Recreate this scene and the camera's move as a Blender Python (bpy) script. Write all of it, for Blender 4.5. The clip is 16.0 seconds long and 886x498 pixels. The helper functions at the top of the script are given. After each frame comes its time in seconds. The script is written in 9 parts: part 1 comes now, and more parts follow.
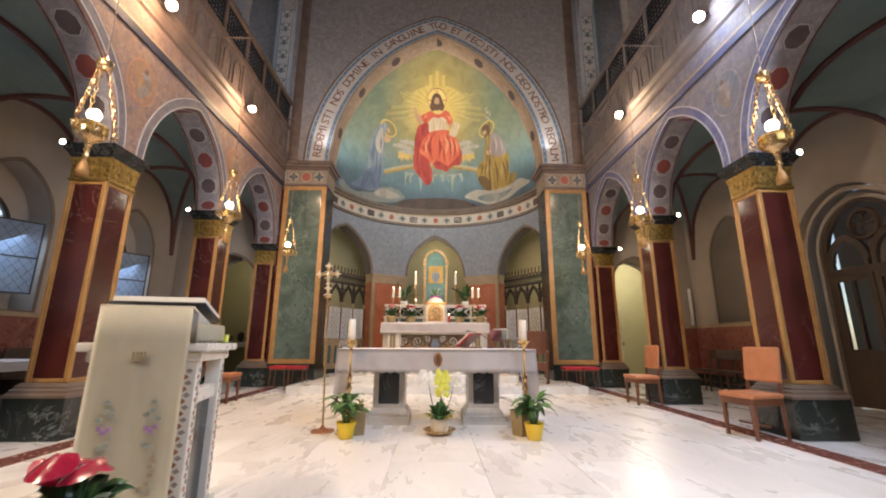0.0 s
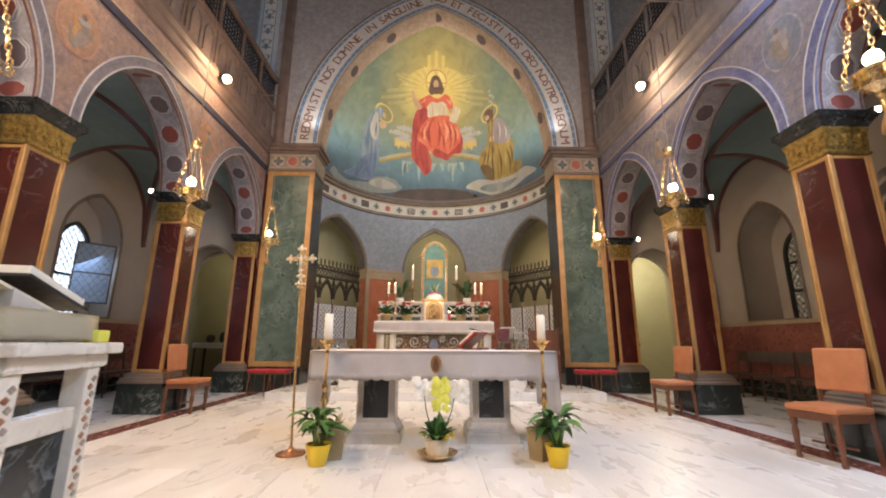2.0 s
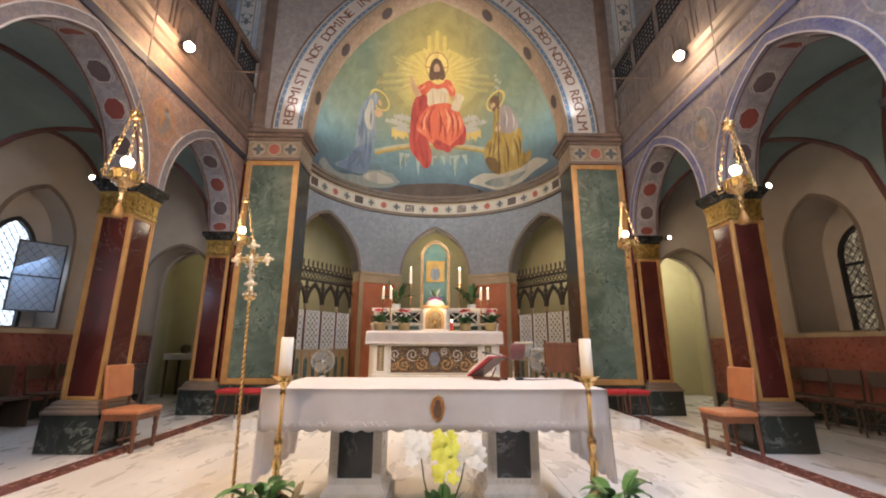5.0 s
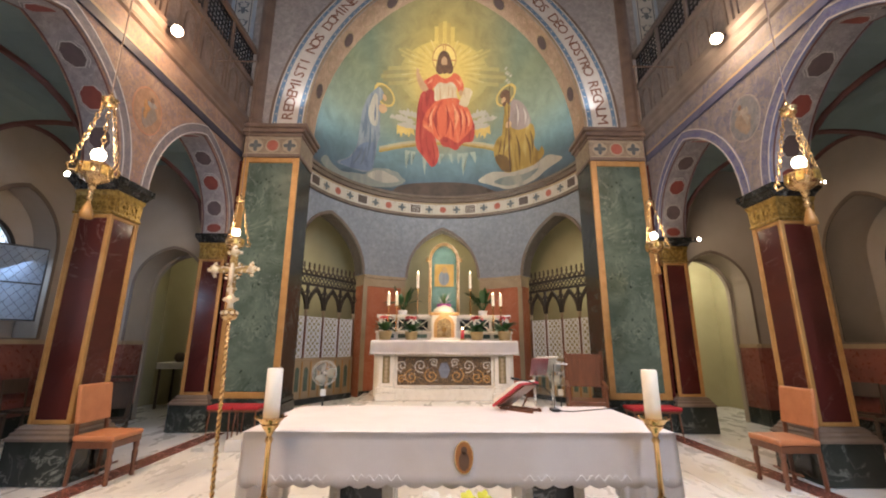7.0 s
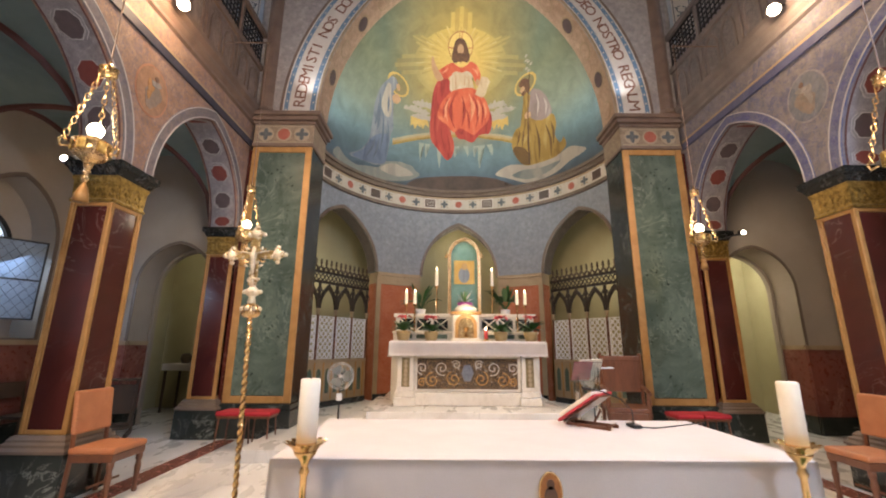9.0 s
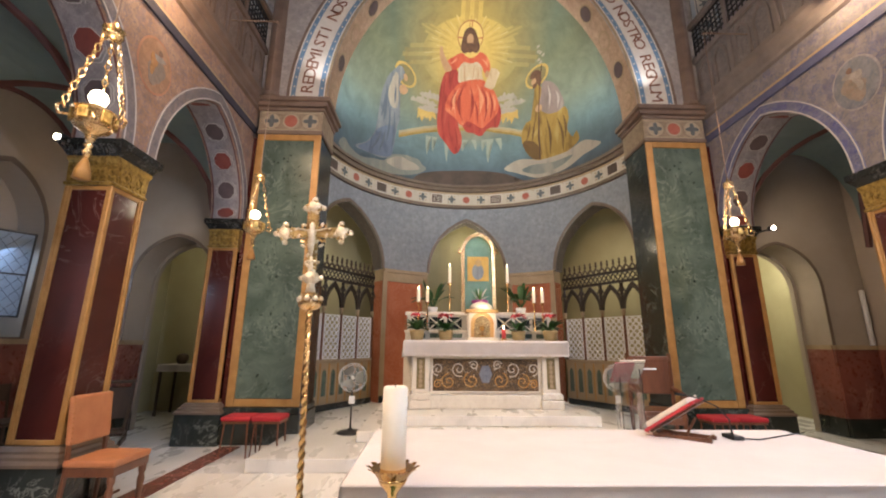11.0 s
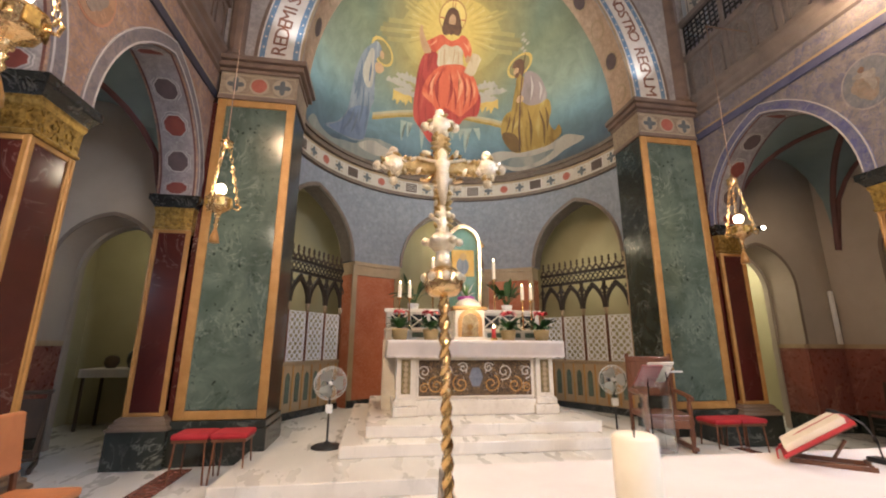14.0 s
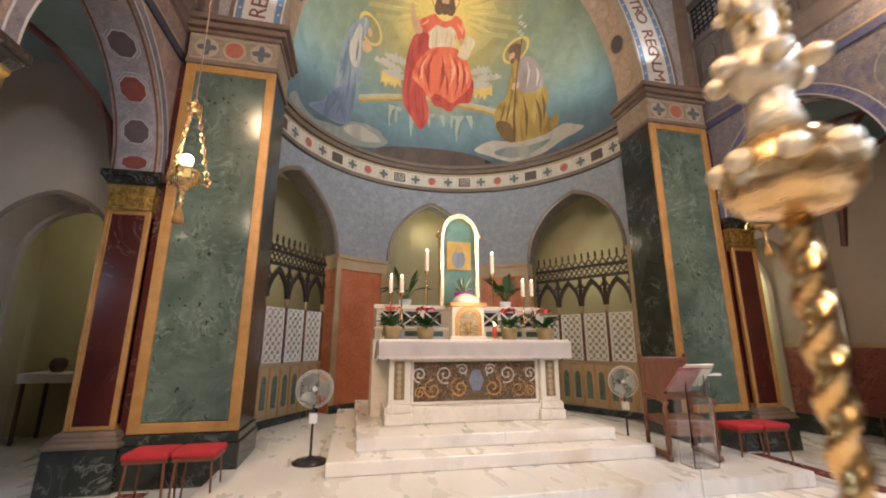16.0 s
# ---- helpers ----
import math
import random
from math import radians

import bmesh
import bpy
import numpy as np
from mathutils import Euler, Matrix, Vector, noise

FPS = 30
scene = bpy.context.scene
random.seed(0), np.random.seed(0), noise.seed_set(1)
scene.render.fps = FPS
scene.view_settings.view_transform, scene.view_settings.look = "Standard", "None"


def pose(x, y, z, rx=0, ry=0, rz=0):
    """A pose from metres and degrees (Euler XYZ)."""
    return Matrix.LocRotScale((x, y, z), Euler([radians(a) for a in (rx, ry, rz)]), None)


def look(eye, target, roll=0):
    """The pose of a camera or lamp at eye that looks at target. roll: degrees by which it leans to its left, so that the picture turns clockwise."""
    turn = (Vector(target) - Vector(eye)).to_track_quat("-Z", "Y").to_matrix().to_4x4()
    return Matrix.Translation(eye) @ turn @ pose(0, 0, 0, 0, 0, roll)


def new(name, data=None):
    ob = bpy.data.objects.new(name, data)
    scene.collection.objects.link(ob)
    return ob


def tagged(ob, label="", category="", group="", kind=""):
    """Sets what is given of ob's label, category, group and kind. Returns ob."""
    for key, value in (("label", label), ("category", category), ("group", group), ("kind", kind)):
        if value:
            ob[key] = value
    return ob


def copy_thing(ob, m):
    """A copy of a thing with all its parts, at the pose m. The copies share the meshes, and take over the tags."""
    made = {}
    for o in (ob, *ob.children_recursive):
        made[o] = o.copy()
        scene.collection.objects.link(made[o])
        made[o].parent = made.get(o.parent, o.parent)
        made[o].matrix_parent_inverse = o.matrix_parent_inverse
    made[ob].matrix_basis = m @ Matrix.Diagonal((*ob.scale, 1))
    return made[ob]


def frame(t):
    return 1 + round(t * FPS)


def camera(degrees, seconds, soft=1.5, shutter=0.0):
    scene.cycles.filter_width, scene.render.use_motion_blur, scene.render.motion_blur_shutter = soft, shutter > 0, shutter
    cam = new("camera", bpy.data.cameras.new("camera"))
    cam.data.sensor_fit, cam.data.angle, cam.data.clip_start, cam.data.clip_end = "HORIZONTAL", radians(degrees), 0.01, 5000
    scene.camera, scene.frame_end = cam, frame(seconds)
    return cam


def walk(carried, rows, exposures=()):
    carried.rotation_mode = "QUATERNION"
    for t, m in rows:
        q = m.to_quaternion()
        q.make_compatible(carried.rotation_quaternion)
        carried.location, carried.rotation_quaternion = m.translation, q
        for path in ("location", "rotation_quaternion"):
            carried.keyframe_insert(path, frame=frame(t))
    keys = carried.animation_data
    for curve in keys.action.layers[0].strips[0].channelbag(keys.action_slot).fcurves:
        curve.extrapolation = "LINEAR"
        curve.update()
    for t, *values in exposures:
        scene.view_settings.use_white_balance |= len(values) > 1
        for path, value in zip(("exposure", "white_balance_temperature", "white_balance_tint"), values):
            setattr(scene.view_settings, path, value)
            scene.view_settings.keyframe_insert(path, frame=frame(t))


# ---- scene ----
cam = camera(94.7, 16.0, 2.0, 0.5)
METRES, EYE, TILT, LEAN, TURN = 5.7, 1.04, 0.0, 0.0, -1.2
ROWS = [
    (0.0, 0.0, 0.0, 0.0, -0.06, 12.87, -0.25),
    (0.5, -0.0029, 0.0457, -0.0021, -0.04, 12.89, -0.25),
    (1.0, -0.0049, 0.0877, -0.0009, -0.04, 12.95, -0.27),
    (1.5, -0.0006, 0.1327, -0.0017, -0.02, 12.95, -0.25),
    (2.0, 0.003, 0.1754, -0.0011, -0.02, 12.97, -0.23),
    (2.5, -0.002, 0.2173, -0.0009, -0.04, 12.97, -0.22),
    (3.0, -0.0057, 0.2506, 0.001, -0.03, 12.99, -0.23),
    (3.5, -0.0042, 0.2891, 0.0071, -0.03, 13.03, -0.22),
    (4.0, -0.0009, 0.3196, 0.017, -0.03, 13.06, -0.24),
    (6.5, -0.0168, 0.458, 0.0663, 0.27, 13.26, -0.28),
    (7.0, -0.027, 0.4785, 0.0704, 0.45, 13.26, -0.3),
    (7.5, -0.0414, 0.5032, 0.0744, 0.66, 13.24, -0.3),
    (8.0, -0.0558, 0.523, 0.073, 0.83, 13.24, -0.33),
    (8.5, -0.0698, 0.5449, 0.0726, 0.93, 13.25, -0.34),
    (9.0, -0.0872, 0.5664, 0.0735, 0.98, 13.25, -0.38),
    (9.5, -0.1083, 0.5823, 0.0721, 0.94, 13.26, -0.4),
    (12.0, -0.2121, 0.6657, 0.0729, -2.54, 13.2, -0.33),
    (12.5, -0.2372, 0.6811, 0.0752, -4.02, 13.19, -0.31),
    (13.0, -0.254, 0.6995, 0.0747, -5.49, 13.16, -0.3),
    (13.5, -0.2661, 0.7274, 0.0755, -6.76, 13.11, -0.28),
    (14.0, -0.2786, 0.7549, 0.0772, -7.81, 13.03, -0.25),
    (14.5, -0.2915, 0.7835, 0.0752, -8.71, 13.03, -0.24),
    (15.0, -0.3066, 0.8121, 0.0776, -9.54, 13.0, -0.21),
    (15.5, -0.3139, 0.8379, 0.0766, -10.32, 12.98, -0.17),
    (16.0, -0.3131, 0.8707, 0.0783, -10.97, 12.93, -0.14),
]
walk(cam, [(t, pose(0, 0, EYE, TILT, LEAN, TURN) @ pose(METRES * x, METRES * y, METRES * z, 90 + pitch, roll, yaw)) for t, x, y, z, yaw, pitch, roll in ROWS])

# ---- world and lights ----
world = bpy.data.worlds.new("world")
scene.world = world
world.use_nodes = True
_bg = world.node_tree.nodes["Background"]
_sky = world.node_tree.nodes.new("ShaderNodeTexSky")
_sky.sky_type, _sky.sun_disc, _sky.sun_elevation = "NISHITA", False, radians(35)
world.node_tree.links.new(_sky.outputs[0], _bg.inputs[0])
_bg.inputs[1].default_value = 0.12

X0 = 0.03                      # axis of the nave
COLX = 4.34                    # columns off the axis
COLY = (5.08, 7.76, 10.44)     # columns along the nave
BAY = 2.68
WALLX, WALLT = 4.1, 0.5        # inner face of the arcade wall, its thickness
AISLEX = 6.85                  # inner face of the aisle wall
ENDY = 10.72                  # end wall of the aisles
PIERY = 10.3
AC, AR = 10.95, 3.36           # apse centre along y, radius
SPRING = 5.75                  # springing of the chancel arch
NEUTRAL = (1.0, 0.77, 0.58)
WARM, COOL, SOFT = (1.0, 0.66, 0.39), (0.72, 0.80, 1.0), (1.0, 0.82, 0.62)


def lamp(name, kind, at, power, colour, target=None, size=0.08, angle=100, blend=0.8):
    data = bpy.data.lights.new(name, kind)
    data.energy, data.color = power, colour
    if kind == "AREA":
        data.size = size
    else:
        data.shadow_soft_size = size
    if kind == "SPOT":
        data.spot_size, data.spot_blend = radians(angle), blend
    ob = new(name, data)
    ob.matrix_world = look(at, target) if target else Matrix.Translation(at)
    return ob


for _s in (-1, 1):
    # the -0.3 pair is unseen, added on the row's spacing to brighten the altar front
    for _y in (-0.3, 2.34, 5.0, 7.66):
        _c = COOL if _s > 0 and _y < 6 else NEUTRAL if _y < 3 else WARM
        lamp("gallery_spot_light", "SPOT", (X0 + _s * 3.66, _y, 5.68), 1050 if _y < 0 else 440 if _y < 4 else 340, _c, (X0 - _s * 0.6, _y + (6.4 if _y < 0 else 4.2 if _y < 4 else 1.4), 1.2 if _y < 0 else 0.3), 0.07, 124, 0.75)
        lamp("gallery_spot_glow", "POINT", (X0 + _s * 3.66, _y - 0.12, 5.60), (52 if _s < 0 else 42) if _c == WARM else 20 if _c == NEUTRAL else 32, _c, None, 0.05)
    # floodlights behind the pier capitals, thrown up into the half dome
    lamp("dome_flood_light", "SPOT", (X0 + _s * 3.0, 10.9, 5.98), 2000, (1.0, 0.95, 0.86), (X0 - _s * 0.9, 13.4, 8.0), 0.06, 130, 0.9)
    # small floods on the pier capitals that wash the foot of the chancel arch
    lamp("arch_flood_light", "SPOT", (X0 + _s * 3.1, 9.9, 5.85), 42, (0.95, 0.96, 1.0), (X0 + _s * 2.95, 10.3, 7.4), 0.04, 70, 0.7)
    lamp("aisle_flood_light", "SPOT", (X0 + _s * 4.9, 7.2, 3.5), 22 if _s < 0 else 15, SOFT, (X0 + _s * 6.6, 9.2, 2.6), 0.05, 150, 0.8)
    # the west one has no fixture, it is added to brighten the aisle end
    lamp("aisle_flood_light", "SPOT", (X0 + _s * 4.9, 9.9, 3.4), 8 if _s < 0 else 14, SOFT, (X0 + _s * 6.3, 10.6, 2.6), 0.05, 150, 0.8)
    # unseen lamps, added to brighten the passage behind the side arches
    lamp("ambulatory_fill_light", "POINT", (X0 + _s * 3.2, 13.0, 3.0), 23, (1.0, 0.9, 0.68), None, 0.6)
for _y in (6.54, 9.22):   # sky light in the west window openings
    _w = lamp("window_daylight", "AREA", (X0 - 7.2, _y - 0.15, 2.5), 32, (0.55, 0.72, 1.0), (X0 - 5.2, _y + 0.3, 0.0), 0.9)
lamp("sacristy_light", "POINT", (X0 + 6.0, ENDY + 1.3, 3.4), 105, (1.0, 0.93, 0.76), None, 0.15)
lamp("shrine_light", "POINT", (X0, 11.5, 3.45), 1.2, (1.0, 0.92, 0.7), None, 0.03)
# unseen lamp beyond the middle arch, added to brighten the wall behind it
lamp("passage_fill_light", "POINT", (X0, 15.0, 4.3), 14, (1.0, 0.86, 0.6), None, 0.06)
lamp("tabernacle_light", "POINT", (X0 + 0.04, 10.78, 2.10), 9, (1.0, 0.8, 0.5), None, 0.03)
# unseen spot high in the arch, added to brighten the high altar
lamp("altar_fill_light", "SPOT", (X0, 10.5, 9.6), 950, (1.0, 0.9, 0.72), (X0, 10.9, 1.2), 0.1, 62, 0.8)

# ---- materials ----
def nodes_of(name):
    m = bpy.data.materials.new(name)
    m.use_nodes = True
    return m, m.node_tree, m.node_tree.nodes["Principled BSDF"]


def tex_coords(nt, scale, kind="Object"):
    tc = nt.nodes.new("ShaderNodeTexCoord")
    mp = nt.nodes.new("ShaderNodeMapping")
    mp.inputs["Scale"].default_value = scale if isinstance(scale, tuple) else (scale,) * 3
    nt.links.new(tc.outputs[kind], mp.inputs[0])
    return mp.outputs[0]


def ramp(nt, fac, stops):
    r = nt.nodes.new("ShaderNodeValToRGB")
    els = r.color_ramp.elements
    while len(els) < len(stops):
        els.new(0.5)
    for e, (p, c) in zip(els, stops):
        e.position, e.color = p, (*c, 1)
    nt.links.new(fac, r.inputs[0])
    return r.outputs[0]


def noise_tex(nt, vec, scale, detail=6, rough=0.6, distort=0.0):
    n = nt.nodes.new("ShaderNodeTexNoise")
    n.inputs["Scale"].default_value, n.inputs["Detail"].default_value = scale, detail
    n.inputs["Roughness"].default_value, n.inputs["Distortion"].default_value = rough, distort
    nt.links.new(vec, n.inputs["Vector"])
    return n.outputs["Fac"]


def mix(nt, fac, a, b, mode="MIX"):
    m = nt.nodes.new("ShaderNodeMix")
    m.data_type, m.blend_type = "RGBA", mode
    for sock, v in ((m.inputs[0], fac), (m.inputs[6], a), (m.inputs[7], b)):
        if isinstance(v, (int, float)):
            sock.default_value = v
        elif isinstance(v, tuple):
            sock.default_value = (*v, 1)
        else:
            nt.links.new(v, sock)
    return m.outputs[2]


def bump(nt, bsdf, height, strength=0.2, dist=0.01):
    b = nt.nodes.new("ShaderNodeBump")
    b.inputs["Strength"].default_value, b.inputs["Distance"].default_value = strength, dist
    nt.links.new(height, b.inputs["Height"])
    nt.links.new(b.outputs[0], bsdf.inputs["Normal"])


def surface(name, dark, light, scale=3.0, rough=0.5, metal=0.0, relief=0.15, fine=40.0, coat=0.0, stretch=(1, 1, 1), vary=0.0):
    """Two-scale mottled surface: broad stains and fine grain."""
    m, nt, b = nodes_of(name)
    v = tex_coords(nt, stretch)
    broad = noise_tex(nt, v, scale, 5, 0.6, 0.4)
    grain = noise_tex(nt, v, fine, 3, 0.6)
    col = mix(nt, 0.16, ramp(nt, broad, ((0.3, dark), (0.7, light))), ramp(nt, grain, ((0.35, dark), (0.65, light))))
    if vary:
        oi = nt.nodes.new("ShaderNodeObjectInfo")
        col = mix(nt, vary, col, ramp(nt, oi.outputs["Random"], ((0.0, dark), (1.0, light))))
    nt.links.new(col, b.inputs["Base Color"])
    rr = ramp(nt, grain, ((0.3, (max(rough - 0.08, 0.02),) * 3), (0.7, (min(rough + 0.08, 1),) * 3)))
    nt.links.new(rr, b.inputs["Roughness"])
    b.inputs["Metallic"].default_value, b.inputs["Coat Weight"].default_value = metal, coat
    if relief:
        bump(nt, b, grain, relief, 0.004)
    return m


def marble(name, base, cloud, vein, scale=1.2, veins=0.5, rough=0.12, spots=None, width=0.035, vary=0.0):
    """Polished stone: clouds, thin wandering veins, and dark or pale flecks where asked."""
    m, nt, b = nodes_of(name)
    v = tex_coords(nt, 1.0)
    if vary:
        oi = nt.nodes.new("ShaderNodeObjectInfo")
        add = nt.nodes.new("ShaderNodeVectorMath")
        comb = nt.nodes.new("ShaderNodeCombineXYZ")
        mul = nt.nodes.new("ShaderNodeMath")
        mul.operation = "MULTIPLY"
        mul.inputs[1].default_value = 37.0
        nt.links.new(oi.outputs["Random"], mul.inputs[0])
        for i in range(3):
            nt.links.new(mul.outputs[0], comb.inputs[i])
        nt.links.new(v, add.inputs[0])
        nt.links.new(comb.outputs[0], add.inputs[1])
        v = add.outputs[0]
    col = ramp(nt, noise_tex(nt, v, scale, 7, 0.62, 0.8), ((0.32, cloud), (0.66, base)))
    warp = noise_tex(nt, v, scale * 0.9, 8, 0.6, 2.2)
    line = ramp(nt, warp, ((0.5 - width, (0, 0, 0)), (0.5, (1, 1, 1)), (0.5 + width, (0, 0, 0))))
    gate = ramp(nt, noise_tex(nt, v, scale * 0.7, 3), ((0.46, (0, 0, 0)), (0.62, (1, 1, 1))))
    amount = nt.nodes.new("ShaderNodeMath")
    amount.operation = "MULTIPLY"
    nt.links.new(line, amount.inputs[0])
    nt.links.new(gate, amount.inputs[1])
    amt2 = nt.nodes.new("ShaderNodeMath")
    amt2.operation = "MULTIPLY"
    amt2.inputs[1].default_value = veins
    nt.links.new(amount.outputs[0], amt2.inputs[0])
    col = mix(nt, amt2.outputs[0], col, vein)
    if spots:
        s = ramp(nt, noise_tex(nt, v, scale * 9, 4, 0.5, 0.6), ((0.3, (1, 1, 1)), (0.36, (0, 0, 0))))
        col = mix(nt, s, col, spots)
    if vary:
        tone = ramp(nt, oi.outputs["Random"], ((0.0, (1 - vary,) * 3), (1.0, (1, 1, 1))))
        col = mix(nt, 1.0, col, tone, "MULTIPLY")
    nt.links.new(col, b.inputs["Base Color"])
    nt.links.new(ramp(nt, noise_tex(nt, v, 14, 3), ((0.3, (rough,) * 3), (0.8, (rough + 0.12,) * 3))), b.inputs["Roughness"])
    return m


def floor_marble(name="white_floor_marble", lo=(0.68, 0.655, 0.62), hi=(0.80, 0.785, 0.76), smoke=(0.60, 0.585, 0.56), vein=(0.42, 0.41, 0.405)):
    """White polished slabs with soft clouds and long drifting grey veins, shifted from slab to slab."""
    m, nt, b = nodes_of(name)
    tc = nt.nodes.new("ShaderNodeTexCoord")
    oi = nt.nodes.new("ShaderNodeObjectInfo")
    mp = nt.nodes.new("ShaderNodeMapping")
    mp.inputs["Scale"].default_value, mp.inputs["Rotation"].default_value = (1.5, 0.55, 1.0), (0, 0, 0.6)
    add = nt.nodes.new("ShaderNodeVectorMath")
    mul = nt.nodes.new("ShaderNodeVectorMath")
    mul.operation = "MULTIPLY"
    mul.inputs[1].default_value = (13, 29, 7)
    nt.links.new(oi.outputs["Random"], mul.inputs[0])
    nt.links.new(tc.outputs["Object"], add.inputs[0])
    nt.links.new(mul.outputs[0], add.inputs[1])
    nt.links.new(add.outputs[0], mp.inputs[0])
    v = mp.outputs[0]
    col = ramp(nt, noise_tex(nt, v, 1.3, 4, 0.5, 0.6), ((0.3, lo), (0.62, hi)))
    line = ramp(nt, noise_tex(nt, v, 1.1, 4, 0.45, 0.7), ((0.485, (0, 0, 0)), (0.5, (1, 1, 1)), (0.515, (0, 0, 0))))
    gate = ramp(nt, noise_tex(nt, v, 1.6, 2), ((0.52, (0, 0, 0)), (0.64, (0.75, 0.75, 0.75))))
    soft = ramp(nt, noise_tex(nt, v, 0.9, 5, 0.55, 1.0), ((0.40, (0.45, 0.45, 0.45)), (0.5, (0, 0, 0))))
    col = mix(nt, soft, col, smoke)
    amt = nt.nodes.new("ShaderNodeMath")
    amt.operation = "MULTIPLY"
    nt.links.new(line, amt.inputs[0])
    nt.links.new(gate, amt.inputs[1])
    col = mix(nt, amt.outputs[0], col, vein)
    tone = ramp(nt, oi.outputs["Random"], ((0.0, (0.94, 0.93, 0.91)), (1.0, (1, 1, 1))))
    col = mix(nt, 1.0, col, tone, "MULTIPLY")
    nt.links.new(col, b.inputs["Base Color"])
    nt.links.new(ramp(nt, noise_tex(nt, v, 2.5, 3), ((0.3, (0.24, 0.24, 0.24)), (0.75, (0.36, 0.36, 0.36)))), b.inputs["Roughness"])
    return m


def plain(name, colour, rough=0.5, metal=0.0, emit=0.0, alpha=None, emit_colour=None):
    m, nt, b = nodes_of(name)
    b.inputs["Base Color"].default_value = (*colour, 1)
    b.inputs["Roughness"].default_value, b.inputs["Metallic"].default_value = rough, metal
    if emit:
        b.inputs["Emission Color"].default_value = (*(emit_colour or colour), 1)
        b.inputs["Emission Strength"].default_value = emit
    return m


def glass(name, colour=(1, 1, 1), rough=0.02):
    m, nt, b = nodes_of(name)
    b.inputs["Base Color"].default_value = (*colour, 1)
    b.inputs["Roughness"].default_value, b.inputs["Transmission Weight"].default_value, b.inputs["IOR"].default_value = rough, 1.0, 1.45
    return m


def fresco(name, base, other, accent, scale=2.0, amount=0.35):
    """Painted plaster: tinted ground, faded scrolls and a worn accent colour."""
    m, nt, b = nodes_of(name)
    v = tex_coords(nt, 1.0)
    col = ramp(nt, noise_tex(nt, v, scale, 6, 0.65, 0.5), ((0.3, base), (0.7, other)))
    blot = ramp(nt, noise_tex(nt, v, scale * 2.4, 5, 0.6, 1.2), ((0.54, (0, 0, 0)), (0.60, (0.55, 0.55, 0.55))))
    col = mix(nt, blot, col, tuple(0.5 * (p + q) for p, q in zip(base, accent)))
    pale = ramp(nt, noise_tex(nt, v, scale * 3.1, 4, 0.6, 2.0), ((0.60, (0, 0, 0)), (0.66, (0.4, 0.4, 0.4))))
    col = mix(nt, pale, col, tuple(min(1.0, 1.35 * q) for q in other))
    swirl = ramp(nt, noise_tex(nt, v, scale * 3.4, 3, 0.5, 3.0), ((0.45, (0, 0, 0)), (0.5, (1, 1, 1)), (0.55, (0, 0, 0))))
    sc = nt.nodes.new("ShaderNodeMath")
    sc.operation = "MULTIPLY"
    sc.inputs[1].default_value = amount
    nt.links.new(swirl, sc.inputs[0])
    col = mix(nt, sc.outputs[0], col, accent)
    worn = ramp(nt, noise_tex(nt, v, 9, 6, 0.7), ((0.42, (0.8, 0.8, 0.8)), (0.6, (1, 1, 1))))
    col = mix(nt, 1.0, col, worn, "MULTIPLY")
    nt.links.new(col, b.inputs["Base Color"])
    b.inputs["Roughness"].default_value = 0.75
    bump(nt, b, noise_tex(nt, v, 45, 4), 0.15, 0.004)
    return m


M_FLOOR = floor_marble()
M_STEP = floor_marble("step_marble", (0.66, 0.63, 0.59), (0.75, 0.73, 0.69), (0.62, 0.60, 0.57), (0.56, 0.545, 0.52))
M_PLATFORM = floor_marble("platform_marble", (0.58, 0.57, 0.55), (0.68, 0.67, 0.65), (0.53, 0.52, 0.50), (0.45, 0.445, 0.44))
M_AISLE = floor_marble("aisle_floor_marble", (0.50, 0.50, 0.50), (0.62, 0.62, 0.62), (0.42, 0.42, 0.42), (0.3, 0.3, 0.3))
M_REDBAND = marble("red_floor_marble", (0.20, 0.075, 0.055), (0.14, 0.05, 0.04), (0.4, 0.25, 0.2), 3, 0.3, 0.2)
M_REDMARBLE = marble("red_column_marble", (0.078, 0.017, 0.014), (0.045, 0.011, 0.010), (0.50, 0.38, 0.36), 1.1, 0.5, 0.14, None, 0.006)
M_GREEN = marble("green_marble", (0.115, 0.155, 0.128), (0.055, 0.083, 0.068), (0.36, 0.41, 0.37), 1.9, 0.45, 0.13, (0.018, 0.028, 0.024), 0.02)
M_DARKGREEN = marble("black_green_marble", (0.030, 0.036, 0.032), (0.013, 0.017, 0.015), (0.27, 0.30, 0.27), 2.0, 0.6, 0.14, None, 0.022)
M_BLACK = marble("black_marble", (0.022, 0.026, 0.028), (0.012, 0.014, 0.016), (0.3, 0.32, 0.33), 2.5, 0.5, 0.12)
M_WAINSCOT = marble("red_wainscot_marble", (0.23, 0.075, 0.055), (0.13, 0.042, 0.035), (0.42, 0.26, 0.2), 1.3, 0.45, 0.25)
M_APSERED = surface("orange_red_marble", (0.33, 0.10, 0.05), (0.44, 0.16, 0.09), 2.0, 0.25, 0, 0.05)
M_GILT = surface("gilded_frame", (0.29, 0.145, 0.040), (0.44, 0.245, 0.082), 5, 0.45, 0.12, 0.3, 60)
M_GOLD = surface("gold", (0.58, 0.37, 0.15), (0.80, 0.58, 0.32), 9, 0.24, 0.9, 0.35, 70)
M_CAPITAL = surface("gilded_capital_relief", (0.10, 0.06, 0.015), (0.55, 0.37, 0.11), 22, 0.35, 0.75, 0.7, 45)
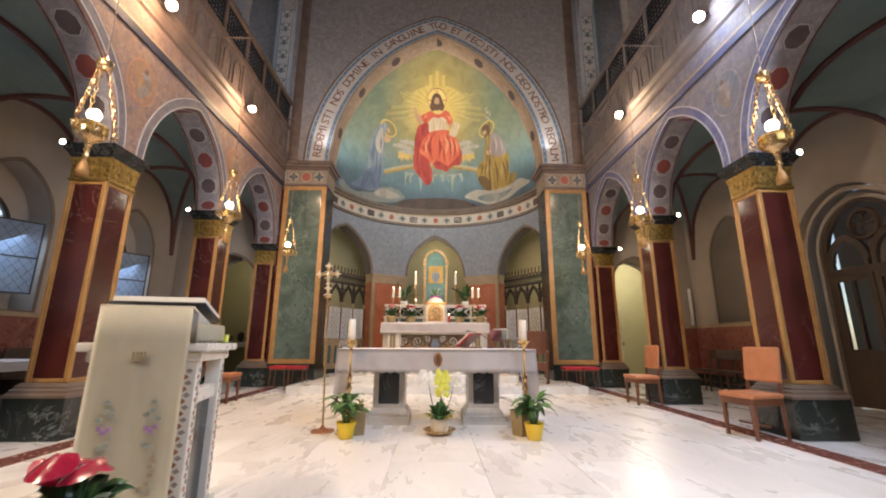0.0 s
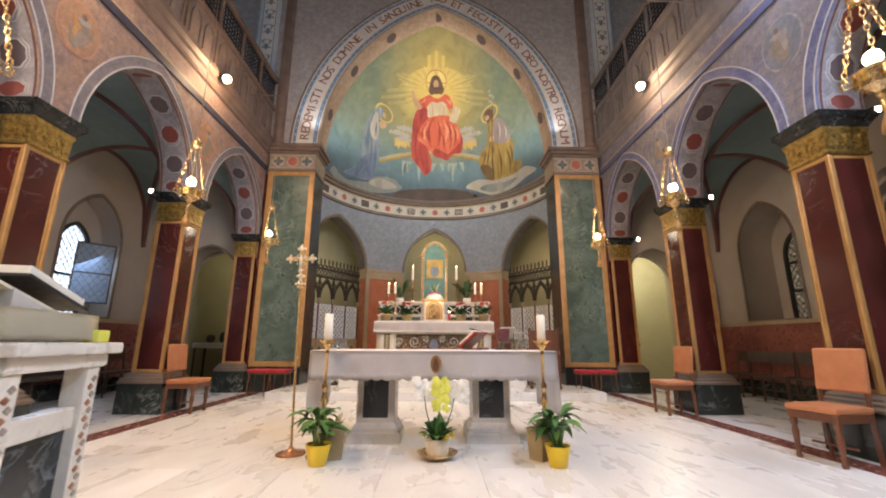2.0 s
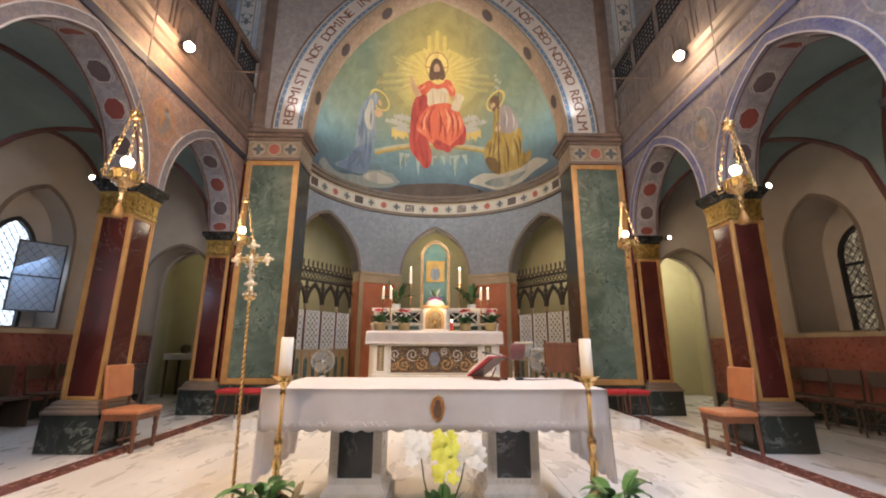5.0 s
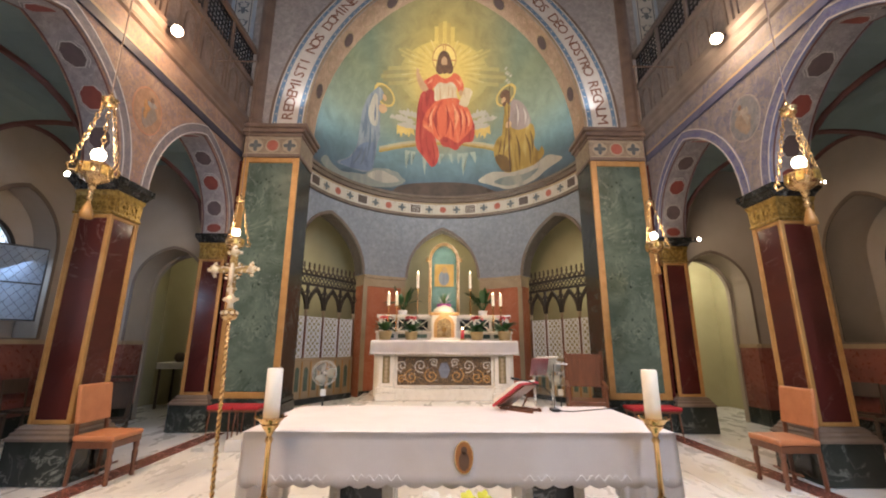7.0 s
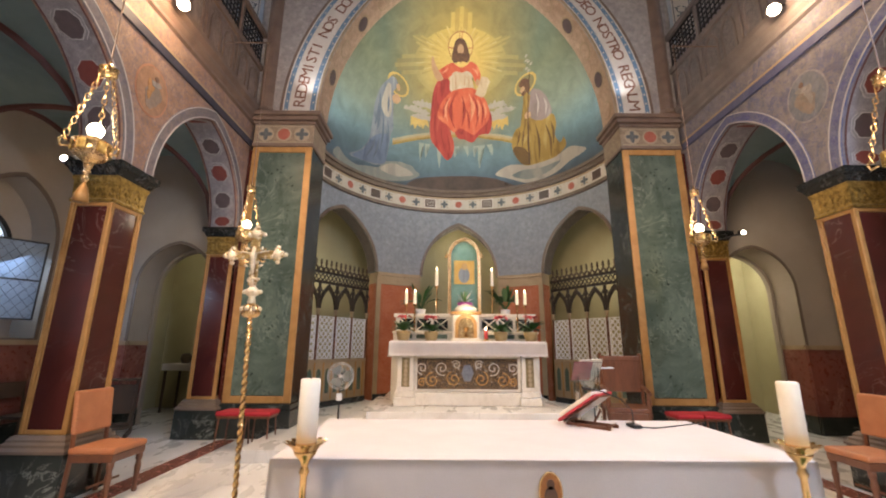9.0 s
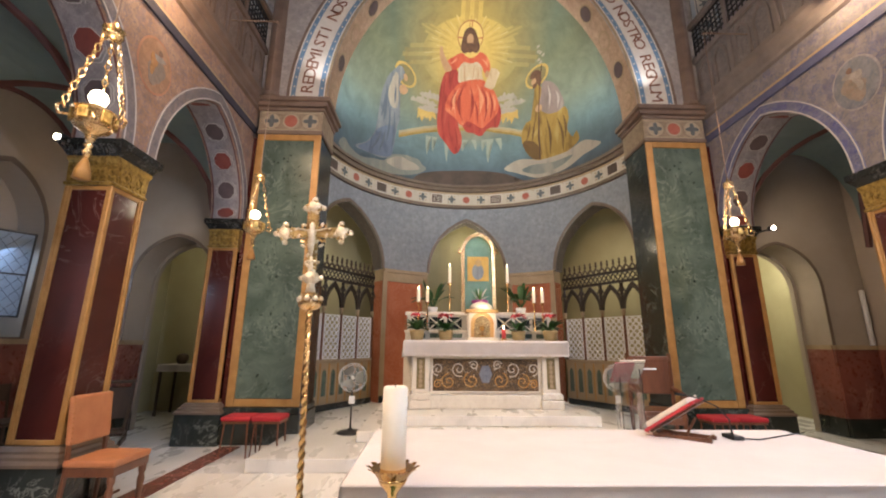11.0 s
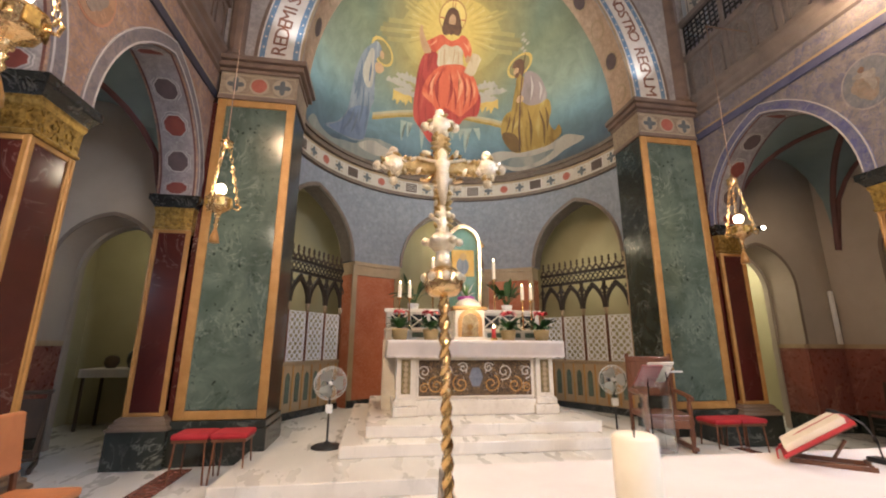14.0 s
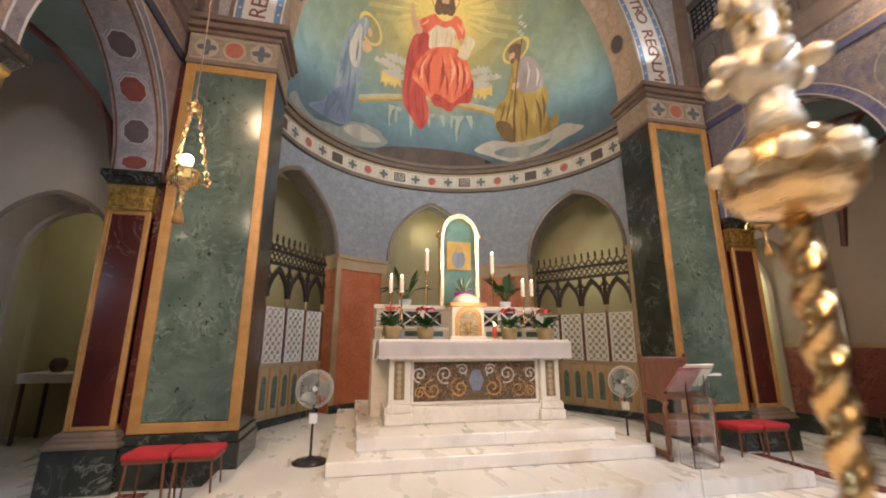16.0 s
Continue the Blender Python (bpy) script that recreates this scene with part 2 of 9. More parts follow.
M_COPPER = surface("bronze_leaf", (0.20, 0.07, 0.03), (0.36, 0.15, 0.06), 9, 0.4)
M_BRASS = surface("polished_brass", (0.62, 0.36, 0.13), (0.85, 0.58, 0.26), 6, 0.18, 1.0, 0.1)
M_SILVER = surface("silver_gilt", (0.60, 0.50, 0.34), (0.86, 0.79, 0.64), 40, 0.40, 1.0, 0.9, 150)
M_STONEBASE = surface("brown_stone_moulding", (0.105, 0.075, 0.055), (0.165, 0.125, 0.095), 4, 0.4)
M_ABACUS = marble("dark_abacus_marble", (0.020, 0.022, 0.022), (0.011, 0.012, 0.012), (0.30, 0.30, 0.29), 3.0, 0.5, 0.2, None, 0.03)
M_PLASTER = surface("aisle_plaster", (0.29, 0.245, 0.20), (0.35, 0.30, 0.25), 1.2, 0.85, 0, 0.2, 35)
M_OLIVE = surface("olive_plaster", (0.31, 0.28, 0.16), (0.38, 0.345, 0.21), 1.0, 0.85, 0, 0.15, 30)
M_TEAL = surface("teal_vault_paint", (0.115, 0.165, 0.17), (0.165, 0.22, 0.22), 1.5, 0.8, 0, 0.15, 30)
M_RIB = surface("dark_red_rib_paint", (0.075, 0.030, 0.027), (0.125, 0.046, 0.040), 4, 0.7)
M_SPANDREL = fresco("spandrel_fresco", (0.27, 0.155, 0.10), (0.36, 0.25, 0.185), (0.13, 0.12, 0.17), 1.9, 0.65)
# east copy of the spandrel fresco, the cool lamps' blue put into its colours
M_SPANDREL_COOL = fresco("cool_lit_spandrel_fresco", (0.165, 0.16, 0.195), (0.26, 0.235, 0.225), (0.06, 0.075, 0.22), 1.9, 0.5)
M_SOFFIT = fresco("soffit_fresco", (0.20, 0.19, 0.21), (0.27, 0.25, 0.27), (0.42, 0.40, 0.40), 3.0, 0.35)
M_SOFFITRED = surface("red_medallion_paint", (0.15, 0.032, 0.028), (0.21, 0.055, 0.042), 6, 0.7)
M_SOFFITDARK = surface("dark_medallion_paint", (0.065, 0.05, 0.055), (0.11, 0.08, 0.085), 6, 0.7)
M_WHITELINE = surface("pale_line_paint", (0.33, 0.32, 0.32), (0.44, 0.42, 0.41), 8, 0.7)
M_BLUE = surface("ultramarine_band_paint", (0.05, 0.06, 0.14), (0.10, 0.11, 0.20), 5, 0.6)
M_NAVY = surface("faded_navy_band_paint", (0.018, 0.020, 0.040), (0.05, 0.05, 0.075), 5, 0.6)
M_CAPSTONE = fresco("grey_ochre_cap_paint", (0.26, 0.21, 0.15), (0.33, 0.27, 0.20), (0.18, 0.13, 0.09), 7.0, 0.6)
M_STAR = surface("slate_star_paint", (0.06, 0.075, 0.085), (0.12, 0.14, 0.15), 9, 0.7)
M_ROUNDELRED = surface("faded_red_roundel_paint", (0.30, 0.07, 0.045), (0.40, 0.13, 0.09), 9, 0.7)
M_BLUEFADE = fresco("faded_blue_border", (0.09, 0.105, 0.22), (0.20, 0.20, 0.27), (0.035, 0.05, 0.24), 3.0, 0.7)
M_BROWNMOULD = surface("brown_cornice_paint", (0.11, 0.075, 0.06), (0.20, 0.14, 0.11), 3, 0.5)
M_PARAPET = fresco("parapet_paint", (0.16, 0.12, 0.10), (0.24, 0.18, 0.15), (0.36, 0.29, 0.24), 3.0, 0.4)
# east cornice and parapet paints with the cool light put into their colour
M_COOLMOULD = surface("cool_lit_cornice_paint", (0.115, 0.10, 0.10), (0.20, 0.175, 0.17), 3, 0.5)
M_PARAPET_EAST = fresco("cool_lit_parapet_paint", (0.13, 0.125, 0.14), (0.20, 0.185, 0.19), (0.30, 0.28, 0.28), 3.0, 0.4)
M_ARCHWALL = fresco("arch_wall_fresco", (0.34, 0.31, 0.30), (0.42, 0.39, 0.37), (0.24, 0.23, 0.25), 4.0, 0.5)
M_TEXTBAND = surface("pale_inscription_band", (0.54, 0.51, 0.46), (0.66, 0.62, 0.57), 4, 0.75)
M_PALEBLUE = surface("pale_blue_border_paint", (0.36, 0.42, 0.50), (0.48, 0.53, 0.58), 5, 0.75)
M_SLATEFIELD = surface("slate_ornament_ground", (0.13, 0.15, 0.17), (0.21, 0.23, 0.24), 6, 0.75)
M_LETTER = surface("red_brown_lettering", (0.16, 0.065, 0.04), (0.24, 0.10, 0.06), 9, 0.7)
M_SKYBAND = surface("sky_blue_band", (0.11, 0.19, 0.30), (0.17, 0.27, 0.39), 8, 0.7)
M_REVEAL = fresco("arch_reveal_fresco", (0.42, 0.29, 0.20), (0.50, 0.37, 0.27), (0.30, 0.20, 0.15), 3.0, 0.4)
M_APSEWALL = fresco("blue_grey_apse_plaster", (0.235, 0.26, 0.30), (0.265, 0.29, 0.33), (0.22, 0.245, 0.285), 1.1, 0.3)
M_FRIEZE = surface("cream_frieze_paint", (0.42, 0.39, 0.33), (0.52, 0.48, 0.41), 4, 0.75)
M_OCHRE = surface("ochre_stone_cornice", (0.27, 0.195, 0.115), (0.36, 0.27, 0.17), 4, 0.5)
M_WOOD = surface("dark_carved_wood", (0.035, 0.022, 0.015), (0.075, 0.045, 0.028), 6, 0.5, 0, 0.3, 60, 0, (1, 1, 0.2))
M_SCREENWOOD = surface("black_stained_oak", (0.014, 0.010, 0.008), (0.034, 0.022, 0.015), 6, 0.5, 0, 0.3, 60, 0, (1, 1, 0.2))
M_CHAIRWOOD = surface("reddish_chair_wood", (0.085, 0.030, 0.014), (0.17, 0.065, 0.030), 7, 0.35, 0, 0.25, 60, 0.2, (1, 1, 0.25))
M_LEATHER = surface("tan_leather", (0.36, 0.13, 0.055), (0.48, 0.20, 0.09), 5, 0.45, 0, 0.3, 90)
M_REDVELVET = surface("red_velvet", (0.28, 0.008, 0.016), (0.42, 0.02, 0.03), 9, 0.8, 0, 0.4, 120)
M_LINEN = surface("white_linen", (0.66, 0.615, 0.60), (0.74, 0.70, 0.685), 3, 0.85, 0, 0.25, 150)
M_LACE = surface("white_lace", (0.70, 0.68, 0.68), (0.80, 0.78, 0.78), 3, 0.9, 0, 0.8, 90)
M_ALTARSTONE = marble("altar_white_marble", (0.70, 0.66, 0.58), (0.60, 0.55, 0.47), (0.42, 0.36, 0.30), 2.2, 0.4, 0.25)
M_TABLESTONE = marble("grey_table_marble", (0.55, 0.52, 0.47), (0.45, 0.43, 0.39), (0.30, 0.29, 0.27), 2.2, 0.4, 0.25)
M_WAX = surface("candle_wax", (0.78, 0.72, 0.60), (0.86, 0.81, 0.70), 8, 0.5, 0, 0.1)
M_GLOBE = plain("lit_glass_globe", (1, 0.95, 0.85), 0.3, 0, 14.0, None, (1.0, 0.86, 0.62))
M_FLAME = plain("flame", (1, 0.8, 0.4), 0.5, 0, 30.0, None, (1.0, 0.72, 0.32))
M_SPOTWARM = plain("warm_lamp_face", (1, 0.9, 0.7), 0.3, 0, 60.0, None, (1.0, 0.80, 0.55))
M_SPOTCOOL = plain("cool_lamp_face", (1, 1, 1), 0.3, 0, 80.0, None, (0.9, 0.95, 1.0))
M_FLOODFACE = plain("flood_face", (1, 0.9, 0.75), 0.4, 0, 45, None, (1.0, 0.87, 0.68))
M_BLACKMETAL = surface("black_metal", (0.012, 0.012, 0.013), (0.03, 0.03, 0.032), 8, 0.4, 0.3)
M_WHITEPLASTIC = surface("white_plastic", (0.6, 0.6, 0.6), (0.7, 0.7, 0.7), 8, 0.4)
M_FANGREY = surface("grey_fan_blade", (0.52, 0.53, 0.52), (0.62, 0.63, 0.62), 5, 0.35)
M_WHITEPAINT = surface("white_painted_lattice", (0.62, 0.62, 0.64), (0.72, 0.72, 0.74), 8, 0.5)
M_LEAF = surface("green_leaf", (0.05, 0.13, 0.03), (0.12, 0.25, 0.065), 9, 0.4, 0, 0.2, 50)
M_DARKLEAF = surface("dark_green_leaf", (0.012, 0.045, 0.012), (0.035, 0.10, 0.028), 9, 0.35, 0, 0.2, 50)
M_YELLOWPOT = surface("yellow_ceramic_pot", (0.72, 0.48, 0.015), (0.82, 0.58, 0.03), 7, 0.35)
M_CREAMPOT = surface("cream_ceramic_pot", (0.50, 0.42, 0.30), (0.72, 0.66, 0.56), 9, 0.4)
M_KRAFT = surface("brown_paper_wrap", (0.26, 0.19, 0.09), (0.38, 0.29, 0.15), 5, 0.8, 0, 0.4)
M_PETALRED = surface("red_petal", (0.38, 0.012, 0.02), (0.58, 0.03, 0.045), 9, 0.4)
M_PETALWHITE = surface("white_petal", (0.72, 0.70, 0.62), (0.82, 0.80, 0.74), 9, 0.5)
M_PETALYELLOW = surface("yellow_petal", (0.62, 0.62, 0.05), (0.75, 0.74, 0.16), 9, 0.5)
M_PETALGOLD = surface("golden_petal", (0.68, 0.48, 0.01), (0.8, 0.6, 0.03), 9, 0.5)
M_SOIL = surface("soil", (0.02, 0.014, 0.01), (0.05, 0.035, 0.025), 20, 0.95)
M_GLASS = glass("clear_glass", (0.95, 0.98, 1.0))
M_ACRYLIC = glass("clear_acrylic", (0.93, 0.95, 0.96), 0.03)
M_LEAD = plain("lead_came", (0.03, 0.03, 0.035), 0.5, 0.5)
M_DAYLIGHT = plain("daylight_pane", (0.75, 0.84, 0.95), 0.5, 0, 1.7, None, (0.72, 0.84, 1.0))
M_GALLERYPANE = plain("gallery_daylight_pane", (0.75, 0.84, 0.95), 0.5, 0, 1.15, None, (0.76, 0.86, 1.0))
M_DIMLIGHT = plain("dim_pane", (0.12, 0.11, 0.09), 0.4, 0, 0.5, None, (0.8, 0.7, 0.5))
_nt = M_DIMLIGHT.node_tree         # daylight glitter through textured glass, put in as patchy amber emission
_col = ramp(_nt, noise_tex(_nt, tex_coords(_nt, 1.0), 17, 3, 0.6, 0.4), ((0.42, (0.03, 0.028, 0.025)), (0.56, (0.30, 0.24, 0.15)), (0.68, (1.0, 0.85, 0.6))))
_nt.links.new(_col, next(n for n in _nt.nodes if n.type == "BSDF_PRINCIPLED").inputs["Emission Color"])
M_BLUEPANE = surface("blue_grey_pane", (0.15, 0.20, 0.27), (0.23, 0.29, 0.37), 3, 0.6)
M_PAPER = surface("paper", (0.66, 0.62, 0.52), (0.76, 0.72, 0.62), 9, 0.8)
M_REDCLOTH = surface("red_book_cover", (0.36, 0.02, 0.03), (0.5, 0.04, 0.05), 9, 0.5)
M_CREAMCLOTH = surface("cream_embroidered_cloth", (0.64, 0.58, 0.42), (0.72, 0.66, 0.50), 3, 0.85, 0, 0.3, 150)
M_MOSAIC = surface("brown_grey_mosaic", (0.20, 0.15, 0.12), (0.34, 0.27, 0.21), 30, 0.5)
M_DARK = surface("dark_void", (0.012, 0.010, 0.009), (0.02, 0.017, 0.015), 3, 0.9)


# ---- building helpers ----
def part(name, bm, material, parent=None, label="", smooth=False):
    me = bpy.data.meshes.new(name)
    bmesh.ops.recalc_face_normals(bm, faces=bm.faces)
    if smooth:
        for f in bm.faces:
            f.smooth = True
    bm.to_mesh(me)
    bm.free()
    mats = material if isinstance(material, (list, tuple)) else [material]
    for m in mats:
        me.materials.append(m)
    ob = new(name, me)
    if parent:
        ob.parent = parent
    if label:
        ob["label"] = label
    return ob


def thing(name, at=(0, 0, 0), rz=0, label="", category="", group="", kind=""):
    ob = new(name)
    ob.empty_display_size = 0.1
    ob.matrix_basis = pose(*at, 0, 0, rz)
    return tagged(ob, label, category, group, kind)


def share(name, data, parent, m):
    ob = new(name, data)
    ob.parent = parent
    ob.matrix_basis = m
    return ob


def box(bm, x0, x1, y0, y1, z0, z1, bev=0.0, mi=0):
    ret = bmesh.ops.create_cube(bm, size=1.0, matrix=Matrix.LocRotScale(((x0 + x1) / 2, (y0 + y1) / 2, (z0 + z1) / 2), None, (abs(x1 - x0), abs(y1 - y0), abs(z1 - z0))))
    vs = ret["verts"]
    fs = {f for v in vs for f in v.link_faces}
    for f in fs:
        f.material_index = mi
    if bev:
        es = {e for v in vs for e in v.link_edges}
        bmesh.ops.bevel(bm, geom=list(es), offset=bev, segments=2, affect="EDGES", profile=0.5)
    return vs


def boxm(x0, x1, y0, y1, z0, z1, bev=0.0):
    bm = bmesh.new()
    box(bm, x0, x1, y0, y1, z0, z1, bev)
    return bm


def lathe(profile, segs=24, at=(0, 0, 0), bm=None, m=None):
    """Turned body from (radius, height) pairs."""
    bm = bm or bmesh.new()
    m = m or Matrix.Identity(4)
    rings = []
    for r, z in profile:
        rings.append([bm.verts.new(m @ Vector((at[0] + r * math.cos(2 * math.pi * i / segs), at[1] + r * math.sin(2 * math.pi * i / segs), at[2] + z))) for i in range(segs)])
    for a, b in zip(rings, rings[1:]):
        for i in range(segs):
            bm.faces.new((a[i], a[(i + 1) % segs], b[(i + 1) % segs], b[i]))
    bm.faces.new(rings[0])
    bm.faces.new(rings[-1])
    return bm


def tube(bm, pts, r, segs=8, m=None, taper=None):
    """Round bar along points."""
    pts = [Vector(p) for p in pts]
    rings = []
    for i, p in enumerate(pts):
        d = (pts[min(i + 1, len(pts) - 1)] - pts[max(i - 1, 0)]).normalized()
        a = d.orthogonal().normalized() if i == 0 else (rings_u - d * rings_u.dot(d)).normalized()
        rings_u = a
        c = d.cross(a)
        rr = r if taper is None else r + (taper - r) * i / (len(pts) - 1)
        ring = []
        for k in range(segs):
            w = p + rr * (math.cos(2 * math.pi * k / segs) * a + math.sin(2 * math.pi * k / segs) * c)
            ring.append(bm.verts.new(m @ w if m else w))
        rings.append(ring)
    for a, b in zip(rings, rings[1:]):
        for k in range(segs):
            bm.faces.new((a[k], a[(k + 1) % segs], b[(k + 1) % segs], b[k]))
    bm.faces.new(rings[0])
    bm.faces.new(rings[-1])
    return bm


def tubem(pts, r, segs=8, taper=None):
    return tube(bmesh.new(), pts, r, segs, None, taper)


def square_loft(sections, bm=None):
    """Square-plan body from (half_x, half_y, z)."""
    bm = bm or bmesh.new()
    rings = [[bm.verts.new((sx * hx, sy * hy, z)) for sx, sy in ((-1, -1), (1, -1), (1, 1), (-1, 1))] for hx, hy, z in sections]
    for a, b in zip(rings, rings[1:]):
        for i in range(4):
            bm.faces.new((a[i], a[(i + 1) % 4], b[(i + 1) % 4], b[i]))
    bm.faces.new(rings[0])
    bm.faces.new(rings[-1])
    return bm


def arch(a, rise, n=14, u=0.0, z=0.0):
    """Pointed arch curve from its left springing over the apex to the right."""
    c = max((rise * rise - a * a) / (2 * a), 0.0)
    r = a + c
    top = math.acos(min(1, c / r))
    left = [(u + c - r * math.cos(top * i / n), z + r * math.sin(top * i / n) * rise / max(r * math.sin(top), 1e-6)) for i in range(n + 1)]
    return left + [(2 * u - p, q) for p, q in reversed(left[:-1])]


def ring(bm, inner, outer, d0, d1, M, mi=0):
    """Solid between two curves (u, z), from depth d0 to d1; M(u, d, z) places it."""
    n = len(inner)
    vi = [[bm.verts.new(M(u, d, z)) for u, z in inner] for d in (d0, d1)]
    vo = [[bm.verts.new(M(u, d, z)) for u, z in outer] for d in (d0, d1)]
    faces = []
    for i in range(n - 1):
        for q in ((vi[0][i], vi[0][i + 1], vo[0][i + 1], vo[0][i]), (vi[1][i], vo[1][i], vo[1][i + 1], vi[1][i + 1]),
                  (vi[0][i], vi[1][i], vi[1][i + 1], vi[0][i + 1]), (vo[0][i], vo[0][i + 1], vo[1][i + 1], vo[1][i])):
            faces.append(bm.faces.new(q))
    faces.append(bm.faces.new((vi[0][0], vo[0][0], vo[1][0], vi[1][0])))
    faces.append(bm.faces.new((vi[0][-1], vi[1][-1], vo[1][-1], vo[0][-1])))
    for f in faces:
        f.material_index = mi
    bmesh.ops.remove_doubles(bm, verts=list({v for f in faces for v in f.verts}), dist=1e-5)
    return bm


def wall_arch(bm, u0, u1, zb, ztop, a, spring, rise, d0, d1, M, uc=None, n=14):
    """Wall from u0 to u1 with one pointed opening that reaches down to zb."""
    uc = (u0 + u1) / 2 if uc is None else uc
    cur = arch(a, rise, n, uc, spring)
    inner = [(uc - a, zb)] + [cur[0]] + cur + [cur[-1]] + [(uc + a, zb)]
    k = len(cur)
    outer = [(u0, zb), (u0, spring)] + [(u0 + (u1 - u0) * i / (k - 1), ztop) for i in range(k)] + [(u1, spring), (u1, zb)]
    return ring(bm, inner, outer, d0, d1, M)


def along_x(s, x):
    """Frame on a nave side wall: u runs along y, depth outward from the nave."""
    return lambda u, d, z: Vector((X0 + s * (x + d), u, z))


def front(y):
    return lambda u, d, z: Vector((X0 + u, y + d, z))


def polar(ang, r, z):
    return Vector((X0 + r * math.sin(ang), AC + r * math.cos(ang), z))


def around(r):
    return lambda u, d, z: polar(u / r, r + d, z)


def disc(bm, centre, ax_u, ax_v, ru, rv, depth, n=12, mi=0):
    nrm = Vector(ax_u).cross(Vector(ax_v)).normalized()
    rings = []
    for k in (0, 1):
        rings.append([bm.verts.new(Vector(centre) + nrm * depth * k + Vector(ax_u) * ru * math.cos(2 * math.pi * i / n) + Vector(ax_v) * rv * math.sin(2 * math.pi * i / n)) for i in range(n)])
    fs = [bm.faces.new(rings[0]), bm.faces.new(rings[1])]
    for i in range(n):
        fs.append(bm.faces.new((rings[0][i], rings[0][(i + 1) % n], rings[1][(i + 1) % n], rings[1][i])))
    for f in fs:
        f.material_index = mi
    return bm

# ---- floor, platform and steps ----
floor_ob = part("floor", boxm(X0 - 7.2, X0 + 7.2, -6.2, 16.2, -0.25, -0.006), M_AISLE)
tagged(floor_ob, "pale marble church floor with grey veins", "floor", "", "structure")
plat = part("sanctuary_platform", boxm(X0 - 3.05, X0 + 3.2, 8.85, 14.6, -0.004, 0.15, 0.01), M_PLATFORM)
tagged(plat, "low grey-white marble sanctuary platform", "platform", "", "structure")
for _n, _x, _y, _z0, _z1 in (("altar_step_1", 1.92, 9.66, 0.15, 0.295), ("altar_step_2", 1.62, 10.0, 0.295, 0.44)):
    st = part(_n, boxm(X0 - _x, X0 + _x, _y, 13.2, _z0 + 0.001, _z1, 0.012), M_STEP)
    tagged(st, "white marble step before the high altar", "step", "", "structure")
for _s in (-1, 1):
    band = part("floor_band", boxm(X0 + _s * 3.78 - 0.13, X0 + _s * 3.78 + 0.13, -6, 10.1, -0.005, 0.003), M_REDBAND, floor_ob)

# ---- arcade columns ----
def column(at):
    c = thing("column", at, 0, "red marble column with gilt edges on a black-green marble pedestal", "column", "arcade columns", "structure")
    part("pedestal", square_loft(((0.335, 0.335, 0), (0.33, 0.33, 0.43))), M_DARKGREEN, c, "black-green veined marble pedestal")
    part("base_moulding", square_loft(((0.345, 0.345, 0.43), (0.345, 0.345, 0.455), (0.315, 0.315, 0.48), (0.315, 0.315, 0.505), (0.285, 0.285, 0.525), (0.285, 0.285, 0.545), (0.25, 0.25, 0.58))), M_STONEBASE, c, "brown stepped stone base")
    part("shaft", square_loft(((0.212, 0.212, 0.58), (0.208, 0.208, 2.98))), M_REDMARBLE, c, "dark red polished marble shaft")
    for sx in (-1, 1):
        for sy in (-1, 1):
            # two flat fillets with a raised bead between them at each corner
            bm = bmesh.new()
            box(bm, sx * 0.222, sx * 0.172, sy * 0.222, sy * 0.172, 0.581, 2.98, 0.006)
            st = part("corner_strip", bm, M_GILT, c, "gilt corner strip")
            bm = bmesh.new()
            box(bm, sx * 0.234, sx * 0.198, sy * 0.234, sy * 0.198, 0.582, 2.979, 0.012)
            part("corner_bead", bm, M_GILT, st)
    for z in (0.581, 2.935):
        for k in range(4):
            bm = boxm(-0.171, 0.171, -0.220, -0.200, z, z + 0.045, 0.006)
            bmesh.ops.rotate(bm, verts=bm.verts, cent=(0, 0, 0), matrix=Matrix.Rotation(k * math.pi / 2, 3, "Z"))
            part("cross_strip", bm, M_GILT, c, "gilt cross strip")
    cap = part("capital", square_loft(((0.238, 0.238, 2.98), (0.245, 0.245, 2.995), (0.245, 0.245, 3.01), (0.232, 0.232, 3.02), (0.240, 0.240, 3.22), (0.255, 0.255, 3.255), (0.255, 0.255, 3.285))), M_CAPITAL, c, "gilded carved capital")
    # acanthus leaves at the corners and scrolls with rosettes on the four faces
    leaf = bmesh.new()
    for k in range(4):
        R = Matrix.Rotation(k * math.pi / 2, 4, "Z")
        R3 = R.to_3x3()
        for i in range(3):
            u = -0.15 + 0.15 * i
            disc(leaf, R @ Vector((u, -0.236, 3.12)), R3 @ Vector((1, 0, 0)), R3 @ Vector((0, -0.04, 1)).normalized(), 0.026, 0.090, 0.012, 7)
            for q in (-1, 1):
                disc(leaf, R @ Vector((u + q * 0.034, -0.237, 3.17)), R3 @ Vector((0.8, 0, q * 0.6)), R3 @ Vector((-q * 0.6, -0.03, 0.8)), 0.034, 0.015, 0.012, 7)
                disc(leaf, R @ Vector((u + q * 0.034, -0.236, 3.075)), R3 @ Vector((0.8, 0, -q * 0.6)), R3 @ Vector((q * 0.6, -0.03, 0.8)), 0.030, 0.014, 0.010, 7)
        for i in range(2):
            disc(leaf, R @ Vector((-0.075 + 0.15 * i, -0.237, 3.12)), R3 @ Vector((1, 0, 0)), R3 @ Vector((0, -0.04, 1)).normalized(), 0.020, 0.024, 0.016, 8)
    part("capital_leaves", leaf, M_CAPITAL, cap, "gilt relief leaves")
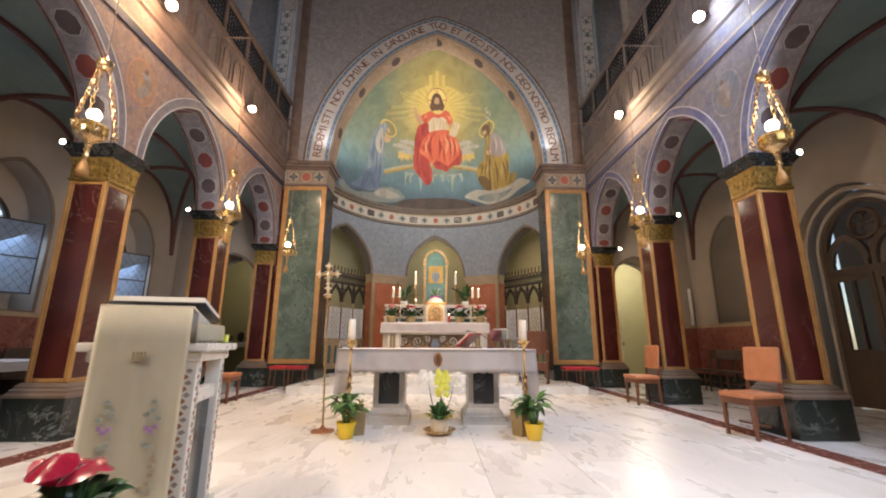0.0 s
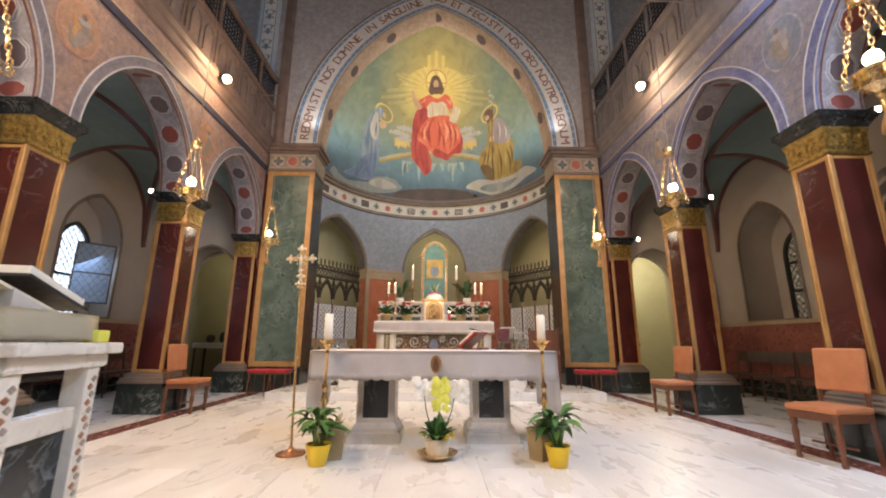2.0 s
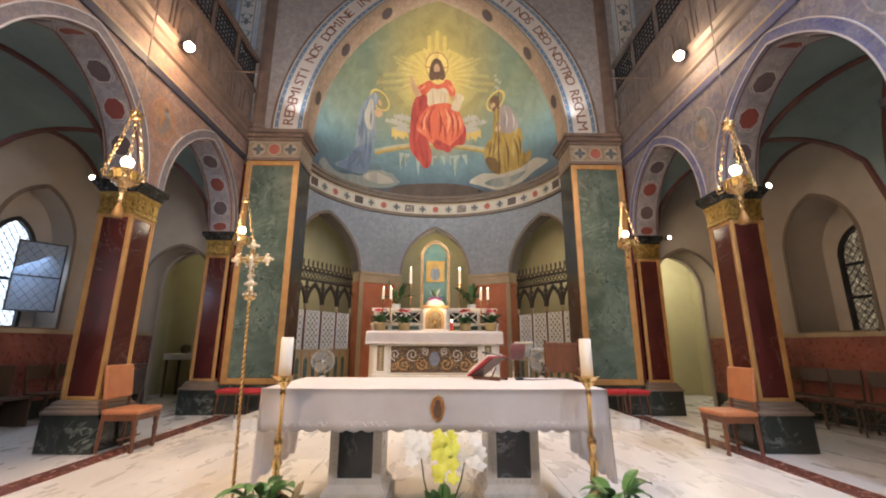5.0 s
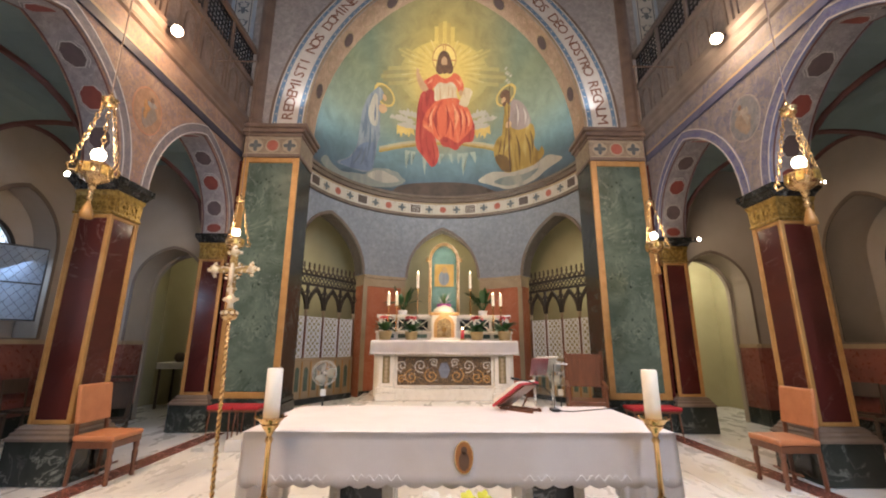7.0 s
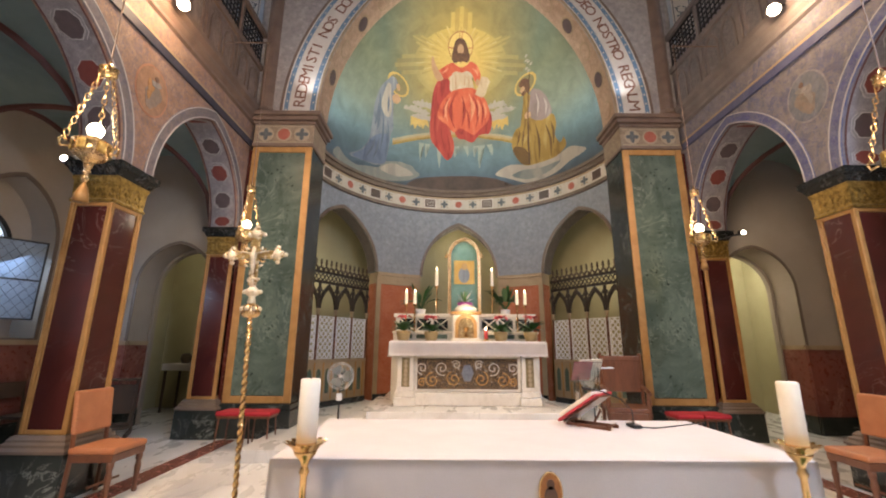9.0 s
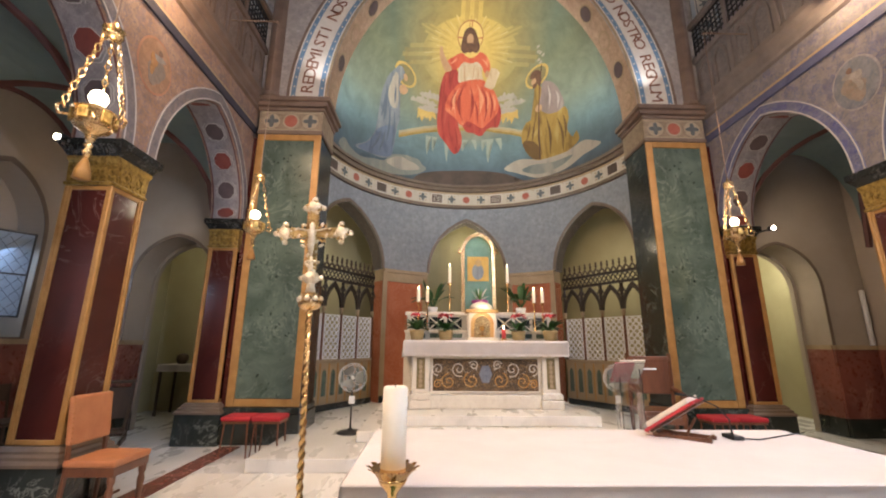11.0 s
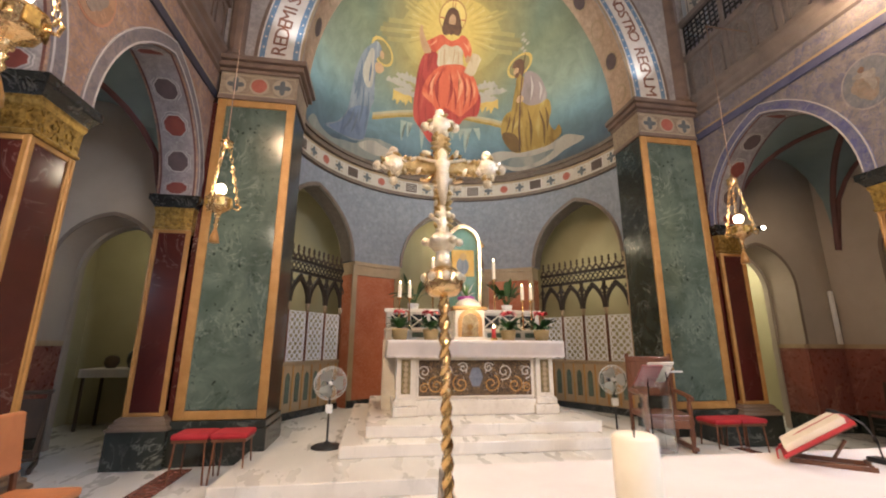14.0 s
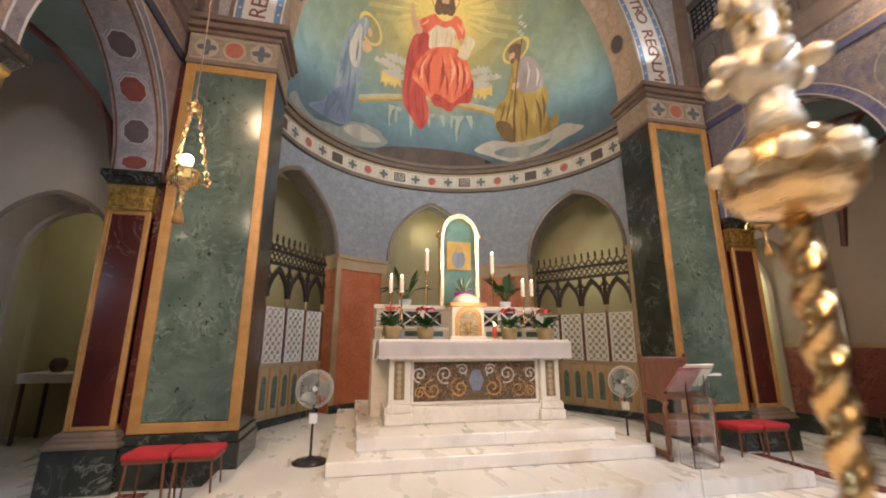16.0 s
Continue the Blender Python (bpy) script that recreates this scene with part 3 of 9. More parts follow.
    part("abacus", square_loft(((0.255, 0.255, 3.285), (0.262, 0.262, 3.30), (0.30, 0.30, 3.365), (0.315, 0.315, 3.375), (0.315, 0.315, 3.45))), M_ABACUS, c, "black stone abacus")
    return c


first = column((X0 - COLX, COLY[0], 0))
for _s in (-1, 1):
    for _y in (COLY[0] - 2 * BAY, COLY[0] - BAY) + COLY:
        if (_s, _y) != (-1, COLY[0]):
            copy_thing(first, pose(X0 + _s * COLX, _y, 0, 0, 0, 0 if _s < 0 else 180))

# ---- arcade walls with pointed arches, soffit medallions, cornice and gallery ----
ARCH_A, ARCH_SPRING, ARCH_RISE = 1.085, 3.455, 1.44
BAYS = [COLY[0] + (i - 3) * BAY for i in range(5)]   # bays between column centres


M_BORDERGREY = fresco("faded_grey_blue_border", (0.13, 0.12, 0.14), (0.22, 0.19, 0.18), (0.09, 0.09, 0.13), 3.0, 0.6)
M_ROUNDEL = surface("salmon_rim_paint", (0.33, 0.15, 0.09), (0.42, 0.22, 0.14), 5, 0.8)
M_ROUNDELFIELD = fresco("salmon_roundel_fresco", (0.30, 0.16, 0.09), (0.38, 0.235, 0.15), (0.22, 0.15, 0.12), 3.0, 0.3)
M_EMBLEM = fresco("faded_grey_emblem", (0.17, 0.15, 0.14), (0.26, 0.22, 0.19), (0.30, 0.19, 0.13), 6.0, 0.5)

M_ROUNDELBLUE = fresco("slate_blue_roundel_fresco", (0.14, 0.155, 0.20), (0.21, 0.215, 0.235), (0.10, 0.12, 0.19), 3.0, 0.3)
M_EMBLEMWARM = fresco("faded_orange_emblem", (0.34, 0.17, 0.06), (0.44, 0.25, 0.11), (0.26, 0.13, 0.06), 6.0, 0.5)
M_EMBLEMPALE = fresco("faded_pale_emblem", (0.25, 0.23, 0.21), (0.33, 0.31, 0.29), (0.20, 0.19, 0.20), 6.0, 0.5)
M_EMBLEMDARK = surface("faded_umber_emblem", (0.13, 0.08, 0.06), (0.19, 0.12, 0.09), 8, 0.75)


def blob(u, z, ru, rz, lobes):
    return [(u + ru * (1 + 0.28 * math.sin(lobes * a + 1.1) + 0.15 * math.sin(5 * a)) * math.cos(a), z + rz * (1 + 0.22 * math.sin(lobes * a)) * math.sin(a)) for a in (2 * math.pi * i / 40 for i in range(41))]


def medallions(curve, depth, M, places):
    """Centres and axes of ornaments set along an arch soffit, at fractions of its length."""
    lens = [0]
    for p, q in zip(curve, curve[1:]):
        lens.append(lens[-1] + math.dist(p, q))
    for k, fr in enumerate(places):
        s = lens[-1] * fr
        i = max(j for j in range(len(lens) - 1) if lens[j] <= s)
        f = (s - lens[i]) / (lens[i + 1] - lens[i])
        u = curve[i][0] + f * (curve[i + 1][0] - curve[i][0])
        z = curve[i][1] + f * (curve[i + 1][1] - curve[i][1])
        t = (M(curve[i + 1][0], 0, curve[i + 1][1]) - M(curve[i][0], 0, curve[i][1])).normalized()
        ax = (M(0, 1, 0) - M(0, 0, 0)).normalized()
        nrm = t.cross(ax)
        mid = M(u, depth, z)
        inward = M((curve[0][0] + curve[-1][0]) / 2, depth, curve[0][1]) - mid
        if nrm.dot(inward) < 0:
            t = -t
            nrm = -nrm
        yield k, mid + nrm * 0.004, t, ax


def barbed(bm, c, t, ax, ru, rv, depth):
    """Flat quatrefoil-sided oval, pinched at its shoulders."""
    nrm = t.cross(ax).normalized()
    rows = []
    for d in (0, depth):
        row = []
        for i in range(32):
            a = 2 * math.pi * i / 32
            q = 1.0 - 0.09 * math.cos(4 * a) ** 2 + 0.05 * math.cos(2 * a)
            row.append(bm.verts.new(c + nrm * d + t * ru * q * math.cos(a) + ax * rv * q * math.sin(a)))
        rows.append(row)
    bm.faces.new(rows[0]), bm.faces.new(rows[1])
    for i in range(32):
        bm.faces.new((rows[0][i], rows[0][(i + 1) % 32], rows[1][(i + 1) % 32], rows[1][i]))
    return bm


for _s in (-1, 1):
    M = along_x(_s, WALLX)
    bm = bmesh.new()
    for y0 in BAYS:
        wall_arch(bm, y0, y0 + BAY, 3.452, 7.0, ARCH_A, ARCH_SPRING, ARCH_RISE, 0, WALLT, M)
    wall = part("wall_west" if _s < 0 else "wall_east", bm, M_SPANDREL if _s < 0 else M_SPANDREL_COOL)
    tagged(wall, "painted plaster arcade wall with faded frescoes and pointed arches", "wall", "", "structure")
    for y0 in BAYS[1:]:
        yc = y0 + BAY / 2
        bm = bmesh.new()
        ring(bm, arch(ARCH_A, ARCH_RISE, 14, yc, ARCH_SPRING), arch(ARCH_A + 0.15, ARCH_RISE + 0.17, 14, yc, ARCH_SPRING), -0.018, 0.0, M)
        part("arch_border", bm, M_BORDERGREY if _s < 0 else M_BLUEFADE, wall)
        bm = bmesh.new()
        ring(bm, arch(ARCH_A - 0.003, ARCH_RISE - 0.003, 14, yc, ARCH_SPRING), arch(ARCH_A, ARCH_RISE, 14, yc, ARCH_SPRING), 0.03, WALLT - 0.03, M)
        part("arch_soffit", bm, M_SOFFIT, wall, "grey painted soffit with ovals")
        for e0, e1 in ((0.005, 0.022), (0.135, 0.15)):
            bm = bmesh.new()
            ring(bm, arch(ARCH_A + e0, ARCH_RISE + 1.13 * e0, 14, yc, ARCH_SPRING), arch(ARCH_A + e1, ARCH_RISE + 1.13 * e1, 14, yc, ARCH_SPRING), -0.023, -0.017, M)
            part("border_line", bm, M_WHITELINE, wall)
        cur = arch(ARCH_A - 0.003, ARCH_RISE - 0.003, 14, yc, ARCH_SPRING)
        for k, c, t, ax in medallions(cur, WALLT / 2, M, [0.028] + [j / 8 for j in range(1, 8)] + [0.972]):
            small = 0.6 if k in (0, 8) else 1.0
            for nm, mt, ru, rv, up in (("medallion_outline", M_WHITELINE, 0.190, 0.185, 0.0), ("medallion_ground", M_SOFFIT, 0.180, 0.175, 0.003), ("medallion_ring", M_WHITELINE, 0.150, 0.158, 0.006), ("medallion", M_SOFFITRED if k % 2 == 0 else M_SOFFITDARK, 0.137, 0.145, 0.009)):
                part(nm, barbed(bmesh.new(), c + t.cross(ax) * up, t, ax, ru * small, rv, 0.003), mt, wall)
        for d in (0.025, WALLT - 0.045):
            bm = bmesh.new()
            ring(bm, arch(ARCH_A - 0.006, ARCH_RISE - 0.006, 14, yc, ARCH_SPRING), arch(ARCH_A, ARCH_RISE, 14, yc, ARCH_SPRING), d, d + 0.02, M)
            part("soffit_line", bm, M_RIB, wall)
    # painted roundels over the columns
    for y in COLY[:2] + (COLY[0] - BAY,):
        for nm, mt, ru, rv, d in (("roundel_border", M_ROUNDEL if _s < 0 else M_SOFFIT, 0.285, 0.335, 0.004), ("roundel", M_ROUNDELFIELD if _s < 0 else M_ROUNDELBLUE, 0.262, 0.312, 0.008)):
            bm = bmesh.new()
            disc(bm, M(y, -d, 4.52), (0, 1, 0), (0, 0, 1), ru, rv, 0.003, 28)
            part(nm, bm, mt, wall)
        for mt, du, dz, ru, rv, lb, d in ((M_EMBLEM, 0.02, -0.06, 0.11, 0.17, 2.0, 0.0125), (M_EMBLEMWARM if _s < 0 else M_EMBLEMPALE, -0.05, 0.02, 0.05, 0.13, 3.0, 0.017), (M_EMBLEMPALE, 0.03, 0.11, 0.07, 0.045, 2.0, 0.0215), (M_EMBLEMDARK, 0.015, 0.165, 0.032, 0.038, 1.0, 0.026)):
            bm = bmesh.new()
            ring(bm, blob(y + du, 4.52 + dz, ru, rv, lb), blob(y + du, 4.52 + dz, 0.004, 0.006, lb), -d - 0.004, -d, M)
            part("faded_emblem", bm, mt, wall)
    # blue string course and moulded cornice
    for nm, mt, d, z0, z1 in (("blue_course", M_NAVY if _s < 0 else M_BLUE, -0.03, 5.08, 5.2), ("ochre_course", M_OCHRE, -0.02, 5.2, 5.245), ("wall_strip", M_SPANDREL if _s < 0 else M_SPANDREL_COOL, -0.012, 5.245, 5.52)):
        bm = bmesh.new()
        ring(bm, [(-6, z0), (PIERY, z0)], [(-6, z1), (PIERY, z1)], d, 0.0, M)
        part(nm, bm, mt, wall)
    bm = bmesh.new()
    prof = ((0.0, 5.52), (-0.05, 5.55), (-0.05, 5.60), (-0.09, 5.66), (-0.09, 5.74), (-0.14, 5.80), (-0.14, 5.88), (0.0, 5.9))
    vs = [[bm.verts.new(M(u, d, z)) for d, z in prof] for u in (-6, PIERY)]
    for i in range(len(prof) - 1):
        bm.faces.new((vs[0][i], vs[0][i + 1], vs[1][i + 1], vs[1][i]))
    bm.faces.new(vs[0]), bm.faces.new(vs[1])
    MOULD = M_BROWNMOULD if _s < 0 else M_COOLMOULD
    cor = part("gallery_cornice_west" if _s < 0 else "gallery_cornice_east", bm, MOULD)
    tagged(cor, "brown moulded cornice under the gallery" if _s < 0 else "moulded cornice under the gallery, greyed for cool light", "cornice", "", "structure")
    # gallery parapet: carved panels below, pierced grille above, posts and rails
    par = thing("gallery_parapet", (0, 0, 0), 0, "dark painted gallery parapet with carved panels and pierced grilles", "parapet", "gallery parapets", "structure")
    bm = bmesh.new()
    ring(bm, [(-6, 5.9), (PIERY, 5.9)], [(-6, 6.72), (PIERY, 6.72)], -0.02, 0.0, M)
    part("panel_field", bm, M_PARAPET if _s < 0 else M_PARAPET_EAST, par)
    for z0, z1, d in ((6.70, 6.80, -0.07), (7.46, 7.56, -0.08)):
        bm = bmesh.new()
        ring(bm, [(-6, z0), (PIERY, z0)], [(-6, z1), (PIERY, z1)], d, 0.04, M)
        part("rail", bm, MOULD, par)
    step = BAY / 3
    y = PIERY - step
    while y > -2.5:
        bm = bmesh.new()
        ring(bm, [(y - 0.035, 5.9), (y + 0.035, 5.9)], [(y - 0.035, 7.46), (y + 0.035, 7.46)], -0.055, 0.03, M)
        part("post", bm, MOULD, par)
        yc = y + step / 2
        # carved blind arches in the lower panel
        for q in (-0.2, 0.2):
            bm = bmesh.new()
            ring(bm, [(yc + q - 0.12, 5.98)] + arch(0.12, 0.2, 6, yc + q, 6.38) + [(yc + q + 0.12, 5.98)], [(yc + q - 0.16, 5.98)] + arch(0.16, 0.26, 6, yc + q, 6.38) + [(yc + q + 0.16, 5.98)], -0.045, -0.019, M)
            part("blind_arch", bm, MOULD, par)
        # pierced grille
        bm = bmesh.new()
        for i in range(7):
            z = 6.84 + 0.1 * i
            tube(bm, [M(yc - 0.42, -0.01, z), M(yc + 0.42, -0.01, z)], 0.014, 4)
        for i in range(9):
            tube(bm, [M(yc - 0.4 + 0.1 * i, -0.012, 6.8), M(yc - 0.4 + 0.1 * i, -0.012, 7.46)], 0.012, 4)
        part("grille", bm, M_BLACKMETAL, par)
        y -= step
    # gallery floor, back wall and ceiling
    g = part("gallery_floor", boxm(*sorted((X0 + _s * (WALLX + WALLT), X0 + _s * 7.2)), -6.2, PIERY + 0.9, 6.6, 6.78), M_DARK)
    tagged(g, "gallery floor over the aisle", "floor", "", "structure")
    bm = bmesh.new()
    Mb = along_x(_s, 6.6)
    for y0 in BAYS:
        wall_arch(bm, y0, y0 + BAY, 7.9, 13.5, 0.6, 10.0, 1.0, 0, 0.3, Mb)
    ring(bm, [(BAYS[0], 6.78), (BAYS[-1] + BAY, 6.78)], [(BAYS[0], 7.9), (BAYS[-1] + BAY, 7.9)], 0, 0.3, Mb)
    gw = part("gallery_wall_west" if _s < 0 else "gallery_wall_east", bm, M_ARCHWALL)
    tagged(gw, "grey-blue gallery wall with tall pointed windows", "wall", "", "structure")
    # panes are unseen, they glow to bring assumed daylight into the gallery
    for y0 in BAYS:
        bm = bmesh.new()
        box(bm, *sorted((X0 + _s * 6.86, X0 + _s * 6.89)), y0 + 0.65, y0 + BAY - 0.65, 7.8, 11.2)
        part("gallery_window_pane", bm, M_GALLERYPANE, gw, "daylit pale glass")
    # clerestory arcade above the gallery: slim piers that carry the nave wall
    bm = bmesh.new()
    for y0 in BAYS:
        wall_arch(bm, y0, y0 + BAY, 7.56, 13.5, 1.28 if y0 == BAYS[-1] else 1.12, 9.9, 1.8, 0.1, 0.5, M)
    cl = part("clerestory_west" if _s < 0 else "clerestory_east", bm, M_ARCHWALL)
    tagged(cl, "painted upper nave wall with wide gallery arches", "wall", "", "structure")

# ---- aisles: walls, vaults, wainscot, windows, end walls ----
VZ, VR = 3.2, 1.75


def vault_z(fx, fy):
    """Groin vault height for fractions across and along one bay."""
    hx = math.sqrt(max(0.0, 1 - (2 * fx - 1) ** 2)) ** 0.9
    hy = math.sqrt(max(0.0, 1 - (2 * fy - 1) ** 2)) ** 0.9
    return VZ + VR * max(hx, hy)


def tracery_door(yc, Mo):
    """Wide dark wooden door with glazed leaves under pointed tracery."""
    d = thing("door_1", (0, 0, 0), 0, "dark wooden glazed door under pointed gothic tracery", "door", "", "structure")
    for k, w in enumerate((0.0, 0.10, 0.22)):
        bm = bmesh.new()
        ring(bm, [(yc - 1.0 + w, 0)] + arch(1.0 - w, 1.1 - w * 1.1, 12, yc, 2.6) + [(yc + 1.0 - w, 0)], [(yc - 1.06 + w, 0)] + arch(1.06 - w, 1.17 - w * 1.1, 12, yc, 2.6) + [(yc + 1.06 - w, 0)], -0.03 + 0.12 * k, 0.05 + 0.12 * k, Mo)
        part("moulded_jamb", bm, M_PLASTER, d)
    bm = bmesh.new()
    ring(bm, [(yc - 0.72, 0)] + arch(0.70, 0.80, 12, yc, 2.6) + [(yc + 0.72, 0)], [(yc - 0.80, 0)] + arch(0.80, 0.90, 12, yc, 2.6) + [(yc + 0.80, 0)], 0.28, 0.36, Mo)
    ring(bm, [(yc - 0.75, 2.2), (yc + 0.75, 2.2)], [(yc - 0.75, 2.32), (yc + 0.75, 2.32)], 0.26, 0.36, Mo)
    for q in (-0.37, 0.37):
        ring(bm, arch(0.26, 0.34, 8, yc + q, 2.45), arch(0.36, 0.46, 8, yc + q, 2.45), 0.28, 0.35, Mo)
        for r in (-0.3, 0.3):
            tube(bm, [Mo(yc + q + r, 0.31, 2.3), Mo(yc + q + r, 0.31, 2.5)], 0.05, 6)
    for cz, r in ((3.02, 0.24),):
        tube(bm, [Mo(yc + r * math.cos(t_ * math.pi / 10), 0.31, cz + r * math.sin(t_ * math.pi / 10)) for t_ in range(21)], 0.045, 6)
        for q in range(4):
            a = math.pi / 4 + q * math.pi / 2
            tube(bm, [Mo(yc + 0.11 * math.cos(a) + 0.09 * math.cos(t_ * math.pi / 6), 0.31, cz + 0.11 * math.sin(a) + 0.09 * math.sin(t_ * math.pi / 6)) for t_ in range(13)], 0.022, 6)
    part("tracery", bm, M_WOOD, d, "dark wooden tracery")
    for q in (-1, 1):
        bm = bmesh.new()
        y0_, y1_ = sorted((yc + q * 0.01, yc + q * 0.72))
        ring(bm, [(y0_, 0.02), (y1_, 0.02)], [(y0_, 0.95), (y1_, 0.95)], 0.28, 0.34, Mo)
        for a, b2, c, e in ((y0_, y0_ + 0.09, 0.95, 2.2), (y1_ - 0.09, y1_, 0.95, 2.2), (y0_ + 0.09, y1_ - 0.09, 2.1, 2.2), ((y0_ + y1_) / 2 - 0.025, (y0_ + y1_) / 2 + 0.025, 0.95, 2.1)):
            ring(bm, [(a, c), (b2, c)], [(a, e), (b2, e)], 0.28, 0.34, Mo)
        lf = part("door_leaf", bm, M_WOOD, d, "dark wooden leaf with glazed top")
        bm = bmesh.new()
        ring(bm, [(y0_ + 0.05, 0.95), (y1_ - 0.05, 0.95)], [(y0_ + 0.05, 2.15), (y1_ - 0.05, 2.15)], 0.305, 0.315, Mo)
        part("pane", bm, M_GLASS, lf)
    bm = bmesh.new()
    ring(bm, [(yc - 1.6, 0), (yc + 1.6, 0)], [(yc - 1.6, 4), (yc + 1.6, 4)], 1.4, 1.5, Mo)
    part("porch_wall", bm, M_PLASTER, d)
    bm = bmesh.new()
    ring(bm, [(yc + 0.2, 1.2), (yc + 0.6, 1.2)], [(yc + 0.2, 2.2), (yc + 0.6, 2.2)], 1.37, 1.39, Mo)
    part("porch_window", bm, M_DAYLIGHT, d, "bright small porch window")


for _s in (-1, 1):
    xa, xb = WALLX + WALLT, AISLEX
    bm = bmesh.new()
    N = 16
    for y0 in BAYS:
        grid = [[bm.verts.new((X0 + _s * (xa + (xb - xa) * i / N), y0 + BAY * j / N, vault_z(i / N, j / N))) for j in range(N + 1)] for i in range(N + 1)]
        for i in range(N):
            for j in range(N):
                a, b, c, e = grid[i][j], grid[i + 1][j], grid[i + 1][j + 1], grid[i][j + 1]
                for tri in ((a, b, e), (b, c, e)) if i + j == N - 1 else ((a, b, c), (a, c, e)):
                    bm.faces.new(tri)
    v = part("aisle_vault_west" if _s < 0 else "aisle_vault_east", bm, M_TEAL)
    tagged(v, "teal painted groin vault with dark red ribs", "ceiling", "", "structure")
    for y0 in BAYS:
        for pts in ([(k / 16, k / 16) for k in range(17)], [(k / 16, 1 - k / 16) for k in range(17)], [(1.0, k / 16) for k in range(17)]):
            bm = bmesh.new()
            tube(bm, [(X0 + _s * (xa + (xb - xa) * min(fx, 0.985)), y0 + BAY * fy, vault_z(fx, fy) - 0.012) for fx, fy in pts], 0.045, 6)
            part("rib", bm, M_RIB, v)
    # outer wall with deep pointed window niches
    Mo = along_x(_s, AISLEX)
    DEEP = 0.0 if _s < 0 else 0.34      # the east niches are deeper
    bm = bmesh.new()
    for y0 in BAYS:
        door_bay = _s > 0 and y0 == BAYS[3]
        wall_arch(bm, y0, y0 + BAY, 0.0 if door_bay else 1.5, 5.2, 1.0 if door_bay else 0.70, 2.6 if door_bay else 3.0, 1.1 if door_bay else 0.92, 0, 0.45 if door_bay else 0.45 + DEEP, Mo)
        if not door_bay:
            ring(bm, [(y0, 0), (y0 + BAY, 0)], [(y0, 1.5), (y0 + BAY, 1.5)], 0, 0.45 + DEEP, Mo)
    ring(bm, [(BAYS[-1] + BAY, 0), (ENDY + 0.2, 0)], [(BAYS[-1] + BAY, 5.2), (ENDY + 0.2, 5.2)], 0, 0.45, Mo)
    ring(bm, [(-6.3, 0), (BAYS[0], 0)], [(-6.3, 5.2), (BAYS[0], 5.2)], 0, 0.45, Mo)
    ow = part("aisle_wall_west" if _s < 0 else "aisle_wall_east", bm, M_PLASTER)
    tagged(ow, "pale plaster aisle wall with deep window niches", "wall", "", "structure")
    for ua, ub in (((-6, ENDY),) if _s < 0 else ((-6, BAYS[3] + 0.34), (BAYS[3] + BAY - 0.34, ENDY))):
        for nm, mt, z0, z1, d in (("wainscot", M_WAINSCOT, 0.3, 1.42, -0.03), ("wainscot_base", M_DARKGREEN, 0, 0.3, -0.045), ("wainscot_cap", M_OCHRE, 1.42, 1.495, -0.055)):
            bm = bmesh.new()
            ring(bm, [(ua, z0), (ub, z0)], [(ua, z1), (ub, z1)], d, 0, Mo)
            part(nm, bm, mt, ow)
    for i, y0 in enumerate(BAYS):
        yc = y0 + BAY / 2
        if _s > 0 and i == 3:
            tracery_door(yc, Mo)
            continue
        win = thing("window_%d" % (i + 1 + (5 if _s > 0 else 0)), (0, 0, 0), 0, "pointed aisle window with leaded diamond panes in a deep niche", "window", "aisle windows", "structure")
        bm = bmesh.new()
        ring(bm, [(yc - 0.70, 1.5)] + arch(0.70, 0.92, 10, yc, 3.0) + [(yc + 0.70, 1.5)], [(yc - 0.76, 1.5)] + arch(0.76, 1.0, 10, yc, 3.0) + [(yc + 0.76, 1.5)], -0.012, 0, Mo)
        part("niche_border", bm, M_STONEBASE, win)
        # splayed inner reveal with a smaller opening
        bm = bmesh.new()
        wall_arch(bm, yc - 0.72, yc + 0.72, 1.5, 4.0, 0.40, 2.85, 0.55, 0.40 + DEEP, 0.46 + DEEP, Mo)
        part("inner_reveal", bm, M_PLASTER, win)
        bm = bmesh.new()
        ring(bm, arch(0.34, 0.48, 8, yc, 2.85), arch(0.41, 0.56, 8, yc, 2.85), 0.37 + DEEP, 0.43 + DEEP, Mo)
        for u in (-0.375, 0.375):
            ring(bm, [(yc + u - 0.035, 1.5), (yc + u + 0.035, 1.5)], [(yc + u - 0.035, 2.85), (yc + u + 0.035, 2.85)], 0.37 + DEEP, 0.43 + DEEP, Mo)
        for z in (1.5, 2.3) if _s < 0 else (1.5, 2.10, 2.70):
            ring(bm, [(yc - 0.34, z), (yc + 0.34, z)], [(yc - 0.34, z + 0.05), (yc + 0.34, z + 0.05)], 0.38 + DEEP, 0.43 + DEEP, Mo)
        part("window_frame", bm, M_BLACKMETAL, win)
        bm = bmesh.new()
        ring(bm, [(yc - 0.42, 1.5), (yc + 0.42, 1.5)], [(yc - 0.42, 3.5), (yc + 0.42, 3.5)], 0.44 + DEEP, 0.445 + DEEP, Mo)
        part("pane", bm, M_DAYLIGHT if _s < 0 else M_DIMLIGHT, win, "bright daylit leaded glass" if _s < 0 else "dim amber leaded glass")
        # diagonal cames, cut at sill and arch
        bm = bmesh.new()
        for k in range(-4, 12):
            for sgn in (-1, 1):
                za = 1.5 + 0.16 * k + (0.0 if sgn > 0 else 0.9)
                lo, hi = sorted(((1.5 - za) / (0.9 * sgn), (3.36 - za) / (0.9 * sgn)))
                lo, hi = max(0.0, lo), min(1.0, hi)
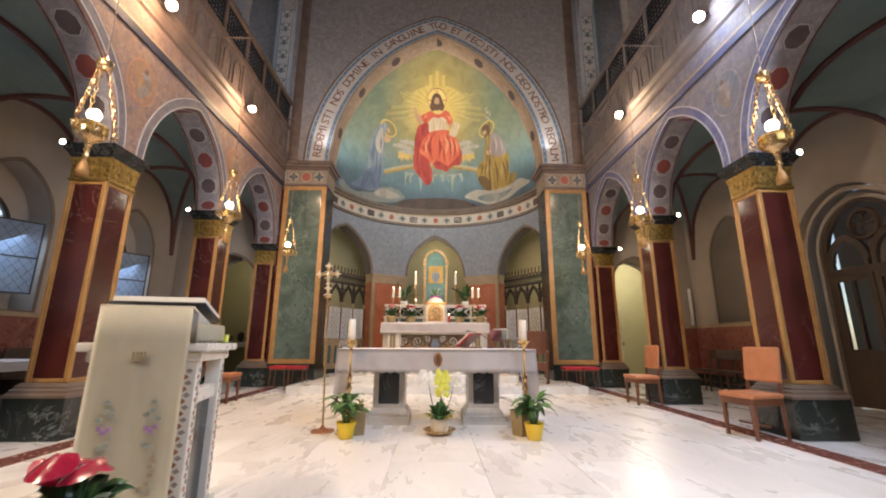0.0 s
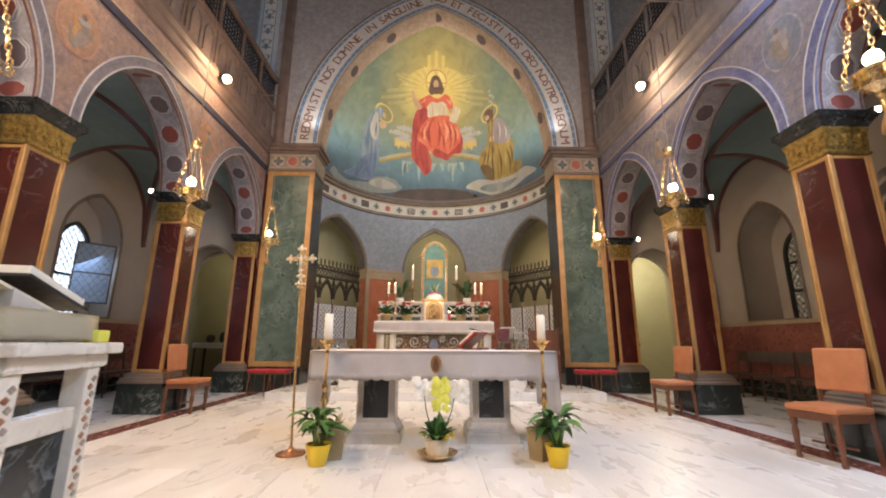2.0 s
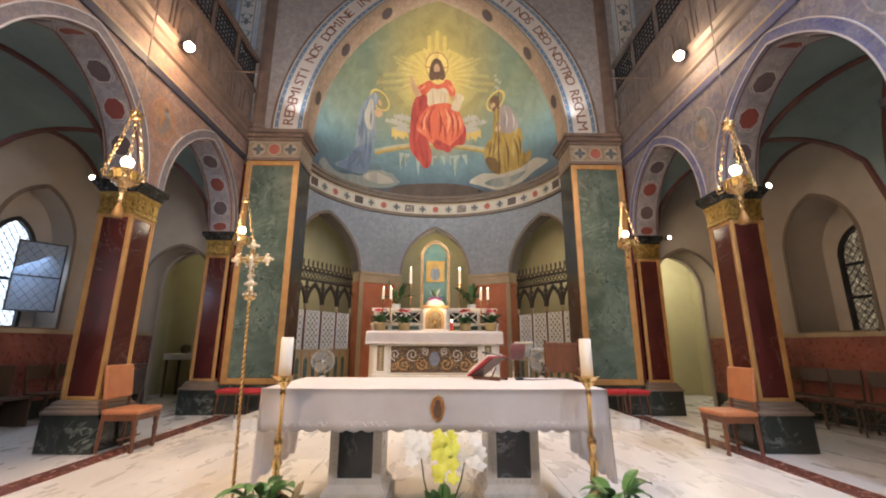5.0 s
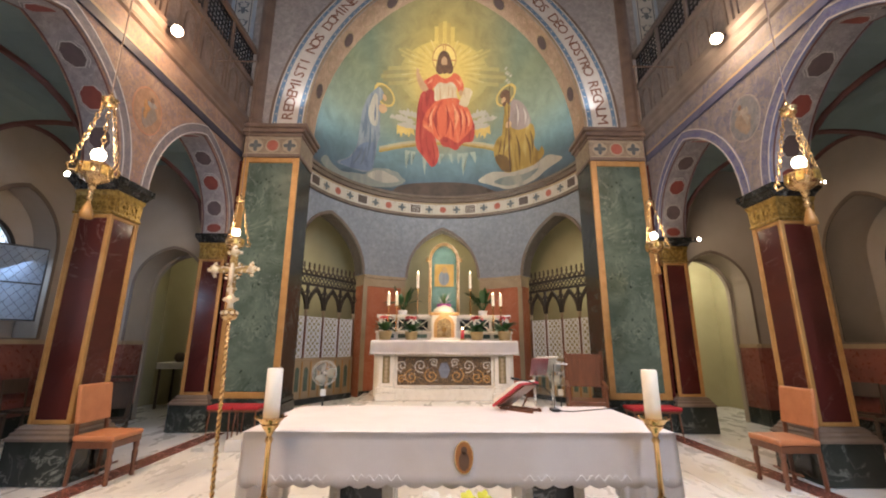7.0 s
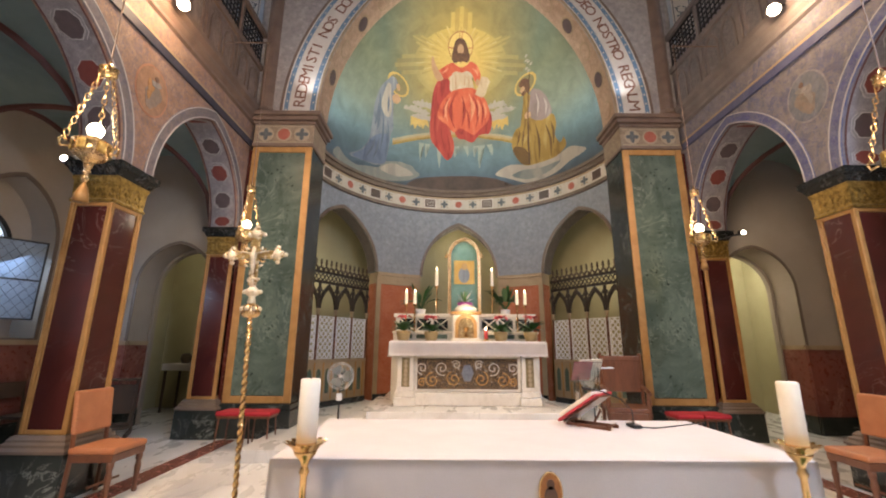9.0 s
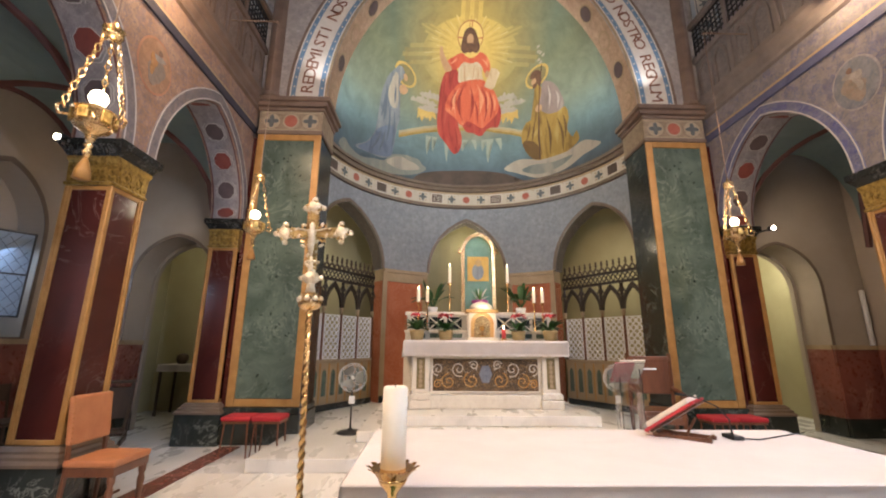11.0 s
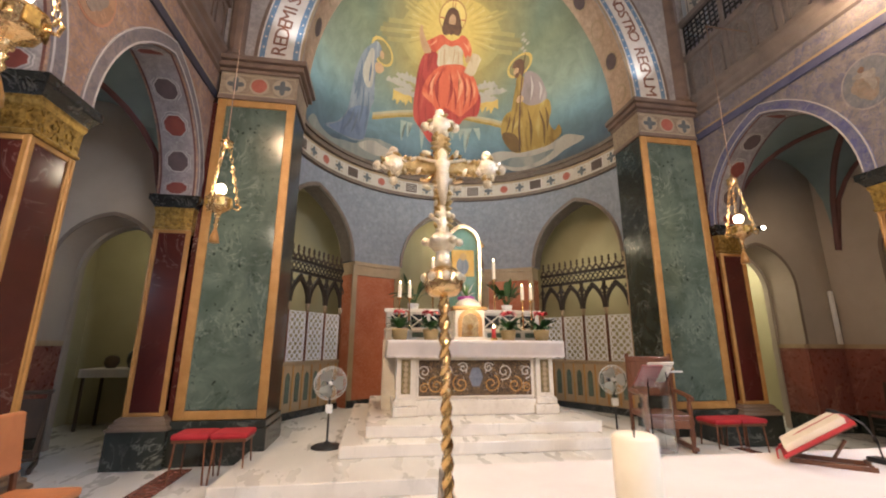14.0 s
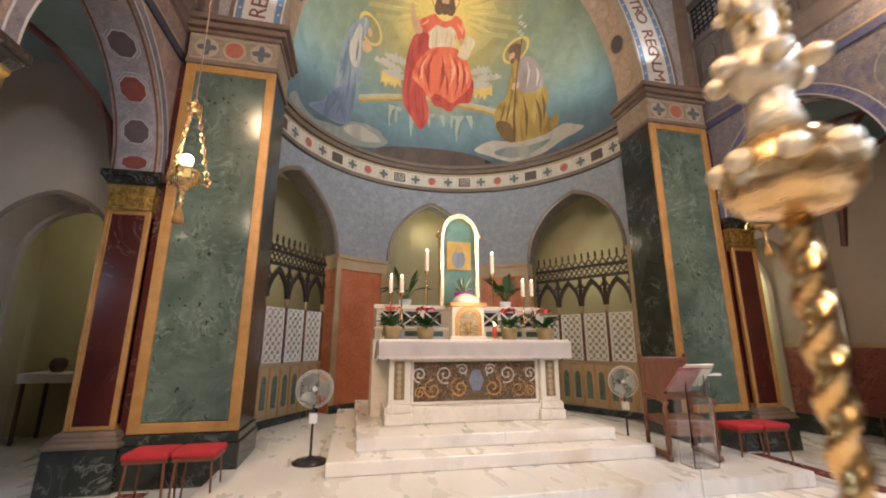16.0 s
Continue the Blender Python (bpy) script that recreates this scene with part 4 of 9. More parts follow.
                if hi - lo > 0.05:
                    tube(bm, [Mo(yc - 0.38 + 0.76 * f, 0.435 + DEEP, za + 0.9 * sgn * f) for f in (lo, hi)], 0.006, 4)
        part("lead_came", bm, M_LEAD, win)
        bm = bmesh.new()
        ring(bm, [(yc - 0.70, 1.44), (yc + 0.70, 1.44)], [(yc - 0.70, 1.52), (yc + 0.70, 1.52)], -0.05, 0.42 + DEEP, Mo)
        part("window_sill", bm, M_STONEBASE, win)
        if _s < 0 and i in (3, 4):
            # casement leaf swung inward
            leaf_m = Matrix.Translation(Mo(yc + 0.06, 0.36, 0.02)) @ Matrix.Rotation(radians(54), 4, "Z") @ Matrix.Translation((0, 0, 3.0)) @ Matrix.Diagonal((0.82, 1, 0.88, 1)) @ Matrix.Translation((0, 0, -3.0))
            for nm, mt, quads in (("casement_frame", M_BLACKMETAL, ((0, 0.03, 1.6, 3.0), (0.77, 0.8, 1.6, 3.0), (0.03, 0.77, 1.6, 1.63), (0.03, 0.77, 2.97, 3.0), (0.03, 0.77, 2.28, 2.31))), ("casement_pane", M_BLUEPANE, ((0.03, 0.77, 1.63, 2.28), (0.03, 0.77, 2.31, 2.97)))):
                for xa_, xb_, za_, zb_ in quads:
                    bm = boxm(xa_, xb_, -0.012 if nm[-1] == "e" and mt is M_BLACKMETAL else -0.004, 0.012 if mt is M_BLACKMETAL else 0.004, za_, zb_)
                    bmesh.ops.transform(bm, matrix=leaf_m, verts=bm.verts)
                    part(nm, bm, mt, win)
            # diagonal lead lattice on the leaf
            for sg in (-1, 1):
                for k in range(-4, 10):
                    za, zb = 1.63 + 0.2 * k, 1.63 + 0.2 * k + sg * 0.9
                    pa, pb = Vector((0.03, -0.006, za)), Vector((0.77, -0.006, zb))
                    f0 = [(lim - za) / (zb - za) for lim in (1.63, 2.97)]
                    lo_, hi_ = max(0.0, min(f0)), min(1.0, max(f0))
                    if hi_ - lo_ > 0.05:
                        bm = tubem([leaf_m @ (pa + (pb - pa) * lo_), leaf_m @ (pa + (pb - pa) * hi_)], 0.0022, 4)
                        part("lattice_bar", bm, M_LEAD, win)
    # end wall with a pointed doorway
    Me = front(ENDY)
    bm = bmesh.new()
    u0, u1 = sorted((_s * (WALLX - 0.1), _s * 7.2))
    DX, DW, DS, DRISE = _s * 5.38, 0.68, 2.5, 0.78
    wall_arch(bm, u0, u1, 0.0, 5.4, DW, DS, DRISE, 0, 0.5, Me, uc=DX)
    wall_arch(bm, u0, u1, 0.0, 5.4, DW - 0.05, DS, DRISE - 0.05, 0.5, 0.6, Me, uc=DX)
    ew = part("aisle_end_wall_west" if _s < 0 else "aisle_end_wall_east", bm, M_PLASTER)
    tagged(ew, "plaster end wall of the aisle with a deep pointed doorway", "wall", "", "structure")
    WAIN = (("wainscot", M_WAINSCOT, 0.3, 1.42, 0.03), ("wainscot_base", M_DARKGREEN, 0, 0.3, 0.045), ("wainscot_cap", M_OCHRE, 1.42, 1.495, 0.055))
    for a, b in ((4.62, 4.70), (6.06, 6.83)):
        for nm, mt, z0, z1, d in WAIN:
            bm = bmesh.new()
            ring(bm, [(_s * a, z0), (_s * b, z0)], [(_s * a, z1), (_s * b, z1)], -d, 0, Me)
            part(nm, bm, mt, ew)
    for nm, mt, z0, z1, d in WAIN:   # the dado turns into the doorway along both jambs
        for q in (-1, 1):
            xj = X0 + DX + q * DW
            part(nm, boxm(*sorted((xj, xj - q * d * 0.6)), ENDY + 0.002, ENDY + 0.5, z0, z1), mt, ew)
    bm = bmesh.new()
    ring(bm, [(DX - DW, 1.495)] + arch(DW, DRISE, 10, DX, DS) + [(DX + DW, 1.495)], [(DX - DW - 0.05, 1.495)] + arch(DW + 0.05, DRISE + 0.06, 10, DX, DS) + [(DX + DW + 0.05, 1.495)], -0.012, 0, Me)
    part("door_border", bm, M_STONEBASE, ew)
    # room behind the doorway
    bm = boxm(*sorted((X0 + _s * 4.4, X0 + _s * 7.2)), ENDY + 2.6, ENDY + 2.75, 0, 5)
    rw = part("sacristy_wall_west" if _s < 0 else "sacristy_wall_east", bm, M_OLIVE)
    tagged(rw, "olive plaster wall of the room behind the doorway", "wall", "", "structure")
    for x in (4.4, 7.1):
        w = part("sacristy_side_wall", boxm(*sorted((X0 + _s * x, X0 + _s * (x + 0.1))), ENDY + 0.6, ENDY + 2.6, 0, 5), M_OLIVE)
        tagged(w, "olive plaster side wall", "wall", "", "structure")
    c = part("sacristy_ceiling", boxm(*sorted((X0 + _s * 4.4, X0 + _s * 7.2)), ENDY + 0.6, ENDY + 2.75, 5.0, 5.1), M_PLASTER)
    tagged(c, "plain plaster ceiling", "ceiling", "", "structure")

for _s in (-1, 1):
    w = part("gallery_end_wall", boxm(*sorted((X0 + _s * 4.3, X0 + _s * 7.2)), PIERY + 0.3, PIERY + 0.6, 5.3, 13.5), M_ARCHWALL)
    tagged(w, "grey-blue painted wall at the end of the gallery", "wall", "", "structure")
    for ya, yb in ((BAYS[-1] + BAY, ENDY),):
        v = part("aisle_ceiling_strip", boxm(*sorted((X0 + _s * 4.3, X0 + _s * 7.2)), ya - 0.3, yb + 0.3, 5.2, 5.3), M_TEAL)
        tagged(v, "teal painted strip of vault before the end wall", "ceiling", "", "structure")

# ---- nave ceiling and rear wall ----
c = part("ceiling", boxm(X0 - 7.3, X0 + 7.3, -6.3, PIERY + 0.6, 13.5, 13.7), M_PLASTER)
tagged(c, "plain nave ceiling high above", "ceiling", "", "structure")
c = part("wall_south", boxm(X0 - 7.3, X0 + 7.3, -6.4, -6.2, -0.2, 13.6), M_PLASTER)
tagged(c, "plain rear wall of the nave", "wall", "", "structure")

# ---- piers and chancel arch ----
M_FRIEZEGROUND = surface("faded_stone_paint", (0.31, 0.26, 0.19), (0.40, 0.34, 0.26), 6, 0.75)


def star(bm, c, t, r, d):
    """Four lobed star, d thick, proud of a wall with tangent t."""
    c, inw = Vector(c), Vector((t.y, -t.x, 0))
    top = []
    for i in range(32):
        a = 2 * math.pi * i / 32
        q = r * (0.42 + 0.58 * abs(math.cos(2 * a)) ** 1.5)
        top.append(c + t * q * math.cos(a) + Vector((0, 0, q * math.sin(a))) + inw * d)
    vs = [bm.verts.new(p) for p in top]
    lo = [bm.verts.new(p - inw * d) for p in top]
    bm.faces.new(vs)
    for i in range(32):
        bm.faces.new((vs[i], vs[(i + 1) % 32], lo[(i + 1) % 32], lo[i]))


def pier(s):
    p = thing("pier", (X0 + s * 3.465, PIERY, 0), 0, "broad pier faced with green marble in gilt frames", "pier", "chancel piers", "structure")
    h = 0.555
    part("pier_core", boxm(-h + 0.005, h - 0.005, 0.0, 0.75, 0.0, 5.7), M_DARKGREEN, p)
    part("side_filler", boxm(*sorted((s * h, s * (h + 0.08))), 0.0, 0.75, 0.0, 5.0), M_REDMARBLE, p, "narrow red marble strip")
    part("plinth", square_plinth(h), M_DARKGREEN, p, "black-green marble plinth")
    part("green_panel", boxm(-h + 0.12, h - 0.12, -0.02, 0.0, 0.64, 4.95), M_GREEN, p, "veined green marble panel")
    for x in (-h + 0.06, h - 0.06):
        part("frame_upright", boxm(x - 0.06, x + 0.06, -0.04, 0.0, 0.52, 5.06, 0.01), M_GILT, p, "gilt upright")
    for z in (0.52, 4.95):
        part("frame_crosspiece", boxm(-h + 0.12, h - 0.12, -0.038, 0.0, z, z + 0.11, 0.01), M_GILT, p, "gilt crosspiece")
    # cap: frieze with medallions and a moulded top
    part("cap_band", boxm(-h - 0.02, h + 0.02, -0.05, 0.77, 5.065, 5.135, 0.01), M_BROWNMOULD, p)
    part("cap_frieze", boxm(-h - 0.005, h + 0.005, -0.035, 0.76, 5.135, 5.52), M_CAPSTONE, p)
    for i in (-1, 0, 1):
        bm = bmesh.new()
        disc(bm, (i * 0.34, -0.035, 5.32), (1, 0, 0), (0, 0, 1), 0.145, 0.145, 0.004, 20)
        part("frieze_roundel", bm, M_FRIEZEGROUND, p)
        bm = bmesh.new()
        if i:
            star(bm, (i * 0.34, -0.040, 5.32), Vector((1, 0, 0)), 0.125, 0.004)
        else:
            disc(bm, (0, -0.040, 5.32), (1, 0, 0), (0, 0, 1), 0.115, 0.115, 0.004, 20)
        part("frieze_motif", bm, M_STAR if i else M_ROUNDELRED, p)
    for z in (5.15, 5.475):
        part("frieze_line", boxm(-h + 0.03, h - 0.03, -0.039, -0.034, z, z + 0.014), M_FRIEZEGROUND, p)
    bm = bmesh.new()
    for k, (o, z0, z1) in enumerate(((0.03, 5.52, 5.58), (0.09, 5.58, 5.66), (0.14, 5.66, 5.74))):
        box(bm, -h - o, h + o, -0.04 - o, 0.78, z0, z1, 0.01)
    part("cap_moulding", bm, M_BROWNMOULD, p)
    # half column running up beside the arch
    part("half_column", lathe([(0.16, 5.74), (0.2, 5.8), (0.15, 5.9), (0.15, 13.4)], 12, (s * 0.42, 0.05, 0)), M_BROWNMOULD, p)
    return p


def square_plinth(h):
    bm = bmesh.new()
    box(bm, -h - 0.04, h + 0.04, -0.12, 0.78, 0, 0.42, 0.01)
    box(bm, -h - 0.02, h + 0.02, -0.08, 0.77, 0.42, 0.515, 0.01)
    return bm


for _s in (-1, 1):
    pier(_s)

IN_A, IN_R = 2.88, 4.12
Mf = front(PIERY)
bm = bmesh.new()
wall_arch(bm, -4.3, 4.3, SPRING - 0.01, 13.5, IN_A, SPRING, IN_R, 0.0, 0.62, Mf, 0.0, 26)
aw = part("chancel_arch_wall", bm, M_ARCHWALL)
tagged(aw, "painted wall over the wide pointed chancel arch", "wall", "", "structure")
for nm, mt, a0, a1, d in (("inner_brown_line", M_OCHRE, 0.0, 0.04, -0.012), ("inner_pale_line", M_TEXTBAND, 0.04, 0.06, -0.018), ("inner_blue_line", M_SKYBAND, 0.06, 0.15, -0.016), ("inscription_band", M_TEXTBAND, 0.15, 0.57, -0.01), ("outer_blue_line", M_SKYBAND, 0.57, 0.65, -0.016), ("outer_pale_line", M_TEXTBAND, 0.65, 0.675, -0.018), ("outer_brown_line", M_BROWNMOULD, 0.675, 0.73, -0.02)):
    bm = bmesh.new()
    k = 0.85
    ring(bm, arch(IN_A + a0, IN_R + a0 * k, 26, 0, SPRING), arch(IN_A + a1, IN_R + a1 * k, 26, 0, SPRING), d, 0, Mf)
    part(nm, bm, mt, aw)
# reveal of the arch with dark medallions
bm = bmesh.new()
ring(bm, arch(IN_A - 0.004, IN_R - 0.004, 26, 0, SPRING), arch(IN_A, IN_R, 26, 0, SPRING), 0.03, 0.62, Mf)
part("arch_reveal", bm, M_REVEAL, aw)
for k, c, t, ax in medallions(arch(IN_A - 0.004, IN_R - 0.004, 26, 0, SPRING), 0.32, Mf, [(j + 0.5) / 15 for j in range(15)]):
    bm = bmesh.new()
    disc(bm, c, t, ax, 0.19, 0.19, 0.004, 14)
    part("reveal_medallion_border", bm, M_OCHRE, aw)
    bm = bmesh.new()
    disc(bm, c + t.cross(ax) * 0.004, t, ax, 0.155, 0.155, 0.004, 14)
    part("reveal_medallion", bm, M_SOFFITDARK if k % 2 else M_REVEAL, aw)


def lettering(text, curve, height, offset, M, parent):
    """Capitals set along an arch, one after another."""
    lens = [0]
    for p, q in zip(curve, curve[1:]):
        lens.append(lens[-1] + math.dist(p, q))
    bm = bmesh.new()
    for k, ch in enumerate(text):
        if ch == " ":
            continue
        s = lens[-1] * (k + 0.5) / len(text)
        i = max(j for j in range(len(lens) - 1) if lens[j] <= s)
        f = (s - lens[i]) / (lens[i + 1] - lens[i])
        du, dz = curve[i + 1][0] - curve[i][0], curve[i + 1][1] - curve[i][1]
        ang = math.atan2(dz, du)
        u, z = curve[i][0] + f * du, curve[i][1] + f * dz
        cu = bpy.data.curves.new("letter", "FONT")
        cu.body, cu.size, cu.align_x, cu.align_y, cu.extrude = ch, height, "CENTER", "CENTER", 0.004
        cu.resolution_u = 2
        ob = bpy.data.objects.new("letter", cu)
        me = bpy.data.meshes.new_from_object(ob)
        me.transform(Matrix.Translation(M(u, offset, z)) @ Matrix.Rotation(math.pi / 2, 4, "X") @ Matrix.Rotation(ang, 4, "Z"))
        bm.from_mesh(me)
        bpy.data.objects.remove(ob)
        bpy.data.meshes.remove(me)
        bpy.data.curves.remove(cu)
    return part("inscription", bm, M_LETTER, parent, "red-brown painted Latin inscription")


lettering(" REDEMISTI NOS DOMINE IN SANGUINE TUO ET FECISTI NOS DEO NOSTRO REGNUM ", arch(IN_A + 0.36, IN_R + 0.306, 26, 0, SPRING), 0.32, -0.014, Mf, aw)
# pale beads on the two blue lines
for off in (0.105, 0.61):
    for k, c, t, ax in medallions(arch(IN_A + off, IN_R + 0.85 * off, 26, 0, SPRING), -0.018, Mf, [(j + 0.5) / 64 for j in range(64)]):
        bm = bmesh.new()
        disc(bm, Vector((c.x, PIERY - 0.017, c.z)), (1, 0, 0), (0, 0, 1), 0.017, 0.017, 0.004, 7)
        part("bead", bm, M_TEXTBAND, aw)

# painted ornament strips on the end of the gallery
for _s in (-1, 1):
    o = part("ornament_panel", boxm(*sorted((X0 + _s * 4.16, X0 + _s * 4.70)), PIERY - 0.03, PIERY - 0.005, 7.3, 13.2), M_PALEBLUE)
    tagged(o, "tall strip of pale and slate painted foliage ornament", "painted panel", "ornament strips", "structure")
    part("ornament_field", boxm(*sorted((X0 + _s * 4.23, X0 + _s * 4.63)), PIERY - 0.036, PIERY - 0.03, 7.36, 13.1), M_TEXTBAND, o)
    for e in (4.25, 4.59):
        part("ornament_line", boxm(*sorted((X0 + _s * e, X0 + _s * (e + 0.02))), PIERY - 0.040, PIERY - 0.036, 7.38, 13.05), M_SLATEFIELD, o)
    xm = X0 + _s * 4.43
    for k in range(12):
        z = 7.62 + 0.46 * k
        bm = bmesh.new()
        disc(bm, (xm, PIERY - 0.036, z), (1, 0, 0), (0, 0, 1), 0.05, 0.09, 0.004, 10)
        for q in (-1, 1):
            tube(bm, [(xm + q * (0.02 + 0.085 * math.sin(t_ * math.pi / 8)), PIERY - 0.038, z + 0.06 + 0.15 * (1 - math.cos(t_ * math.pi / 8)) * 0.5) for t_ in range(9)], 0.012, 4)
            disc(bm, (xm + q * 0.10, PIERY - 0.036, z + 0.16), (0.8, 0, q * 0.6), (-q * 0.6, 0, 0.8), 0.045, 0.022, 0.004, 8)
            disc(bm, (xm + q * 0.085, PIERY - 0.036, z - 0.02), (0.8, 0, -q * 0.6), (q * 0.6, 0, 0.8), 0.04, 0.02, 0.004, 8)
        part("ornament_leaves", bm, M_SLATEFIELD, o)

M_LINING = fresco("brown_arch_lining", (0.075, 0.06, 0.05), (0.11, 0.09, 0.08), (0.17, 0.15, 0.135), 3.0, 0.3)
# ---- apse: cylinder wall with three arches, frieze, half dome, ambulatory ----
Mc = around(AR)
DEG = AR * math.pi / 180
bm = bmesh.new()
OPEN = ((0.0, 17.2, 3.28, 1.46), (-58.6, 18.6, 3.28, 1.42), (58.6, 18.6, 3.28, 1.42))


def arc_wall(bm, a0, a1, z0, z1, d0, d1, step=3.0):
    n = max(1, round(abs(a1 - a0) / step))
    pts = [(a0 + (a1 - a0) * i / n) * DEG for i in range(n + 1)]
    ring(bm, [(u, z0) for u in pts], [(u, z1) for u in pts], d0, d1, Mc)


for ac, hw, sp, rise in OPEN:
    wall_arch(bm, (ac - hw - 1) * DEG, (ac + hw + 1) * DEG, sp, 5.12, hw * DEG, sp, rise, 0, 0.4, Mc, ac * DEG)
for a0, a1 in ((-92, -78.2), (-39.0, -18.2), (18.2, 39.0), (78.2, 92)):
    arc_wall(bm, a0, a1, 3.28, 5.12, 0, 0.4)
apse = part("apse_wall", bm, M_APSEWALL)
tagged(apse, "curved blue-grey apse wall with three pointed arches", "wall", "", "structure")
for ac, hw, sp, rise in OPEN:
    bm = bmesh.new()
    ring(bm, arch(hw * DEG, rise, 14, ac * DEG, sp), arch(hw * DEG + 0.07, rise + 0.08, 14, ac * DEG, sp), -0.03, 0, Mc)
    part("arch_moulding", bm, M_STONEBASE, apse)
    bm = bmesh.new()
    ring(bm, arch(hw * DEG - 0.004, rise - 0.004, 14, ac * DEG, sp), arch(hw * DEG, rise, 14, ac * DEG, sp), 0.01, 0.4, Mc)
    part("arch_lining", bm, M_LINING, apse, "brown painted arch lining")
for a0, a1 in ((-92, -78.2), (-39.0, -18.2), (18.2, 39.0), (78.2, 92)):
    bm = bmesh.new()
    arc_wall(bm, a0, a1, 0.15, 3.0, 0.02, 0.4)
    part("red_wall_panel", bm, M_APSERED, apse, "orange-red marble wall panel")
    bm = bmesh.new()
    arc_wall(bm, a0, a1, 2.98, 3.28, -0.02, 0.4)
    arc_wall(bm, a0, a1, 3.2, 3.28, -0.06, -0.02)
    part("impost_band", bm, M_OCHRE, apse)
    for a in (a0 + 1.0, a1 - 1.0):
        bm = bmesh.new()
        arc_wall(bm, a - 1.0, a + 1.0, 0.15, 2.98, -0.015, 0.02)
        part("impost_upright", bm, M_OCHRE, apse)
    bm = bmesh.new()
    arc_wall(bm, a0, a1, 0.15, 0.3, -0.03, 0.02)
    part("black_skirting", bm, M_BLACK, apse)
# frieze of roundels and dark plaques
M_PLAQUE = surface("dark_brown_plaque", (0.035, 0.022, 0.016), (0.075, 0.05, 0.036), 6, 0.4)
bm = bmesh.new()
arc_wall(bm, -92, 92, 5.12, 5.69, -0.02, 0.4)
fr = part("apse_frieze", bm, M_OCHRE)
tagged(fr, "painted apse frieze with roundels and dark plaques", "frieze", "", "structure")
bm = bmesh.new()
arc_wall(bm, -92, 92, 5.21, 5.51, -0.026, -0.02)
part("cream_ground", bm, M_FRIEZE, fr)
for z0, z1, d in ((5.10, 5.18, -0.07), (5.57, 5.67, -0.10), (5.67, 5.75, -0.15)):
    bm = bmesh.new()
    arc_wall(bm, -92, 92, z0, z1, d, 0)
    part("frieze_moulding", bm, M_STONEBASE, fr)
for k in range(-12, 13):
    a = math.radians(k * 7.0)
    c = polar(a, AR - 0.026, 5.36)
    t, inw = Vector((math.cos(a), -math.sin(a), 0)), Vector((-math.sin(a), -math.cos(a), 0))
    bm = bmesh.new()
    if k % 4 == 2:
        for nm, w, h, d, mt in (("plaque_border", 0.165, 0.13, 0.006, M_TEXTBAND), ("plaque_line", 0.148, 0.115, 0.009, M_BROWNMOULD), ("dark_plaque", 0.13, 0.098, 0.013, M_PLAQUE)):
            bm = bmesh.new()
            vs = [bm.verts.new(c + t * p * w + Vector((0, 0, q * h)) + inw * dd) for dd in (0, d) for p, q in ((-1, -1), (1, -1), (1, 1), (-1, 1))]
            for f in ((0, 1, 2, 3), (4, 5, 6, 7), (0, 1, 5, 4), (1, 2, 6, 5), (2, 3, 7, 6), (3, 0, 4, 7)):
                bm.faces.new([vs[i] for i in f])
            part(nm, bm, mt, fr)
        if abs(k) == 2:   # the two middle ones are vents with pale slats
            for j in range(4):
                bm = bmesh.new()
                tube(bm, [c + t * q * 0.12 + Vector((0, 0, -0.066 + 0.044 * j)) + inw * 0.015 for q in (-1, 1)], 0.007, 4)
                part("vent_slat", bm, M_TEXTBAND, fr)
    elif k % 2 == 0:
        disc(bm, c, t, (0, 0, 1), 0.095, 0.095, 0.005, 18)
        part("red_roundel", bm, M_ROUNDELRED, fr)
    else:
        star(bm, c, t, 0.115, 0.005)
        part("slate_star", bm, M_STAR, fr)
        for q in range(4):
            bm = bmesh.new()
            e = c + t * 0.085 * (1, 1, -1, -1)[q] + Vector((0, 0, 0.085 * (1, -1, 1, -1)[q]))
            disc(bm, e, t, (0, 0, 1), 0.022, 0.022, 0.005, 6)
            part("ochre_dot", bm, M_OCHRE, fr)
for k in range(-24, 25):
    if k % 2:
        a = math.radians(k * 3.5)
        t = Vector((math.cos(a), -math.sin(a), 0))
        bm = bmesh.new()
        disc(bm, polar(a, AR - 0.026, 5.48), t, (0, 0, 1), 0.02, 0.012, 0.004, 6)
        part("ochre_dot", bm, M_OCHRE, fr)

# half dome
DZ, DA = 5.68, AR
DC = 1.41
DR = DA + DC
DTOP = math.sqrt(DR * DR - DC * DC)


def dome_radius(z):
    return max(0.0, math.sqrt(max(DR * DR - (z - DZ) ** 2, 0)) - DC)


def dome_at(x, z, off=0.0):
    """The point of the half dome at x metres off the axis and height z."""
    r = dome_radius(z)
    x = max(-r, min(r, x))
    y = math.sqrt(max(r * r - x * x, 0.0))
    p = Vector((x, y, z))
    c = Vector((0, 0, DZ + 1.2))
    n = (c - p).normalized()
    return Vector((X0, AC, 0)) + p + n * off


m, nt, b = nodes_of("half_dome_painting")
v = tex_coords(nt, 1.0)
sep = nt.nodes.new("ShaderNodeSeparateXYZ")
nt.links.new(v, sep.inputs[0])
hz = nt.nodes.new("ShaderNodeMapRange")
hz.inputs[1].default_value, hz.inputs[2].default_value = 5.6, 10.4
nt.links.new(sep.outputs[2], hz.inputs[0])
